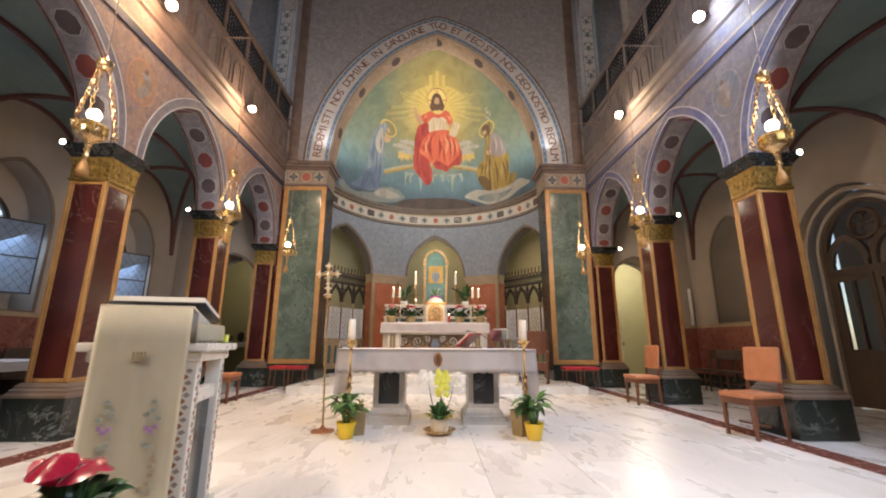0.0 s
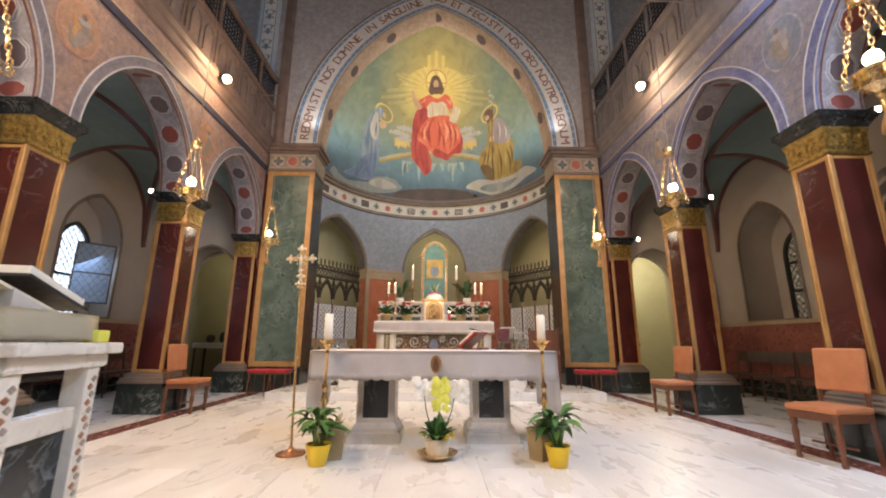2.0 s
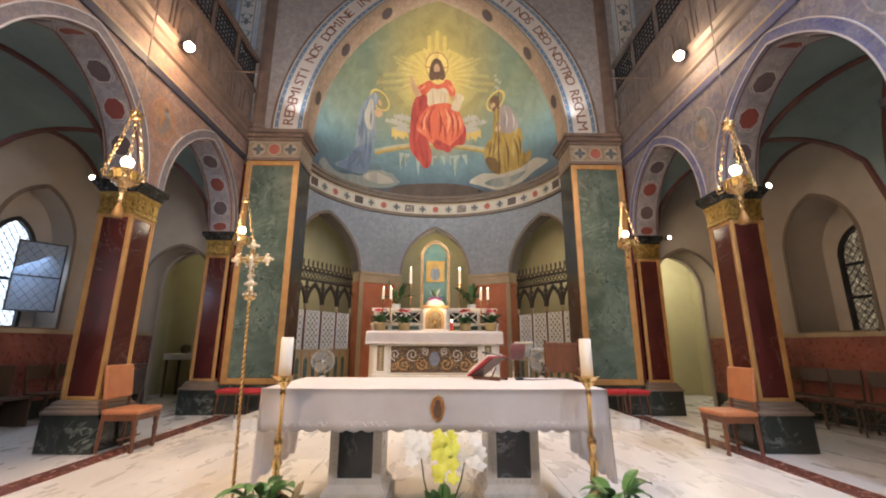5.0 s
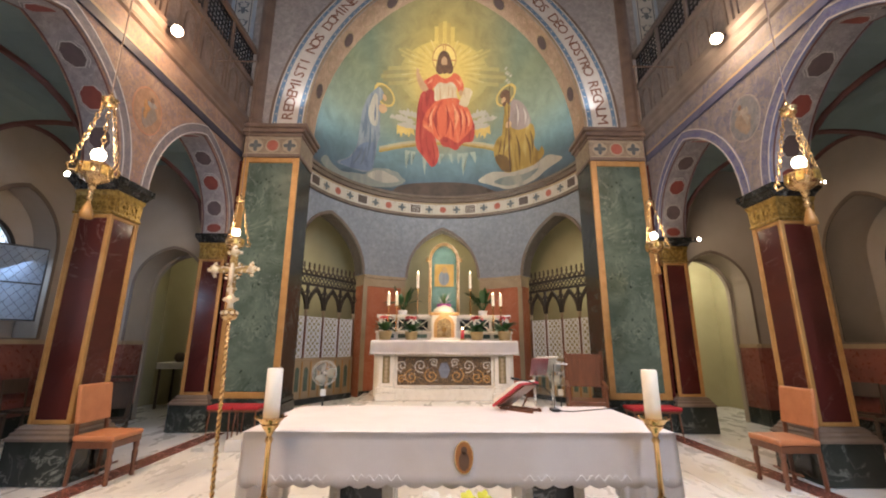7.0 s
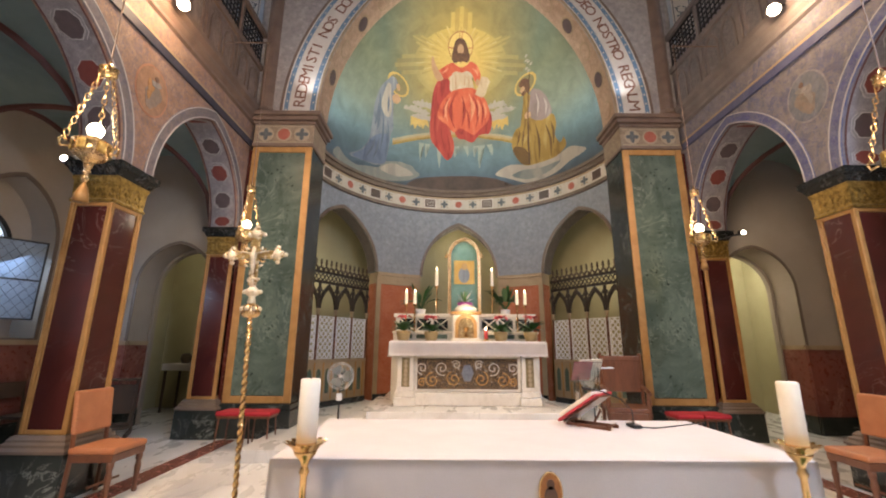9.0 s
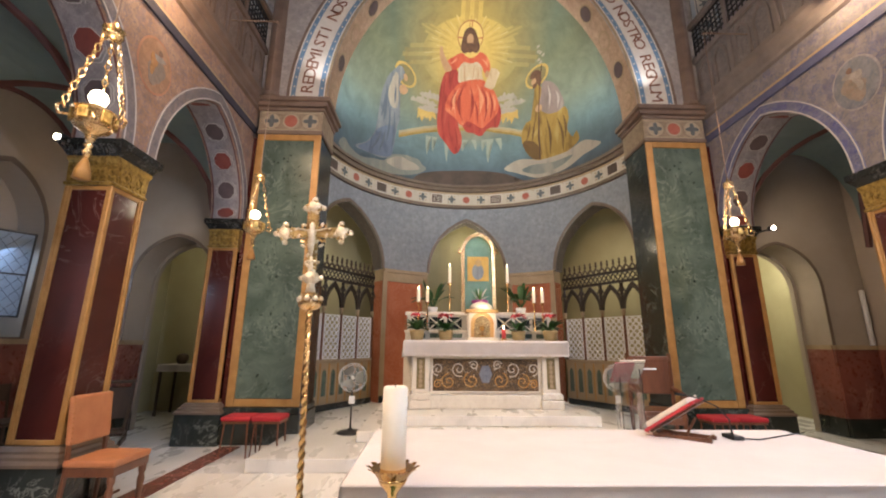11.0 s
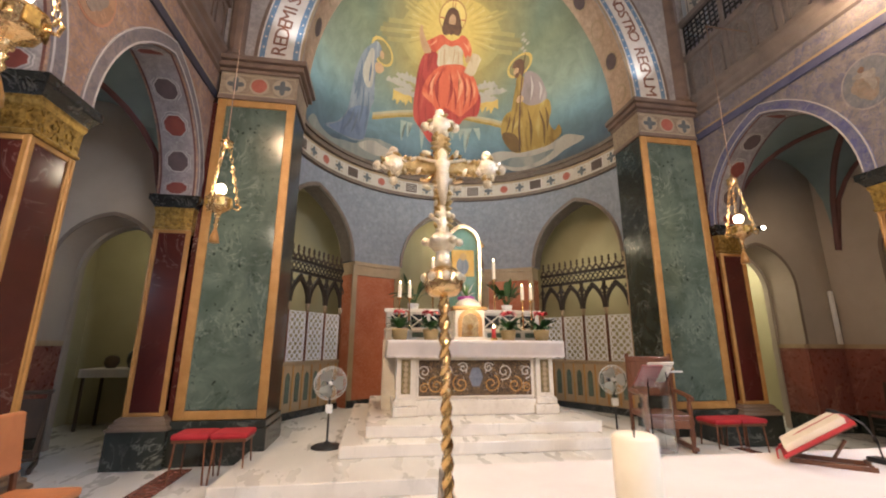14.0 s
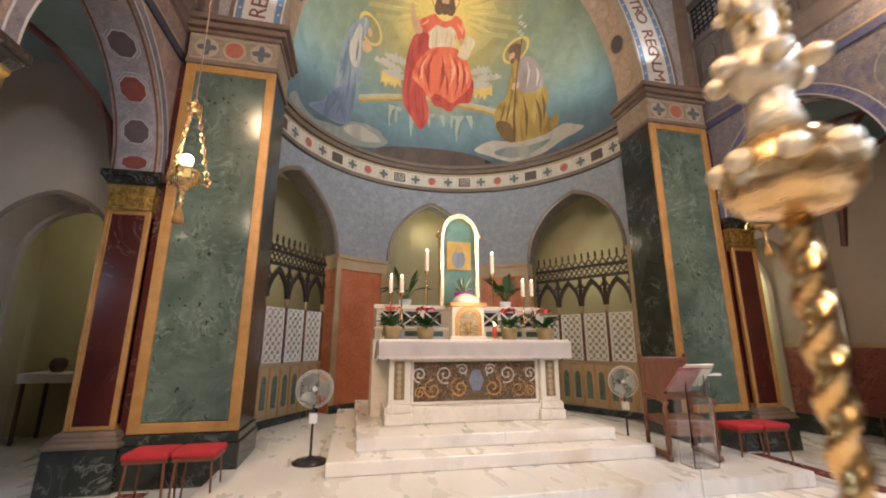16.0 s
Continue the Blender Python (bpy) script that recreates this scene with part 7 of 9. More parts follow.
# ---- flower pots before the altar ----
def green_pot(at, seed, rz):
    rnd = random.Random(seed)
    p = thing("potted_plant", at, rz, "leafy green houseplant in a bright yellow pot", "plant", "plants before the altar")
    part("pot", lathe([(0.075, 0), (0.09, 0.08), (0.108, 0.165), (0.112, 0.175), (0.10, 0.172), (0.095, 0.14)], 24), M_YELLOWPOT, p, "glossy yellow pot", True)
    part("soil", lathe([(0.094, 0.14), (0.094, 0.15)], 16), M_SOIL, p)
    for k in range(36):
        bm = bmesh.new()
        a, l, h = rnd.uniform(0, 2 * math.pi), rnd.uniform(0.13, 0.31), rnd.uniform(0.15, 0.40)
        base = (0.03 * math.cos(a), 0.03 * math.sin(a), 0.15)
        knee = (0.5 * l * math.cos(a) * 0.6, 0.5 * l * math.sin(a) * 0.6, 0.15 + h * 0.7)
        tube(bm, [base, knee], 0.004, 5)
        leaf_blade(bm, knee, (l * math.cos(a), l * math.sin(a), 0.15 + h * rnd.uniform(0.55, 1.0)), rnd.uniform(0.032, 0.052), rnd.uniform(0.01, 0.045), 6)
        part("leaf", bm, M_LEAF if k % 3 else M_DARKLEAF, p)
    return p


green_pot((-0.965, 4.88, 0), 3, 0)
green_pot((1.12, 4.82, 0), 8, 70)
for x, y, sd in ((-0.88, 5.08, 1), (1.02, 5.04, 2)):
    w = thing("wrapped_plant", (x, y, 0), 20 * sd, "plant wrapped in brown paper with a bronze bow", "plant", "wrapped plants")
    part("wrap", square_loft(((0.07, 0.07, 0), (0.078, 0.078, 0.1), (0.085, 0.085, 0.27), (0.08, 0.08, 0.27), (0.06, 0.06, 0.2))), M_KRAFT, w)
    rnd = random.Random(sd)
    for k in range(8):
        bm = bmesh.new()
        a = rnd.uniform(0, 6.28)
        leaf_blade(bm, (0, 0, 0.24), (0.12 * math.cos(a), 0.12 * math.sin(a), rnd.uniform(0.32, 0.42)), 0.03, 0.02, 4)
        part("leaf", bm, M_COPPER if k % 2 else M_KRAFT, w)

oc = thing("orchid_arrangement", (0.075, 5.08, 0), 0, "white and yellow orchids in a cream pot on a gold saucer", "plant")
part("saucer", lathe([(0.11, 0), (0.14, 0.02), (0.18, 0.05), (0.19, 0.06), (0.165, 0.045), (0.09, 0.02)], 24), M_GOLD, oc, "gilt saucer", True)
part("pot", lathe([(0.085, 0.02), (0.105, 0.06), (0.112, 0.17), (0.105, 0.18), (0.095, 0.15)], 24), M_CREAMPOT, oc, "", True)
rnd = random.Random(5)
for k in range(30):
    a, l = rnd.uniform(0, 6.28), rnd.uniform(0.08, 0.21)
    bm = bmesh.new()
    leaf_blade(bm, (0.04 * math.cos(a), 0.04 * math.sin(a), 0.16), (l * math.cos(a), l * math.sin(a), rnd.uniform(0.24, 0.42)), rnd.uniform(0.025, 0.04), 0.03, 5)
    part("leaf", bm, M_LEAF if k % 2 else M_DARKLEAF, oc)
for k in range(9):
    a = rnd.uniform(0, 6.28)
    bm = bmesh.new()
    for q in range(5):
        b2 = 2 * math.pi * q / 5
        leaf_blade(bm, (0.13 * math.cos(a), 0.13 * math.sin(a), 0.2), (0.13 * math.cos(a) + 0.035 * math.cos(b2), 0.13 * math.sin(a) + 0.035 * math.sin(b2) - 0.01, 0.21 + 0.02 * math.sin(b2)), 0.012, 0.004, 2)
    part("yellow_bloom", bm, M_PETALGOLD, oc)


def orchid_spray(x, y, z, mt, nm, count, spread, sd):
    rnd = random.Random(sd)
    bm = bmesh.new()
    tube(bm, [(x * 0.2, y * 0.2, 0.16), (x * 0.7, y * 0.6, 0.42), (x * 0.95, y, z + 0.06)], 0.005, 6)
    part("stem", bm, M_DARKLEAF, oc)
    for k in range(count):
        bm = bmesh.new()
        c = Vector((x + rnd.uniform(-spread, spread), y + rnd.uniform(-0.04, 0.03), z + rnd.uniform(-spread * 1.3, spread * 1.1)))
        for q in range(5):
            b2 = 2 * math.pi * q / 5 + rnd.uniform(-0.3, 0.3)
            r = 0.038
            mid = c + Vector((r * 0.55 * math.cos(b2), -0.01, r * 0.55 * math.sin(b2)))
            disc(bm, mid, (math.cos(b2), 0.2, math.sin(b2)), (-math.sin(b2), 0.1, math.cos(b2)), r * 0.62, r * 0.46, 0.002, 7)
        part(nm, bm, mt, oc)


orchid_spray(-0.15, -0.06, 0.62, M_PETALWHITE, "white_bloom", 13, 0.065, 1)
orchid_spray(0.19, -0.06, 0.60, M_PETALWHITE, "white_bloom", 15, 0.075, 2)
orchid_spray(0.02, -0.06, 0.62, M_PETALYELLOW, "pale_yellow_bloom", 18, 0.07, 3)
orchid_spray(0.03, -0.06, 0.52, M_PETALYELLOW, "pale_yellow_bloom", 12, 0.06, 4)

# ---- high altar ----
HX = 0.035
M_OLIVEINLAY = fresco("olive_inlay_panel", (0.10, 0.085, 0.04), (0.19, 0.15, 0.07), (0.34, 0.24, 0.09), 9.0, 0.7)
ha = thing("high_altar", (HX, 10.55, 0.44), 0, "white marble high altar with an inlaid scrollwork front", "altar")
part("plinth", boxm(-1.28, 1.28, 0.12, 0.75, 0.001, 0.22, 0.015), M_ALTARSTONE, ha)
part("altar_body", boxm(-1.20, 1.20, 0.20, 0.75, 0.22, 0.86, 0.005), M_ALTARSTONE, ha)
for sx in (-1, 1):
    part("pilaster_base", boxm(sx * 1.085 - 0.19, sx * 1.085 + 0.19, 0.06, 0.4, 0.001, 0.14, 0.015), M_ALTARSTONE, ha)
    part("pilaster_foot", boxm(sx * 1.085 - 0.165, sx * 1.085 + 0.165, 0.09, 0.4, 0.14, 0.25, 0.02), M_ALTARSTONE, ha)
    part("pilaster", boxm(sx * 1.085 - 0.14, sx * 1.085 + 0.14, 0.12, 0.4, 0.25, 0.86, 0.006), M_ALTARSTONE, ha)
    pp = part("pilaster_panel", boxm(sx * 1.085 - 0.07, sx * 1.085 + 0.07, 0.114, 0.121, 0.31, 0.80), M_OLIVEINLAY, ha, "olive and gold inlaid panel")
    bm = bmesh.new()
    for k in range(6):
        disc(bm, (sx * 1.085, 0.113, 0.36 + 0.075 * k), (1, 0, 0), (0, 0, 1), 0.035, 0.04, 0.003, 6)
    part("panel_ornament", bm, M_OCHRE, pp)
fr_ = part("inlay_ground", boxm(-0.885, 0.885, 0.188, 0.199, 0.27, 0.79), fresco("dark_inlay_ground", (0.016, 0.012, 0.011), (0.05, 0.03, 0.02), (0.42, 0.27, 0.12), 6.0, 0.8), ha, "black ground of the inlaid front")
for nm, dims in (("inlay_frame", (-0.92, 0.92, 0.18, 0.198, 0.79, 0.82)), ("inlay_frame", (-0.92, 0.92, 0.18, 0.198, 0.24, 0.27)), ("inlay_frame", (-0.92, -0.885, 0.18, 0.198, 0.27, 0.79)), ("inlay_frame", (0.885, 0.92, 0.18, 0.198, 0.27, 0.79))):
    part(nm, boxm(*dims, 0.004), M_ALTARSTONE, ha)


def scroll(x, z, r, turns, sgn, start):
    pts = []
    for i in range(22):
        f = i / 21
        a = start + sgn * turns * 2 * math.pi * f
        rr = r * (1 - 0.85 * f)
        pts.append((x + rr * math.cos(a), 0.186, z + rr * math.sin(a)))
    return pts


M_INLAYWHITE = surface("white_inlay", (0.55, 0.50, 0.44), (0.68, 0.63, 0.56), 9, 0.3)
M_INLAYRUST = surface("rust_inlay", (0.22, 0.07, 0.03), (0.34, 0.13, 0.06), 9, 0.3)
M_INLAYGOLD = surface("yellow_inlay", (0.42, 0.20, 0.05), (0.58, 0.33, 0.10), 9, 0.3)
for sx in (-1, 1):
    for i, (x, z, r, sg, st) in enumerate(((0.24, 0.44, 0.135, -1, 1.2), (0.45, 0.62, 0.125, 1, -2.0), (0.62, 0.42, 0.130, -1, 1.6), (0.80, 0.62, 0.105, 1, -1.6), (0.80, 0.38, 0.075, -1, 2.4), (0.20, 0.68, 0.080, 1, 0.4))):
        bm = bmesh.new()
        tube(bm, [(sx * p[0], p[1], p[2]) for p in scroll(x, z, r, 1.5, sg, st)], 0.009, 5)
        part("scroll_inlay", bm, M_INLAYGOLD if i % 2 == 0 else M_INLAYWHITE, fr_)
        for q in range(9):   # leaves curling off the stem
            f = q / 11
            a = st + sg * 1.5 * 2 * math.pi * f
            rr = r * (1 - 0.85 * f)
            bx, bz = x + rr * math.cos(a), z + rr * math.sin(a)
            ln = 0.035 + 0.5 * rr * 0.6
            aa = a + sg * 0.9
            tx, tz = max(0.06, min(0.87, bx + ln * math.cos(aa))), max(0.285, min(0.775, bz + ln * math.sin(aa)))
            bm = bmesh.new()
            leaf_blade(bm, (sx * bx, 0.184, bz), (sx * tx, 0.183, tz), 0.017, 0.0, 3)
            part("leaf_inlay", bm, (M_INLAYWHITE, M_INLAYGOLD, M_INLAYWHITE, M_INLAYRUST)[q % 4], fr_)
rng_i = random.Random(31)
for k in range(34):
    x, z = 0.12 + 0.74 * ((k * 0.618) % 1.0), 0.31 + 0.44 * ((k * 0.367 + 0.1) % 1.0)
    a = rng_i.uniform(0, 6.28)
    ln = rng_i.uniform(0.05, 0.085)
    for sx in (-1, 1):
        bm = bmesh.new()
        leaf_blade(bm, (sx * x, 0.183, z), (sx * max(0.05, min(0.87, x + ln * math.cos(a))), 0.183, max(0.29, min(0.77, z + ln * math.sin(a)))), 0.014, 0.0, 3)
        part("leaf_inlay", bm, (M_INLAYWHITE, M_INLAYGOLD, M_INLAYRUST)[k % 3], fr_)
bm = bmesh.new()
disc(bm, (0, 0.187, 0.54), (1, 0, 0), (0, 0, 1), 0.11, 0.16, 0.004, 6)
part("shield_inlay", bm, surface("blue_grey_inlay", (0.12, 0.14, 0.19), (0.2, 0.22, 0.27), 9, 0.3), fr_)
part("mensa", boxm(-1.34, 1.34, 0.03, 0.78, 0.86, 0.98, 0.012), M_ALTARSTONE, ha)
hc = thing("high_altar_cloth", (HX, 10.55, 0.44), 0, "white linen cloth hanging over the high altar front", "tablecloth")
part("top_cloth", boxm(-1.37, 1.37, 0.0, 0.8, 0.981, 1.09, 0.02), M_LINEN, hc)
part("front_drop", drape((-1.375, -0.002, 0), (1.375, -0.002, 0), 1.075, 0.23, 0.008, 96, (0, -1, 0), 0.016), M_LINEN, hc, "", True)
for sx in (-1, 1):
    part("side_drop", drape((sx * 1.375, 0.0, 0), (sx * 1.375, 0.8, 0), 1.075, 0.25, 0.006, 32, (sx, 0, 0), 0.016), M_LINEN, hc, "", True)

gr = thing("altar_gradine", (HX, 11.35, 0.44), 0, "two-tiered marble gradine behind the altar with pierced panels", "altar shelf")
part("gradine_base", boxm(-1.42, 1.42, 0.0, 0.75, 0.001, 1.10), M_ALTARSTONE, gr)
part("lower_tier", boxm(-1.40, 1.40, -0.02, 0.75, 1.10, 1.26, 0.008), M_TABLESTONE, gr)
part("upper_tier", boxm(-1.38, 1.38, 0.18, 0.75, 1.26, 1.60, 0.008), M_TABLESTONE, gr)
for z0, z1, y in ((1.56, 1.63, 0.15), (1.24, 1.28, -0.05)):
    part("shelf_edge", boxm(-1.42, 1.42, y, y + 0.06, z0, z1, 0.01), M_ALTARSTONE, gr)
for sx in (-1, 1):
    for k in range(3):
        xc = sx * (0.48 + 0.34 * k)
        # black panels put the shade behind the open carving into a surface
        part("tier_panel", boxm(xc - 0.14, xc + 0.14, 0.172, 0.181, 1.31, 1.53), M_BLACK, gr, "black panel for the dark behind the open carving")
        bm = bmesh.new()
        tube(bm, [(xc - 0.14, 0.17, 1.31), (xc + 0.14, 0.17, 1.53)], 0.012, 5)
        tube(bm, [(xc - 0.14, 0.17, 1.53), (xc + 0.14, 0.17, 1.31)], 0.012, 5)
        part("tier_cross", bm, M_ALTARSTONE, gr)
        part("lower_inset", boxm(xc - 0.13, xc + 0.13, -0.026, -0.019, 1.14, 1.22), M_GREEN, gr, "green stone inset")

tb = thing("tabernacle", (HX, 11.12, 1.53), 0, "gilded tabernacle with an arched door and marble surround", "tabernacle")
part("tabernacle_body", boxm(-0.23, 0.23, 0.0, 0.24, 0, 0.50, 0.012), M_ALTARSTONE, tb)
part("tabernacle_base", boxm(-0.26, 0.26, -0.03, 0.26, 0, 0.05, 0.01), M_ALTARSTONE, tb)
bm = bmesh.new()
Mt = lambda u, d, z: Vector((u, d, z))
ring(bm, arch(0.13, 0.15, 8, 0, 0.30), arch(0.19, 0.22, 8, 0, 0.30), -0.02, 0.0, Mt)
for sx in (-1, 1):
    box(bm, sx * 0.16 - 0.03, sx * 0.16 + 0.03, -0.02, 0, 0.06, 0.30)
part("arch_surround", bm, M_GILT, tb)
bm = bmesh.new()
ring(bm, [(p, 0.06) for p, q in arch(0.13, 0.15, 8, 0, 0.30)], arch(0.13, 0.15, 8, 0, 0.30), -0.01, 0.0, Mt)
dr = part("door", bm, M_GOLD, tb, "embossed gold door")
part("chalice_relief", lathe([(0.04, 0.09), (0.01, 0.12), (0.01, 0.17), (0.035, 0.2), (0.045, 0.25), (0.03, 0.26)], 12, (0, -0.018, 0)), M_BRASS, dr)
bm = bmesh.new()
for a, b_, z0, z1 in ((0.27, 0.14, 0.50, 0.56),):
    box(bm, -a, a, -0.04, 0.26, z0, z1, 0.01)
part("cornice", bm, M_GILT, tb)
part("dome_cap", lathe([(0.20, 0.56), (0.19, 0.62), (0.13, 0.68), (0.05, 0.71), (0.012, 0.72)], 24, (0, 0.12, 0)), M_ALTARSTONE, tb, "", True)
part("strip_lamp", boxm(-0.09, 0.09, -0.05, -0.02, 0.575, 0.60, 0.006), plain("lit_strip", (1, 0.95, 0.8), 0.4, 0, 25, None, (1.0, 0.85, 0.6)), tb, "small lit lamp")

tb.scale = (1.1, 1.05, 1.0)
ik = thing("icon_shrine", (HX, 11.66, 2.04), 0, "arched gilt shrine holding a small gold-ground icon", "shrine")
bm = bmesh.new()
ring(bm, [(-0.27, 0.0)] + arch(0.27, 0.32, 10, 0, 1.25) + [(0.27, 0.0)], [(-0.34, 0.0)] + arch(0.34, 0.40, 10, 0, 1.25) + [(0.34, 0.0)], -0.05, 0.12, Mt)
part("shrine_frame", bm, M_GOLD, ik, "gilt arched frame")
bm = bmesh.new()
cur = arch(0.27, 0.32, 10, 0, 1.25)
ring(bm, [(p, 0.0) for p, q in cur], cur, 0.06, 0.1, Mt)
part("shrine_back", bm, surface("blue_green_cloth", (0.10, 0.22, 0.20), (0.18, 0.33, 0.30), 4, 0.7), ik, "blue-green backing")
part("icon_panel", boxm(-0.21, 0.22, 0.035, 0.058, 0.66, 1.16, 0.004), P_GOLD, ik, "gold-ground icon panel")
bm = bmesh.new()
disc(bm, (0.0, 0.035, 0.85), (1, 0, 0), (0, 0, 1), 0.12, 0.17, 0.004, 12)
part("blue_form", bm, P_BLUEGREY, ik)
bm = bmesh.new()
disc(bm, (0.01, 0.032, 1.03), (1, 0, 0), (0, 0, 1), 0.065, 0.075, 0.004, 12)
part("ochre_form", bm, P_RAINBOW, ik)
for sx in (-1, 1):
    part("finial", lathe([(0.03, 1.21), (0.045, 1.25), (0.02, 1.29), (0.006, 1.34)], 10, (sx * 0.37, 0, 0)), M_GOLD, ik, "", True)


def altar_candle(at, base_h, h, label):
    c = thing("altar_candlestick", at, 0, label, "candlestick", "altar candlesticks")
    part("candlestick_foot", lathe([(0.06, 0), (0.06, 0.015), (0.02, 0.04), (0.012, 0.06), (0.02, base_h * 0.5), (0.01, base_h * 0.6), (0.012, base_h * 0.9), (0.045, base_h - 0.01), (0.047, base_h)], 14), M_BRASS, c, "", True)
    part("candle", lathe([(0.031, base_h), (0.031, base_h + h), (0.01, base_h + h + 0.004)], 14), M_WAX, c, "white wax candle")
    part("flame", lathe([(0.002, base_h + h + 0.006), (0.009, base_h + h + 0.02), (0.006, base_h + h + 0.04), (0.001, base_h + h + 0.055)], 8), M_FLAME, c, "small flame")
    return c


for x in (-1.17, -1.0, 1.04, 1.2):
    altar_candle((HX + x, 11.42, 1.701), 0.55, 0.24, "short white candle in a brass holder on the gradine")
for x in (-0.57, 0.57):
    altar_candle((HX + x, 11.6, 2.041), 0.6, 0.33, "tall lit candle on a slender brass stand")
rc = thing("red_votive_candle", (HX + 0.36, 10.95, 1.53), 0, "red glass votive candle on a gold foot", "candle")
part("glass_tube", lathe([(0.035, 0.04), (0.037, 0.2), (0.03, 0.2)], 14), M_REDCLOTH, rc, "", True)
part("foot", lathe([(0.06, 0), (0.06, 0.02), (0.04, 0.04)], 14), M_GOLD, rc)
part("flame", lathe([(0.003, 0.205), (0.012, 0.225), (0.002, 0.26)], 8), M_FLAME, rc)


def poinsettia(at, sd, scale=1.0):
    rnd = random.Random(sd)
    p = thing("poinsettia", at, rnd.uniform(0, 90), "red poinsettia in a tan pot on the altar", "plant", "poinsettias on the altar")
    part("pot", lathe([(0.07, 0), (0.09, 0.12), (0.095, 0.15), (0.08, 0.14)], 16), M_KRAFT, p, "", True)
    for nm, mt, n, z0, z1, l0, l1, w in (("leaf", M_DARKLEAF, 26, 0.16, 0.36, 0.12, 0.22, 0.035), ("red_bract", M_PETALRED, 15, 0.36, 0.42, 0.06, 0.13, 0.025)):
        for k in range(n):
            a, l = rnd.uniform(0, 6.28), rnd.uniform(l0, l1)
            bm = bmesh.new()
            leaf_blade(bm, (0.02 * math.cos(a), 0.02 * math.sin(a), z0), (l * math.cos(a), l * math.sin(a), rnd.uniform(z0, z1)), w, 0.03, 4)
            part(nm, bm, mt, p)
    p.scale = (1.45, 1.45, 1.2)
    return p


for i, x in enumerate((-1.17, -0.66, 0.66, 1.2)):
    poinsettia((HX + x, 11.0 if abs(x) > 1 else 11.12, 1.53), 10 + i)
for i, x in enumerate((-0.9, 0.86)):
    rnd = random.Random(40 + i)
    p = thing("palm_plant", (HX + x, 11.78, 2.041), 0, "broad-leaved green plant in a white pot", "plant", "plants on the gradine")
    part("pot", lathe([(0.07, 0), (0.09, 0.14), (0.08, 0.13)], 16), M_WHITEPLASTIC, p, "", True)
    p.scale = (1.15, 1.0, 1.0)
    for k in range(20):
        a, l = rnd.uniform(0, 6.28), rnd.uniform(0.2, 0.42)
        bm = bmesh.new()
        knee = (0.35 * l * math.cos(a), 0.35 * l * math.sin(a), 0.3)
        tube(bm, [(0, 0, 0.12), knee], 0.005, 5)
        leaf_blade(bm, knee, (l * math.cos(a), l * math.sin(a) * 0.6, rnd.uniform(0.25, 0.75)), 0.055, 0.03, 5)
        part("leaf", bm, M_DARKLEAF, p)
tp = thing("flower_bowl", (HX, 11.42, 2.041), 0, "small white flowers in a magenta bowl above the tabernacle", "flowers")
part("bowl", lathe([(0.06, 0.0), (0.08, 0.1), (0.16, 0.22), (0.15, 0.24), (0.05, 0.2)], 16), surface("magenta_foil", (0.30, 0.03, 0.22), (0.45, 0.08, 0.35), 9, 0.35), tp, "", True)
rnd = random.Random(77)
for k in range(26):
    bm = bmesh.new()
    a, l = rnd.uniform(0, 6.28), rnd.uniform(0.05, 0.2)
    leaf_blade(bm, (0, 0, 0.22), (l * math.cos(a), l * math.sin(a) * 0.6, rnd.uniform(0.32, 0.52)), 0.02, 0.01, 3)
    part("leaf", bm, M_LEAF if k % 2 else M_PETALWHITE, tp)

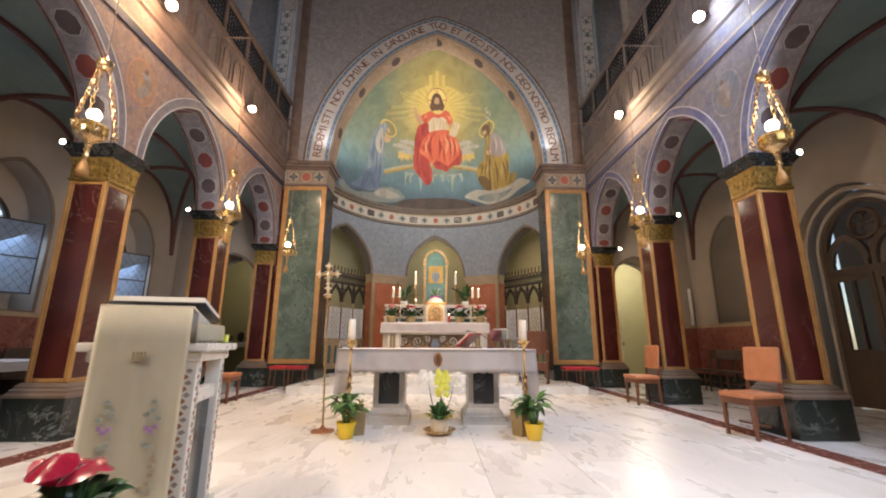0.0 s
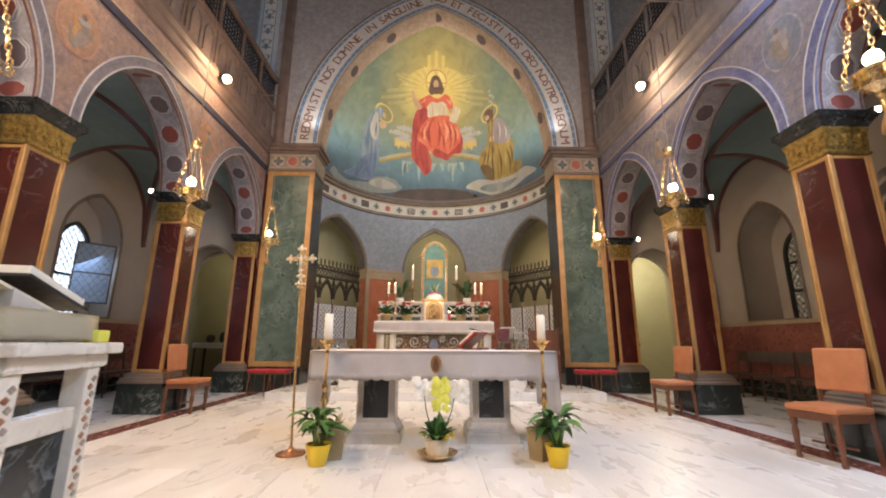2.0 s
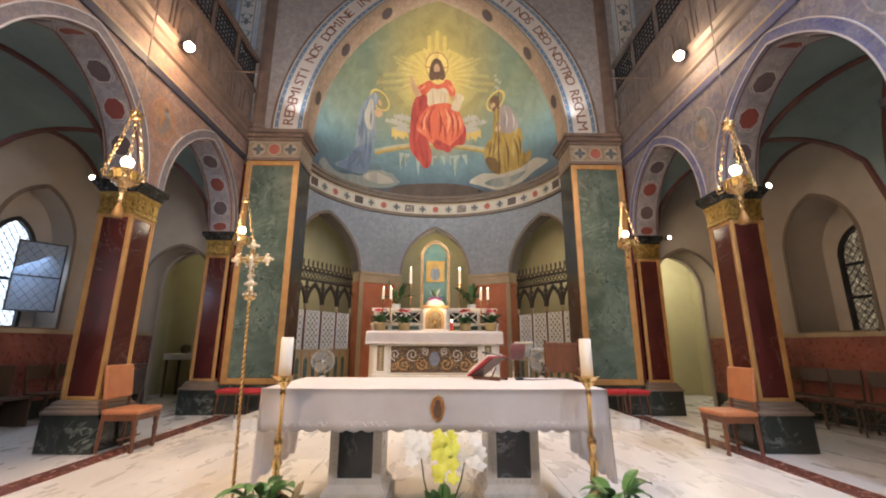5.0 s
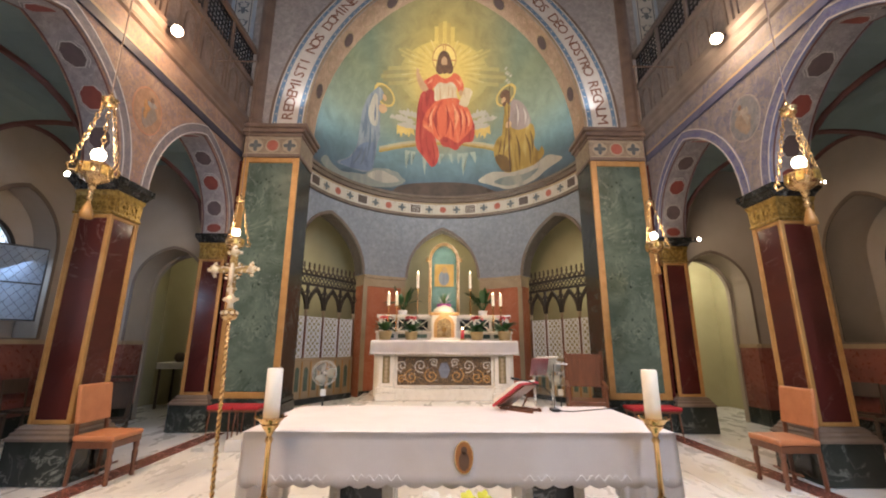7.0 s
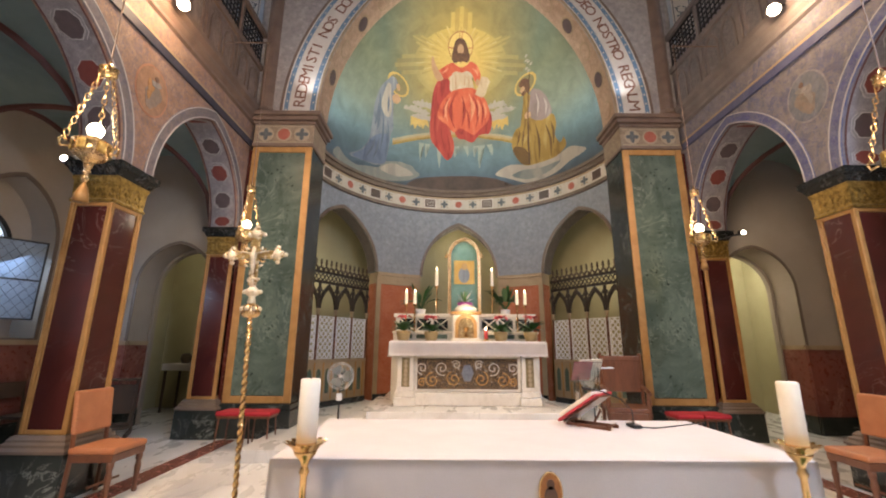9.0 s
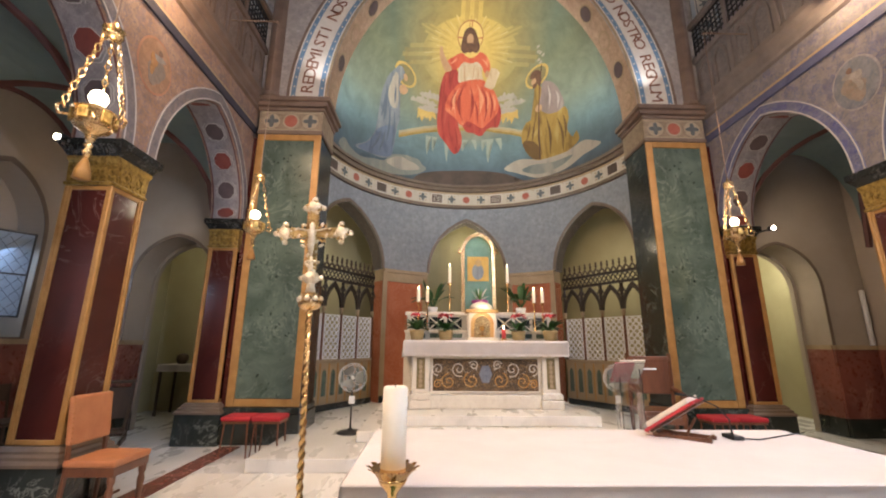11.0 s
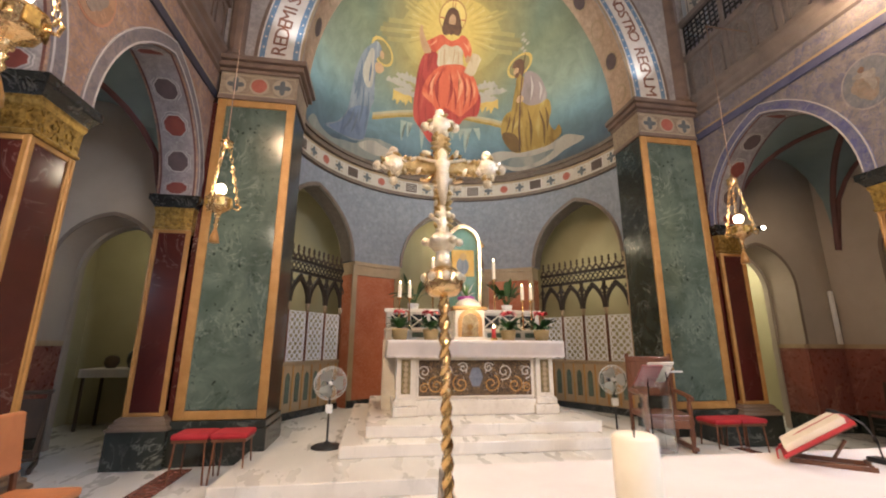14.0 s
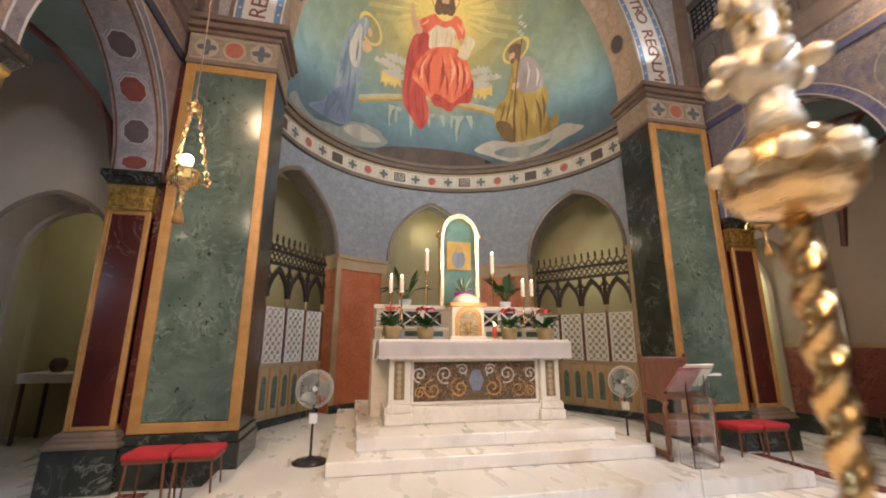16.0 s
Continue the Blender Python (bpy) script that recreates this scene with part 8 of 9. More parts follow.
# ---- gothic screens in the side arches of the apse ----
def gothic_screen(side):
    a = 58.6 * side
    at = polar(math.radians(a), AR * math.cos(math.radians(17.2)) + 0.18, 0.151)
    s = thing("gothic_screen", at, -a, "dark carved wooden screen with white lattice panels and panelled base", "screen", "apse screens")
    H = 1.05
    base = part("panelled_base", boxm(-H, H, -0.04, 0.04, 0.12, 0.96, 0.004), M_OCHRE, s, "pale brown panelled base")
    part("base_rail", boxm(-H, H, -0.06, 0.06, 0.93, 0.985, 0.01), M_OCHRE, s)
    part("black_skirting", boxm(-H, H, -0.065, 0.06, 0, 0.12, 0.005), M_BLACK, s)
    for k in range(8):
        xc = -H + 0.125 + 0.25 * k
        bm = bmesh.new()
        cur = arch(0.055, 0.10, 6, xc, 0.70)
        ring(bm, [(p, 0.28) for p, q in cur], cur, -0.046, -0.0405, Mt)
        part("pointed_inset", bm, M_GREEN, base, "dark green pointed inset")
        part("base_stile", boxm(xc + 0.105, xc + 0.145, -0.052, -0.0405, 0.14, 0.92, 0.004), M_GILT, base)
    n = 4
    for k in range(n + 1):
        x = -H + 2 * H * k / n
        part("post", boxm(x - 0.018, x + 0.018, -0.025, 0.02, 0.985, 1.96, 0.004), M_CHAIRWOOD, s)
        part("post_capital", lathe([(0.022, 1.93), (0.035, 1.96), (0.045, 2.02), (0.035, 2.05), (0.04, 2.08)], 10, (x, 0, 0)), M_OCHRE, s, "pale carved capital", True)
    for k in range(n):
        x0, x1 = -H + 2 * H * k / n + 0.04, -H + 2 * H * (k + 1) / n - 0.04
        fr = part("lattice_frame", ring(bmesh.new(), [(x0 + 0.02, 1.02), (x1 - 0.02, 1.02), (x1 - 0.02, 1.90), (x0 + 0.02, 1.90), (x0 + 0.02, 1.02)], [(x0, 1.0), (x1, 1.0), (x1, 1.92), (x0, 1.92), (x0, 1.0)], -0.015, 0.01, Mt), M_WHITEPAINT, s, "white painted lattice panel")
        bm = bmesh.new()
        w, h = x1 - x0 - 0.04, 0.88
        cols, rws = 3, 6
        for i in range(cols):
            for j in range(rws):
                cx, cz = x0 + 0.02 + w * (i + 0.5) / cols, 1.02 + h * (j + 0.5) / rws
                dx, dz = w / cols / 2, h / rws / 2
                for (ax_, az), (bx, bz) in (((-dx, -dz), (dx, dz)), ((-dx, dz), (dx, -dz))):
                    tube(bm, [(cx + ax_, -0.006, cz + az), (cx + bx, -0.006, cz + bz)], 0.014, 4)
                tube(bm, [(cx + 0.45 * dx * math.cos(t_ * math.pi / 4), -0.006, cz + 0.45 * dz * math.sin(t_ * math.pi / 4)) for t_ in range(9)], 0.009, 4)
        part("lattice", bm, M_WHITEPAINT, fr)
        # tracery head: pointed arch with open trefoil spandrels
        xc, aw_ = -H + 2 * H * (k + 0.5) / n, H / n
        bm = bmesh.new()
        ring(bm, arch(aw_ - 0.05, 0.44, 8, xc, 2.08), arch(aw_ + 0.0, 0.56, 8, xc, 2.08), -0.025, 0.025, Mt)
        for q in (-1, 1):
            tube(bm, [(xc + q * aw_, 0, 2.08), (xc + q * (aw_ - 0.02), 0, 2.66)], 0.024, 6)
            for ox, oz in ((0, 0.0), (0.045, -0.06), (-0.045, -0.06)):
                tube(bm, [(xc + q * (aw_ - 0.012) + ox + 0.05 * math.cos(t_ * math.pi / 5), 0, 2.50 + oz + 0.05 * math.sin(t_ * math.pi / 5)) for t_ in range(11)], 0.012, 5)
        part("tracery_arch", bm, M_SCREENWOOD, s)
    part("tracery_rail", boxm(-H, H, -0.04, 0.04, 2.64, 2.70, 0.008), M_SCREENWOOD, s)
    bm = bmesh.new()
    m_ = 18
    for k in range(m_):
        x0, x1 = -H + 2 * H * k / m_, -H + 2 * H * (k + 1) / m_
        tube(bm, [(x0, 0, 2.70), (x1, 0, 2.86)], 0.014, 4)
        tube(bm, [(x1, 0, 2.70), (x0, 0, 2.86)], 0.014, 4)
    part("lattice_band", bm, M_SCREENWOOD, s)
    part("top_rail", boxm(-H, H, -0.045, 0.045, 2.86, 2.92, 0.008), M_SCREENWOOD, s)
    for k in range(14):
        x = -H + 0.07 + (2 * H - 0.14) * k / 13
        bm = bmesh.new()
        ring(bm, arch(0.05, 0.09, 4, x, 2.92), arch(0.072, 0.12, 4, x, 2.92), -0.02, 0.02, Mt)
        lathe([(0.012, 3.03), (0.02, 3.07), (0.03, 3.10), (0.018, 3.13), (0.026, 3.16), (0.004, 3.20)], 8, (x, 0, 0), bm)
        part("finial", bm, M_WOOD, s)
    return s


for _s in (-1, 1):
    gothic_screen(_s)

# ---- pedestal fans ----
def pedestal_fan(at, rz):
    f = thing("pedestal_fan", at, rz, "grey pedestal fan with a round wire guard on a black stand", "fan", "pedestal fans")
    part("base", lathe([(0.2, 0), (0.2, 0.012), (0.17, 0.03), (0.05, 0.045), (0.03, 0.07)], 28), M_BLACKMETAL, f, "", True)
    part("pole", lathe([(0.014, 0.05), (0.014, 0.62)], 10), M_BLACKMETAL, f)
    part("control_box", boxm(-0.045, 0.045, -0.04, 0.03, 0.42, 0.53, 0.01), M_WHITEPLASTIC, f, "white control box")
    part("motor", lathe([(0.05, -0.10), (0.06, -0.06), (0.06, 0.02), (0.03, 0.05)], 16, (0, 0, 0), None, Matrix.Translation((0, 0.06, 0.80)) @ Matrix.Rotation(math.pi / 2, 4, "X")), M_BLACKMETAL, f, "", True)
    for k in range(3):
        bm = bmesh.new()
        prev = None
        for i in range(7):
            r = 0.03 + 0.155 * i / 6
            hw = (0.75 + 0.45 * math.sin(i / 6 * math.pi))
            a0 = k * 2.094 - hw * 0.6
            a1 = k * 2.094 + hw * 0.6
            row = (bm.verts.new((r * math.cos(a0), -0.03, 0.80 + r * math.sin(a0))), bm.verts.new((r * math.cos(a1), 0.0, 0.80 + r * math.sin(a1))))
            if prev:
                bm.faces.new((prev[0], prev[1], row[1], row[0]))
            prev = row
        bmesh.ops.solidify(bm, geom=bm.faces[:], thickness=0.004)
        part("blade", bm, M_FANGREY, f, "", True)
    part("hub", lathe([(0.03, -0.01), (0.032, 0.03), (0.02, 0.05)], 14, (0, 0, 0), None, Matrix.Translation((0, -0.0, 0.80)) @ Matrix.Rotation(math.pi / 2, 4, "X")), M_WHITEPLASTIC, f, "", True)
    bm = bmesh.new()
    for y, r in ((-0.07, 0.06), (-0.065, 0.13), (-0.045, 0.19), (0.0, 0.212), (0.04, 0.19), (0.055, 0.1)):
        tube(bm, [(r * math.cos(i * math.pi / 16), y, 0.80 + r * math.sin(i * math.pi / 16)) for i in range(33)], 0.0055 if y == 0 else 0.002, 5)
    for k in range(36):
        a = k * math.pi / 18
        c, s_ = math.cos(a), math.sin(a)
        tube(bm, [(0.05 * c, -0.072, 0.80 + 0.05 * s_), (0.15 * c, -0.062, 0.80 + 0.15 * s_), (0.205 * c, -0.02, 0.80 + 0.205 * s_), (0.205 * c, 0.02, 0.80 + 0.205 * s_), (0.08 * c, 0.056, 0.80 + 0.08 * s_)], 0.0013, 4)
    part("wire_guard", bm, M_FANGREY, f)
    return f


fan = pedestal_fan((-2.09, 10.28, 0.151), 8)
copy_thing(fan, pose(2.12, 10.42, 0.151, 0, 0, -12))

# ---- chairs ----
def side_chair(at, rz):
    c = thing("upholstered_chair", at, rz, "wooden chair with tan leather seat and backrest beside a column", "chair", "chairs by the columns")
    part("seat", boxm(-0.23, 0.23, -0.22, 0.22, 0.43, 0.49, 0.02), M_LEATHER, c, "tan leather seat")
    part("seat_frame", boxm(-0.22, 0.22, -0.21, 0.21, 0.36, 0.43, 0.006), M_CHAIRWOOD, c)
    for sx in (-1, 1):
        part("leg", lathe([(0.02, 0), (0.028, 0.02), (0.018, 0.06), (0.024, 0.16), (0.03, 0.24), (0.02, 0.28), (0.03, 0.31), (0.03, 0.37)], 12, (sx * 0.19, -0.18, 0)), M_CHAIRWOOD, c, "", True)
        part("back_leg", tubem([(sx * 0.2, 0.22, 0), (sx * 0.2, 0.2, 0.4), (sx * 0.2, 0.22, 0.7), (sx * 0.2, 0.25, 0.98)], 0.022, 6), M_CHAIRWOOD, c)
    bm = boxm(-0.225, 0.225, 0.185, 0.235, 0.60, 1.0, 0.02)
    for v in bm.verts:
        v.co.y += (v.co.z - 0.6) * 0.1
    part("backrest", bm, M_LEATHER, c, "tan leather backrest")
    bm = bmesh.new()
    for k in range(10):
        for sx in (-1, 1):
            bmesh.ops.create_icosphere(bm, subdivisions=1, radius=0.006, matrix=Matrix.Translation((sx * 0.215, 0.186 + 0.004 * k, 0.62 + 0.04 * k)))
    part("upholstery_nails", bm, M_BRASS, c)
    part("stretcher", tubem([(-0.19, 0.0, 0.14), (0.19, 0.0, 0.14)], 0.013, 6), M_CHAIRWOOD, c)
    return c


ch = side_chair((-3.72, 7.65, 0), 90)
copy_thing(ch, pose(3.70, 7.52, 0, 0, 0, -90))
copy_thing(ch, pose(3.70, 4.95, 0, 0, 0, -80))

ac = thing("carved_armchair", (2.32, 9.66, 0.151), -15, "carved dark wooden armchair on the sanctuary platform", "armchair")
part("seat", boxm(-0.3, 0.3, -0.27, 0.27, 0.38, 0.45, 0.015), M_CHAIRWOOD, ac)
part("backrest", boxm(-0.27, 0.27, 0.24, 0.28, 0.62, 1.12, 0.02), M_CHAIRWOOD, ac, "carved back panel")
part("back_rail", boxm(-0.3, 0.3, 0.235, 0.285, 1.08, 1.16, 0.015), M_CHAIRWOOD, ac)
for sx in (-1, 1):
    part("back_post", tubem([(sx * 0.29, 0.26, 0), (sx * 0.29, 0.26, 1.2)], 0.028, 8), M_CHAIRWOOD, ac)
    part("front_leg", lathe([(0.03, 0), (0.035, 0.03), (0.022, 0.08), (0.035, 0.2), (0.025, 0.3), (0.04, 0.36), (0.022, 0.42), (0.035, 0.52), (0.02, 0.62), (0.03, 0.66)], 12, (sx * 0.27, -0.25, 0)), M_CHAIRWOOD, ac, "", True)
    part("armrest", tubem([(sx * 0.29, 0.25, 0.70), (sx * 0.29, 0.0, 0.69), (sx * 0.28, -0.24, 0.67), (sx * 0.28, -0.32, 0.65)], 0.03, 8), M_CHAIRWOOD, ac)
    part("runner", boxm(sx * 0.28 - 0.03, sx * 0.28 + 0.03, -0.3, 0.3, 0.02, 0.07, 0.01), M_CHAIRWOOD, ac)
part("apron", boxm(-0.26, 0.26, -0.27, -0.24, 0.28, 0.38, 0.008), M_CHAIRWOOD, ac)

LX, LY = 1.29, 8.28
al = thing("acrylic_lectern", (LX, LY, 0.0), -4, "clear acrylic lectern with a sloping desk on a slim rod", "lectern")
part("base_plate", lathe([(0.13, 0), (0.13, 0.012), (0.03, 0.02)], 24), M_ACRYLIC, al)
part("rod", tubem([(0, 0, 0.016), (0, 0, 0.47)], 0.008, 8), M_FANGREY, al, "slim grey rod")
for sx in (-1, 1):
    part("side_sheet", boxm(sx * 0.115 - 0.005, sx * 0.115 + 0.005, -0.085, 0.085, 0.46, 1.12), M_ACRYLIC, al)
part("front_sheet", boxm(-0.11, 0.11, -0.09, -0.08, 0.46, 1.16), M_ACRYLIC, al)
part("lower_shelf", boxm(-0.11, 0.11, -0.079, 0.085, 0.46, 0.47), M_ACRYLIC, al)
TL = Matrix.Translation((0, 0, 1.16)) @ Matrix.Rotation(radians(-45), 4, "X")
bm = boxm(-0.16, 0.16, -0.155, 0.155, 0, 0.008, 0.002)
bmesh.ops.transform(bm, matrix=TL, verts=bm.verts)
part("desk", bm, M_ACRYLIC, al)
part("book_ledge", boxm(-0.16, 0.16, 0.11, 0.15, 1.035, 1.05, 0.003), M_ACRYLIC, al)
lc = thing("red_folder", (LX, LY, 0.0), -4, "faded red folder lying on the clear lectern desk", "folder")
bm = boxm(-0.155, 0.06, -0.15, 0.15, 0.009, 0.022, 0.003)
bmesh.ops.transform(bm, matrix=TL, verts=bm.verts)
part("folder_cover", bm, surface("faded_red_cloth", (0.42, 0.10, 0.11), (0.56, 0.19, 0.20), 6, 0.7), lc)
pp = thing("paper_sheets", (LX, LY, 0.0), -4, "open white papers propped on the lectern desk", "paper")
for x0, x1, tip in ((-0.10, 0.04, 0.016), (0.042, 0.17, 0.03)):
    bm = boxm(x0, x1, -0.175, 0.10, 0.023, 0.028 + 0.3 * tip)
    bmesh.ops.transform(bm, matrix=TL, verts=bm.verts)
    part("sheet", bm, M_PAPER, pp)
lm = thing("lectern_microphone", (LX + 0.13, LY, 1.10), -4, "short black microphone with a white holder on the lectern", "microphone")
part("holder", boxm(-0.01, 0.19, -0.02, 0.0, 0.10, 0.118, 0.004), M_WHITEPLASTIC, lm, "white holder bar")
part("stem", tubem([(0.0, -0.01, -0.08), (0.01, -0.012, 0.08), (-0.02, -0.04, 0.16)], 0.007, 8), M_BLACKMETAL, lm)

# ---- red stools by the piers ----
def stool(at, rz=0):
    s = thing("red_stool", at, rz, "low stool with a red velvet cushion and thin legs", "stool", "red stools")
    part("cushion", boxm(-0.195, 0.195, -0.18, 0.18, 0.45, 0.51, 0.02), M_REDVELVET, s, "red velvet cushion")
    part("seat_frame", boxm(-0.18, 0.18, -0.165, 0.165, 0.42, 0.45), M_CHAIRWOOD, s)
    for sx in (-1, 1):
        for sy in (-1, 1):
            part("leg", tubem([(sx * 0.175, sy * 0.16, 0), (sx * 0.15, sy * 0.14, 0.43)], 0.011, 6), M_CHAIRWOOD, s)
    return s


s0 = stool((-3.45, 9.62, 0))
for x in (-3.05, 3.14, 3.54):
    copy_thing(s0, pose(x, 9.62, 0, 0, 0, 0))

# ---- hanging sanctuary lamps ----
def hanging_lamp(at):
    h = thing("hanging_lamp", at, 0, "gilt sanctuary lamp with chains, lit globe and tassel", "lamp", "hanging lamps")
    part("globe", lathe([(0.02, -0.06), (0.042, -0.045), (0.056, -0.015), (0.058, 0.008), (0.048, 0.038), (0.026, 0.055), (0.006, 0.06)], 18), M_GLOBE, h, "lit white globe", True)
    part("cup", lathe([(0.02, -0.12), (0.05, -0.10), (0.055, -0.065), (0.04, -0.06)], 14), M_GOLD, h, "", True)
    bowl = part("bowl", lathe([(0.015, -0.35), (0.03, -0.32), (0.035, -0.29), (0.06, -0.27), (0.11, -0.24), (0.125, -0.20), (0.12, -0.16), (0.13, -0.13), (0.14, -0.115), (0.11, -0.11), (0.06, -0.12)], 12), M_GOLD, h, "pierced gilt bowl")
    for k in range(6):
        a = 2 * math.pi * k / 6
        bm = bmesh.new()
        bmesh.ops.create_cube(bm, size=1.0, matrix=Matrix.Rotation(a, 4, "Z") @ Matrix.LocRotScale((0.128, 0, -0.17), None, (0.02, 0.065, 0.09)))
        bmesh.ops.bevel(bm, geom=bm.edges[:], offset=0.006, segments=1, affect="EDGES")
        part("bowl_plaque", bm, M_CAPITAL, bowl)
    for k in range(3):
        a = 2 * math.pi * k / 3 + 0.4
        c, s_ = math.cos(a), math.sin(a)
        bm = bmesh.new()
        tube(bm, [(0.15 * c, 0.15 * s_, -0.2), (0.2 * c, 0.2 * s_, -0.22), (0.215 * c, 0.215 * s_, -0.17), (0.19 * c, 0.19 * s_, -0.14), (0.17 * c, 0.17 * s_, -0.17)], 0.012, 6)
        part("scroll_arm", bm, M_GOLD, h)
        bm = bmesh.new()
        n = 11
        for i in range(n):
            f = (i + 0.5) / n
            p = Vector((0.185 * c * (1 - f) + 0.04 * c * f, 0.185 * s_ * (1 - f) + 0.04 * s_ * f, -0.13 + 0.66 * f))
            d = (Matrix.Rotation(a + (i % 2) * math.pi / 2, 3, "Z") @ Vector((1, 0, 0)))
            tube(bm, [p + d * 0.017 * math.cos(t_ * math.pi / 4) + Vector((0, 0, 0.033 * math.sin(t_ * math.pi / 4))) for t_ in range(9)], 0.006, 5)
        part("chain", bm, M_GOLD, h, "gilt link chain")
    part("crown", lathe([(0.03, 0.50), (0.065, 0.52), (0.07, 0.545), (0.05, 0.56), (0.075, 0.585), (0.03, 0.60), (0.01, 0.66)], 12), M_GOLD, h, "", True)
    part("drop_knob", lathe([(0.012, -0.46), (0.03, -0.42), (0.015, -0.39), (0.03, -0.37), (0.02, -0.35)], 12), M_GOLD, h, "", True)
    part("tassel", lathe([(0.052, -0.62), (0.046, -0.56), (0.028, -0.50), (0.012, -0.46)], 14), M_GILT, h, "gold thread tassel", True)
    part("cord", tubem([(0, 0, 0.65), (0, 0, 3.1)], 0.007, 6), M_BROWNMOULD, h)
    return h


hl = hanging_lamp((X0 - 3.34, 9.03, 3.17))
for s_, y in ((1, 9.03), (-1, 6.32), (1, 6.32), (-1, 3.64), (1, 3.64)):
    copy_thing(hl, pose(X0 + s_ * 3.34, y, 3.17, 0, 0, 35 * y))
for s_ in (-1, 1):
    for y in (9.03, 6.32, 3.64):
        br = thing("lamp_bracket", (X0 + s_ * 4.1, y, 6.3), 0, "dark iron bracket arm that carries a lamp cord", "bracket", "lamp brackets")
        part("arm", tubem([(0, 0, 0), (-s_ * 0.78, 0, 0.0)], 0.013, 6), M_BROWNMOULD, br)
        part("end_ring", lathe([(0.02, -0.02), (0.025, 0.0), (0.02, 0.02)], 10, (-s_ * 0.76, 0, 0)), M_BROWNMOULD, br)
        lamp("hanging_lamp_light", "POINT", (X0 + s_ * 3.34, y, 3.30), 5, SOFT, None, 0.07)

# ---- spotlights on the gallery, floods behind the capitals ----
def gallery_spot(at, s_, mt):
    g = thing("gallery_spotlight", at, 0, "round spotlight fixed under the gallery rail", "spotlight", "gallery spotlights")
    R = (Vector((-s_ * 0.55, -0.45, -0.6))).to_track_quat("Z", "Y").to_matrix().to_4x4()
    part("housing", lathe([(0.03, -0.14), (0.06, -0.12), (0.075, -0.02), (0.08, 0.0), (0.06, -0.01)], 18, (0, 0, 0), None, R), M_WHITEPLASTIC, g, "", True)
    part("lamp_face", lathe([(0.068, -0.004), (0.06, 0.025), (0.035, 0.045), (0.006, 0.052)], 18, (0, 0, 0), None, R), mt, g, "glowing lamp face", True)
    part("bracket", tubem([(0, 0, 0.03), (s_ * 0.28, 0, 0.12)], 0.014, 6), M_BLACKMETAL, g)
    return g


for s_ in (-1, 1):
    for y in (2.34, 5.0, 7.66):
        gallery_spot((X0 + s_ * 3.82, y, 5.72), s_, M_SPOTCOOL if s_ > 0 and y < 6 else M_SPOTWARM)
for s_ in (-1, 1):
    for y in COLY[:2] if s_ < 0 else COLY:
        last = y == COLY[2]
        g = thing("capital_floodlight", (X0 + s_ * (4.585 if last else 4.69), y - (0.60 if last else 0.27), 3.325 if last else 3.46), 0, "small floodlight on a capital lighting the aisle", "floodlight", "capital floodlights")
        part("housing", boxm(-0.05, 0.05, -0.03, 0.04, -0.035, 0.045, 0.01), M_BLACKMETAL, g)
        part("lamp_face", lathe([(0.032, 0), (0.028, 0.014), (0.006, 0.022)], 12, (0, 0, 0), None, Matrix.Translation((0, -0.031, 0.005)) @ Matrix.Rotation(math.pi / 2, 4, "X")), M_FLOODFACE, g, "glowing lamp face", True)
        part("bracket", tubem([(0, 0.04, 0), (-s_ * 0.25, 0.45 if last else 0.2, -0.04)], 0.012, 6), M_BLACKMETAL, g)

# ---- ambo with embroidered cloth, anthurium ----
am = thing("marble_ambo", (-1.585, 2.54, 0), 12, "white marble ambo with mosaic corner posts", "ambo")
part("ambo_base", boxm(-0.30, 0.30, -0.30, 0.30, 0, 0.12, 0.01), M_ALTARSTONE, am)
for sx in (-1, 1):
    for sy in (-1, 1):
        ps = part("corner_post", boxm(sx * 0.225 - 0.045, sx * 0.225 + 0.045, sy * 0.235 - 0.045, sy * 0.235 + 0.045, 0.12, 0.93, 0.005), M_ALTARSTONE, am)
        for k in range(24):   # small zigzag mosaic down each post
            z, o = 0.17 + 0.031 * k, 0.010 * (1 if k % 2 else -1)
            bm = bmesh.new()
            disc(bm, (sx * 0.27 + (0.001 if sx > 0 else -0.001), sy * 0.235 + o, z), (0, 1, 0), (0, 0, 1), 0.020, 0.014, 0.003 * sx, 4)
            if sy < 0:
                face = bmesh.new()
                disc(face, (sx * 0.225 + o, -0.2805, z), (1, 0, 0), (0, 0, 1), 0.020, 0.014, 0.003, 4)
                part("mosaic_lozenge", face, M_MOSAIC if k % 2 else M_COPPER, ps)
            part("mosaic_lozenge", bm, M_MOSAIC if k % 2 else M_COPPER, ps)
    # the sides are open, a black panel stands in for the shade within
    part("side_panel", boxm(sx * 0.215 - 0.01, sx * 0.215 + 0.01, -0.19, 0.19, 0.12, 0.70), M_BLACK, am, "black panel for the dark of the side opening")
    part("side_rail", boxm(sx * 0.22 - 0.03, sx * 0.22 + 0.03, -0.19, 0.19, 0.70, 0.78, 0.005), M_ALTARSTONE, am)
part("front_panel", boxm(-0.18, 0.18, -0.25, -0.22, 0.12, 0.93), M_TABLESTONE, am)
part("cornice", boxm(-0.29, 0.29, -0.30, 0.30, 0.93, 0.985, 0.015), M_ALTARSTONE, am)
part("shelf", boxm(-0.33, 0.33, -0.33, 0.33, 0.985, 1.03, 0.01), M_ALTARSTONE, am)
bm = bmesh.new()
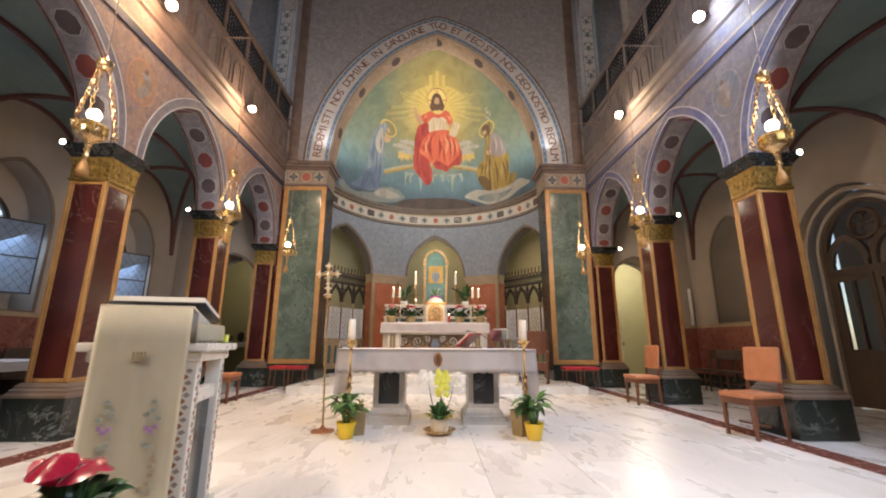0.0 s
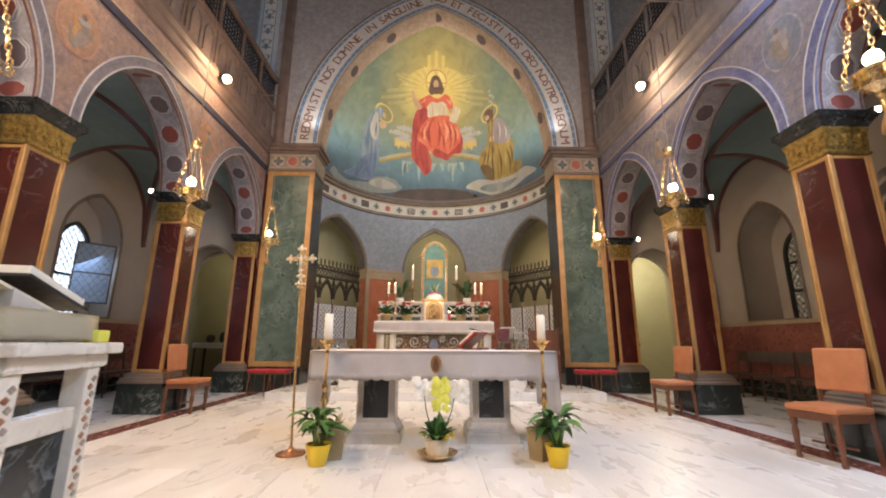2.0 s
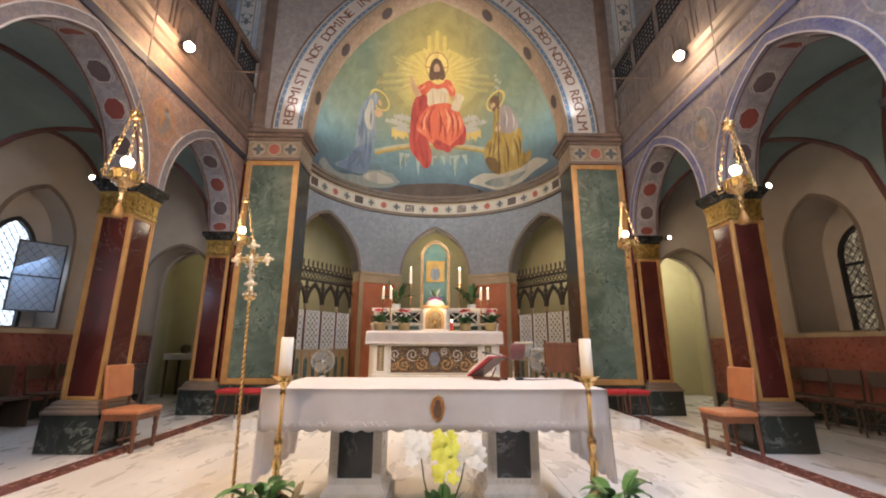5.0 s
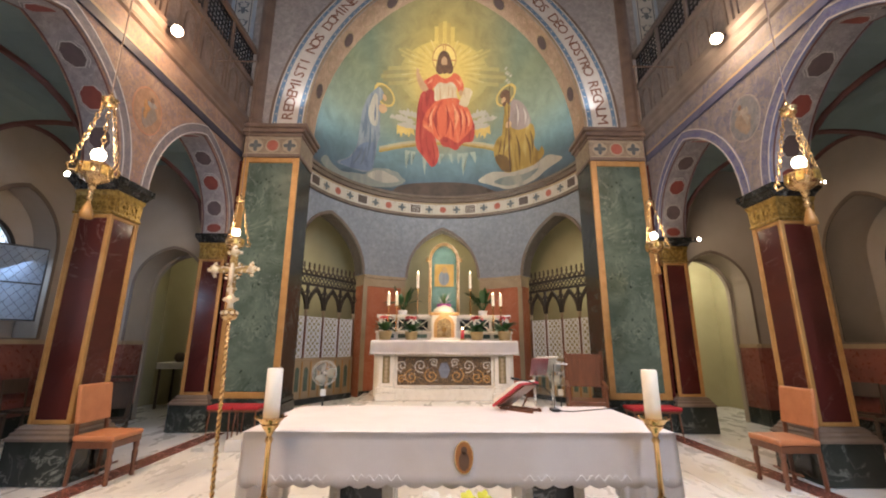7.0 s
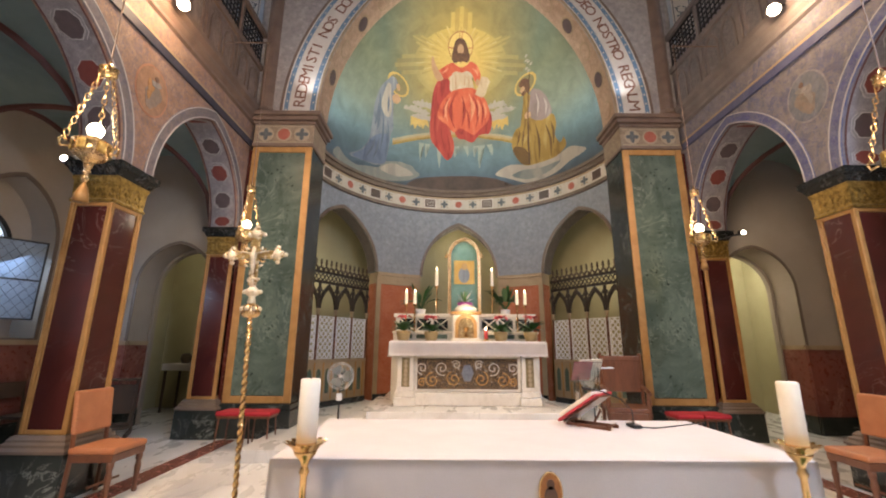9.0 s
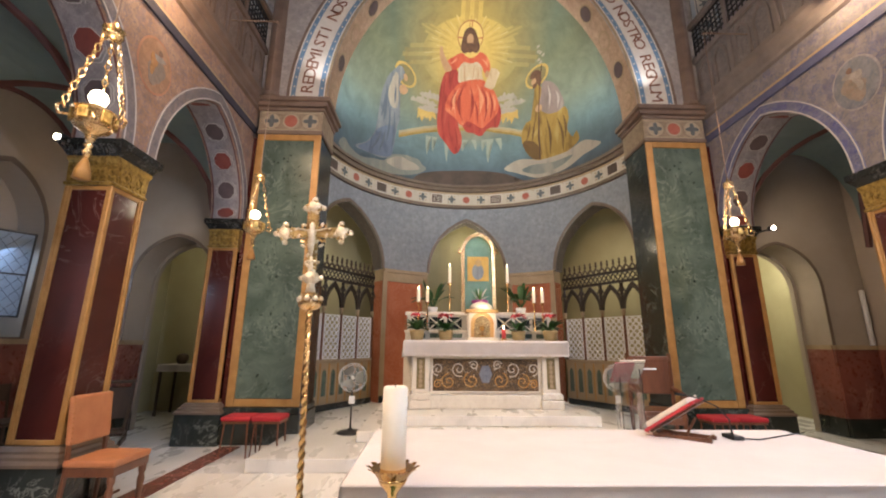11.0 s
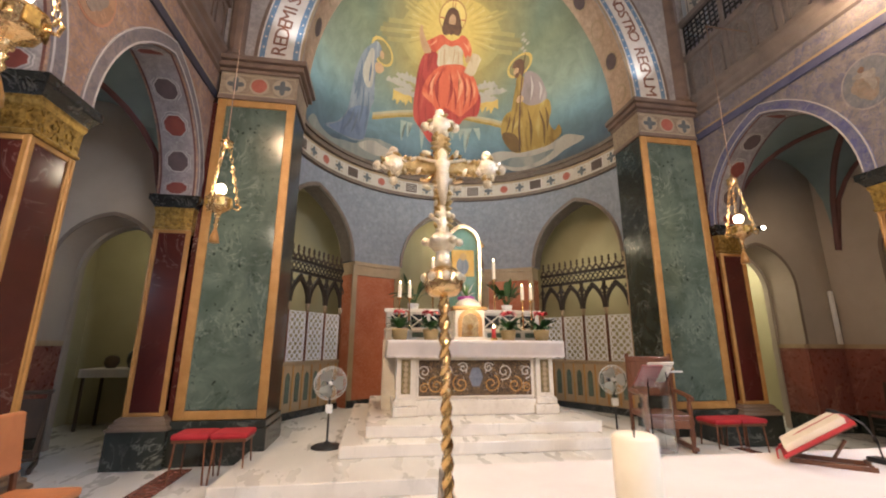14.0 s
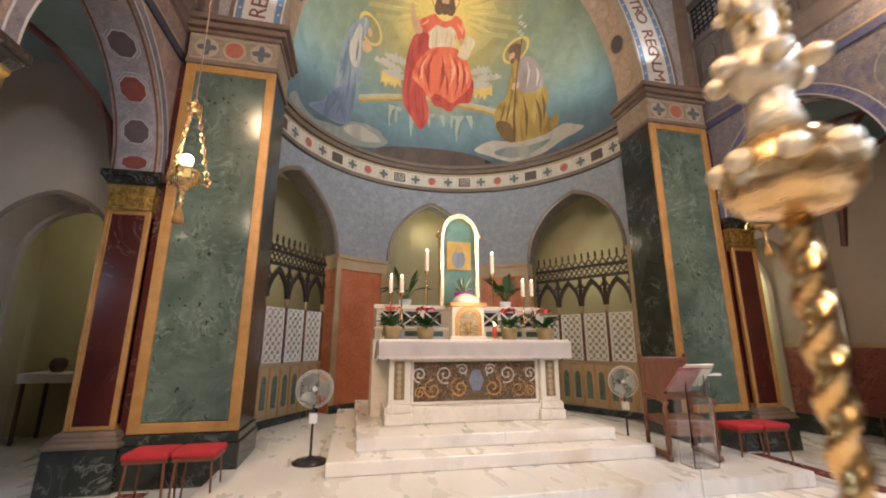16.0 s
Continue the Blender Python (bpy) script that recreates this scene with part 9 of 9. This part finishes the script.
vs = [bm.verts.new(p) for p in ((-0.24, -0.27, 1.03), (0.24, -0.27, 1.03), (0.24, 0.2, 1.03), (-0.24, 0.2, 1.03), (-0.24, -0.27, 1.20), (0.24, -0.27, 1.20), (0.24, 0.2, 1.06), (-0.24, 0.2, 1.06))]
for f in ((0, 1, 2, 3), (4, 5, 6, 7), (0, 1, 5, 4), (1, 2, 6, 5), (2, 3, 7, 6), (3, 0, 4, 7)):
    bm.faces.new([vs[i] for i in f])
part("sloping_desk", bm, M_TABLESTONE, am)
ec = thing("embroidered_cloth", (-1.585, 2.54, 0), 12, "cream ambo cloth embroidered with flowers and wheat", "cloth")
part("hanging_cloth", drape((-0.235, -0.345, 0), (0.235, -0.345, 0), 1.215, 1.02, 0.004, 20, (0, -1, 0), 0.0), M_CREAMCLOTH, ec, "", True)
bm = bmesh.new()
vs = [bm.verts.new(p) for p in ((-0.235, -0.35, 1.215), (0.235, -0.35, 1.215), (0.235, 0.21, 1.075), (-0.235, 0.21, 1.075), (-0.235, -0.35, 1.225), (0.235, -0.35, 1.225), (0.235, 0.21, 1.085), (-0.235, 0.21, 1.085))]
for f in ((0, 1, 2, 3), (4, 5, 6, 7), (0, 1, 5, 4), (1, 2, 6, 5), (2, 3, 7, 6), (3, 0, 4, 7)):
    bm.faces.new([vs[i] for i in f])
part("top_cloth", bm, M_CREAMCLOTH, ec)
part("side_fall", drape((0.257, -0.35, 0), (0.257, 0.21, 0), 1.14, 0.10, 0.003, 12, (1, 0, 0), 0.0), M_CREAMCLOTH, ec, "", True)
bm = bmesh.new()
for k in range(4):
    box(bm, -0.03 + 0.018 * k - 0.002, -0.03 + 0.018 * k + 0.008, -0.372, -0.362, 0.935, 0.985)
part("gold_monogram_bars", bm, M_OCHRE, ec, "small gold embroidered bars")
for sx in (-1, 1):
    x = sx * 0.11
    for nm, mt, pts in (("violet_bloom", surface("violet_thread", (0.22, 0.10, 0.24), (0.36, 0.22, 0.36), 9, 0.8), ((0.0, 0.60), (0.02, 0.62), (-0.02, 0.615))),
                        ("grey_leaf", surface("grey_green_thread", (0.18, 0.20, 0.16), (0.3, 0.31, 0.26), 9, 0.8), ((-0.03, 0.68), (0.0, 0.70), (0.03, 0.66), (-0.02, 0.54), (0.01, 0.53), (0.0, 0.74))),
                        ("gold_wheat", M_OCHRE, ((0.03, 0.48), (0.025, 0.44), (0.03, 0.40), (0.02, 0.36), (-0.01, 0.34), (0.03, 0.32)))):
        bm = bmesh.new()
        for px, pz in pts:
            disc(bm, (x + sx * px, -0.3665 - 0.002 * (0.8 - pz), pz), (1, 0, 0), (0, 0, 1), 0.016, 0.012, 0.005, 7)
        part(nm, bm, mt, ec)
lb = thing("open_lectionary", (-1.585, 2.54, 0.045), 12, "large open book lying on the ambo desk", "book")
TLb = Matrix.Translation((0, -0.07, 1.155)) @ Matrix.Rotation(radians(-14), 4, "X")
for nm, mt, dims in (("cover", M_BLACKMETAL, (-0.26, 0.26, -0.18, 0.2, 0.0, 0.012)), ("pages", M_PAPER, (-0.245, 0.245, -0.165, 0.185, 0.012, 0.045))):
    bm = boxm(*dims, 0.003)
    bmesh.ops.transform(bm, matrix=TLb, verts=bm.verts)
    part(nm, bm, mt, lb)
wd = thing("yellow_binder", (-1.42, 2.80, 1.031), 20, "small yellow book on the ambo shelf", "book")
part("binder_body", boxm(-0.05, 0.05, -0.06, 0.06, 0, 0.05, 0.005), M_PETALYELLOW, wd)

for o_ in (am, ec, lb):
    o_.scale = (0.93, 0.95, 1.0)
an = thing("red_anthurium", (-1.26, 1.62, 0.03), 0, "red anthurium with dark leaves in a tall pot", "plant")
part("pot", lathe([(0.09, 0), (0.11, 0.2), (0.12, 0.26), (0.1, 0.25)], 20), M_DARKGREEN, an, "", True)
rnd = random.Random(21)
for k in range(16):
    bm = bmesh.new()
    a, l = rnd.uniform(0, 6.28), rnd.uniform(0.1, 0.2)
    tube(bm, [(0, 0, 0.24), (0.4 * l * math.cos(a), 0.4 * l * math.sin(a), 0.42)], 0.004, 5)
    leaf_blade(bm, (0.4 * l * math.cos(a), 0.4 * l * math.sin(a), 0.42), (l * math.cos(a), l * math.sin(a), rnd.uniform(0.42, 0.58)), 0.045, 0.03, 6)
    part("leaf", bm, M_DARKLEAF, an)
M_SPATHE = surface("glossy_crimson_spathe", (0.22, 0.004, 0.02), (0.40, 0.015, 0.05), 7, 0.22, 0, 0.1, 30, 0.4)
for k, (x, y, z, rz_, tilt) in enumerate(((-0.03, -0.06, 0.60, 10, 28), (-0.10, 0.0, 0.57, 70, 35), (0.06, -0.02, 0.575, -50, 30), (-0.02, 0.06, 0.56, 160, 25))):
    part("flower_stem", tubem([(0, 0, 0.24), (x * 0.6, y * 0.6, z - 0.1), (x, y, z)], 0.004, 6), M_DARKLEAF, an)
    bm = bmesh.new()
    R = Matrix.Translation((x, y, z)) @ Matrix.Rotation(radians(rz_), 4, "Z") @ Matrix.Rotation(radians(tilt), 4, "X")
    prev = None
    for i in range(7):
        f = i / 6
        row = []
        for q in range(16):
            a = 2 * math.pi * q / 16
            hr = f * (0.062 + 0.018 * math.cos(a - math.pi / 2) * -1 - (0.030 if q == 4 else 0.012 if q in (3, 5) else 0))
            row.append(bm.verts.new(R @ Vector((hr * 1.05 * math.cos(a), hr * 1.25 * math.sin(a), 0.022 * (1 - f * f) - 0.012 * math.cos(2 * a) * f))))
        if prev:
            for q in range(16):
                bm.faces.new((prev[q], prev[(q + 1) % 16], row[(q + 1) % 16], row[q]))
        prev = row
    bmesh.ops.remove_doubles(bm, verts=bm.verts, dist=1e-5)
    part("red_spathe", bm, M_SPATHE, an, "glossy crimson spathe", True)

# ---- aisle furniture ----
def dark_chair(at, rz):
    c = thing("dark_chair", at, rz, "dark wooden chair standing against the aisle wall", "chair", "aisle chairs")
    part("seat", boxm(-0.21, 0.21, -0.2, 0.2, 0.42, 0.46, 0.008), M_WOOD, c)
    for sx in (-1, 1):
        part("front_leg", tubem([(sx * 0.19, -0.18, 0), (sx * 0.19, -0.18, 0.43)], 0.018, 6), M_WOOD, c)
        part("back_leg", tubem([(sx * 0.19, 0.2, 0), (sx * 0.19, 0.19, 0.45), (sx * 0.19, 0.24, 0.9)], 0.018, 6), M_WOOD, c)
    part("backrest", boxm(-0.2, 0.2, 0.215, 0.24, 0.68, 0.9, 0.006), M_WOOD, c)
    part("stretcher", tubem([(-0.19, -0.1, 0.2), (0.19, -0.1, 0.2)], 0.012, 6), M_WOOD, c)
    return c


dc = dark_chair((6.45, 9.9, 0), -90)
for y in (9.35, 8.8, 8.2):
    copy_thing(dc, pose(6.45, y, 0, 0, 0, -90 + 3 * y))
for y, x in ((9.45, -6.4), (10.0, -6.4)):
    copy_thing(dc, pose(x, y, 0, 0, 0, 90))


def bench(at, rz, ln):
    b_ = thing("wooden_bench", at, rz, "long dark wooden bench along the aisle wall", "bench", "aisle benches")
    part("seat", boxm(-ln / 2, ln / 2, -0.2, 0.2, 0.41, 0.45, 0.008), M_WOOD, b_)
    part("backrest", boxm(-ln / 2, ln / 2, 0.17, 0.2, 0.45, 0.92, 0.008), M_WOOD, b_)
    for x in (-ln / 2 + 0.03, 0, ln / 2 - 0.03):
        part("end_panel", boxm(x - 0.02, x + 0.02, -0.2, 0.2, 0, 0.41), M_WOOD, b_)
    return b_


bench((-6.5, 7.9, 0), 90, 2.4)


def cloth_table(at, rz, w, d, label, up=0.0):
    t = thing("side_table", at, rz, label, "table", "side tables")
    part("tabletop", boxm(-w / 2, w / 2, -d / 2, d / 2, up + 0.72, up + 0.75, 0.004), M_WOOD, t)
    for sx in (-1, 1):
        for sy in (-1, 1):
            part("leg", boxm(sx * (w / 2 - 0.04) - 0.02, sx * (w / 2 - 0.04) + 0.02, sy * (d / 2 - 0.04) - 0.02, sy * (d / 2 - 0.04) + 0.02, 0, up + 0.72), M_WOOD, t)
    c = thing("table_cover", at, rz, "plain white cloth spread over a side table", "tablecloth", "table covers")
    part("top_cloth", boxm(-w / 2 - 0.01, w / 2 + 0.01, -d / 2 - 0.01, d / 2 + 0.01, up + 0.751, up + 0.758), M_LINEN, c)
    part("front_drop", drape((-w / 2 - 0.01, -d / 2 - 0.01, 0), (w / 2 + 0.01, -d / 2 - 0.01, 0), up + 0.757, 0.14, 0.006, 30, (0, -1, 0)), M_LINEN, c, "", True)
    part("side_drop", drape((w / 2 + 0.012, -d / 2 - 0.01, 0), (w / 2 + 0.012, d / 2 + 0.01, 0), up + 0.757, 0.14, 0.006, 30, (1, 0, 0)), M_LINEN, c, "", True)
    return t


cloth_table((-6.3, 6.15, 0), 0, 0.8, 1.2, "dark wooden side table under a white cloth in the aisle")
cloth_table((-5.75, 12.9, 0), 0, 1.6, 0.6, "dark wooden table under a white cloth in the side room", 0.26)
for i, (x, w, h) in enumerate(((-6.25, 0.12, 0.22), (-5.9, 0.1, 0.3), (-5.6, 0.16, 0.18), (-5.3, 0.14, 0.14))):
    v_ = thing("dark_vessel", (x, 12.9, 1.019), 0, "dark rounded vessel standing on a side table", "vessel", "vessels on the table")
    part("vessel_body", lathe([(w * 0.6, 0), (w, h * 0.4), (w * 0.9, h * 0.8), (w * 0.5, h), (w * 0.4, h * 0.95)], 14), M_BLACKMETAL if i % 2 else M_WOOD, v_, "", True)

# kneeler beside the west doorway
kn = thing("wooden_kneeler", (-5.72, 10.28, 0), 28, "dark wooden kneeler standing beside the side doorway", "kneeler")
for sx in (-1, 1):
    part("back_post", boxm(sx * 0.24 - 0.02, sx * 0.24 + 0.02, 0.13, 0.19, 0.0, 0.84, 0.006), M_WOOD, kn)
    part("side_foot", boxm(sx * 0.24 - 0.02, sx * 0.24 + 0.02, -0.32, 0.13, 0.0, 0.07, 0.006), M_WOOD, kn)
    part("brace", tubem([(sx * 0.24, -0.24, 0.15), (sx * 0.24, 0.14, 0.52)], 0.018, 6), M_WOOD, kn)
part("kneeling_board", boxm(-0.27, 0.27, -0.34, -0.06, 0.14, 0.18, 0.01), M_WOOD, kn)
part("back_panel", boxm(-0.22, 0.22, 0.145, 0.17, 0.32, 0.78, 0.006), M_WOOD, kn)
part("arm_rest", boxm(-0.28, 0.28, 0.06, 0.24, 0.84, 0.88, 0.012), M_WOOD, kn)
part("stretcher", boxm(-0.22, 0.22, 0.14, 0.18, 0.12, 0.18, 0.006), M_WOOD, kn)

# door leaf and light in the east side room
d_ = thing("door_leaf", (X0 + 5.02, ENDY + 0.64, 0), 58, "cream painted door standing open in the side doorway", "door", "", "structure")
part("door_panel", boxm(0, 0.8, -0.02, 0.02, 0.01, 2.1, 0.004), surface("cream_door_paint", (0.55, 0.52, 0.40), (0.62, 0.59, 0.47), 4, 0.5), d_)
part("door_handle", boxm(0.68, 0.76, -0.06, -0.02, 0.98, 1.06, 0.006), M_BLACKMETAL, d_, "black door handle")
lamp("side_room_light", "POINT", (X0 + 5.4, ENDY + 1.3, 3.2), 40, (1.0, 0.9, 0.7), None, 0.1)
lamp("side_room_light", "POINT", (X0 - 5.7, ENDY + 1.3, 3.4), 22, (1.0, 0.9, 0.65), None, 0.1)
tl = thing("white_tube", (X0 + 6.74, ENDY - 0.045, 1.496), 0, "slim white cylinder standing on the wainscot ledge", "tube")
part("tube_body", lathe([(0.04, 0), (0.04, 0.95), (0.02, 0.96)], 12), M_WHITEPLASTIC, tl, "", True)

# ---- floor slabs ----
W_, L_ = 0.81, 1.62
slab_meshes = {}
for i in range(9):
    xa = X0 - 3.645 + W_ * i
    for j in range(7):
        ya = -2.5 + L_ * j + (0.5 * L_ if i % 2 else 0)
        yb = min(ya + L_, 10.1)
        key = (round(yb - ya, 3),)
        if key not in slab_meshes:
            bm = boxm(0.0012, W_ - 0.0012, 0.0012, yb - ya - 0.0012, -0.02, 0.0, 0.0012)
            me = bpy.data.meshes.new("floor_slab")
            bm.to_mesh(me)
            bm.free()
            me.materials.append(M_FLOOR)
            slab_meshes[key] = me
        share("floor_slab", slab_meshes[key], floor_ob, Matrix.Translation((xa, ya, random.uniform(-0.0004, 0.0004))))
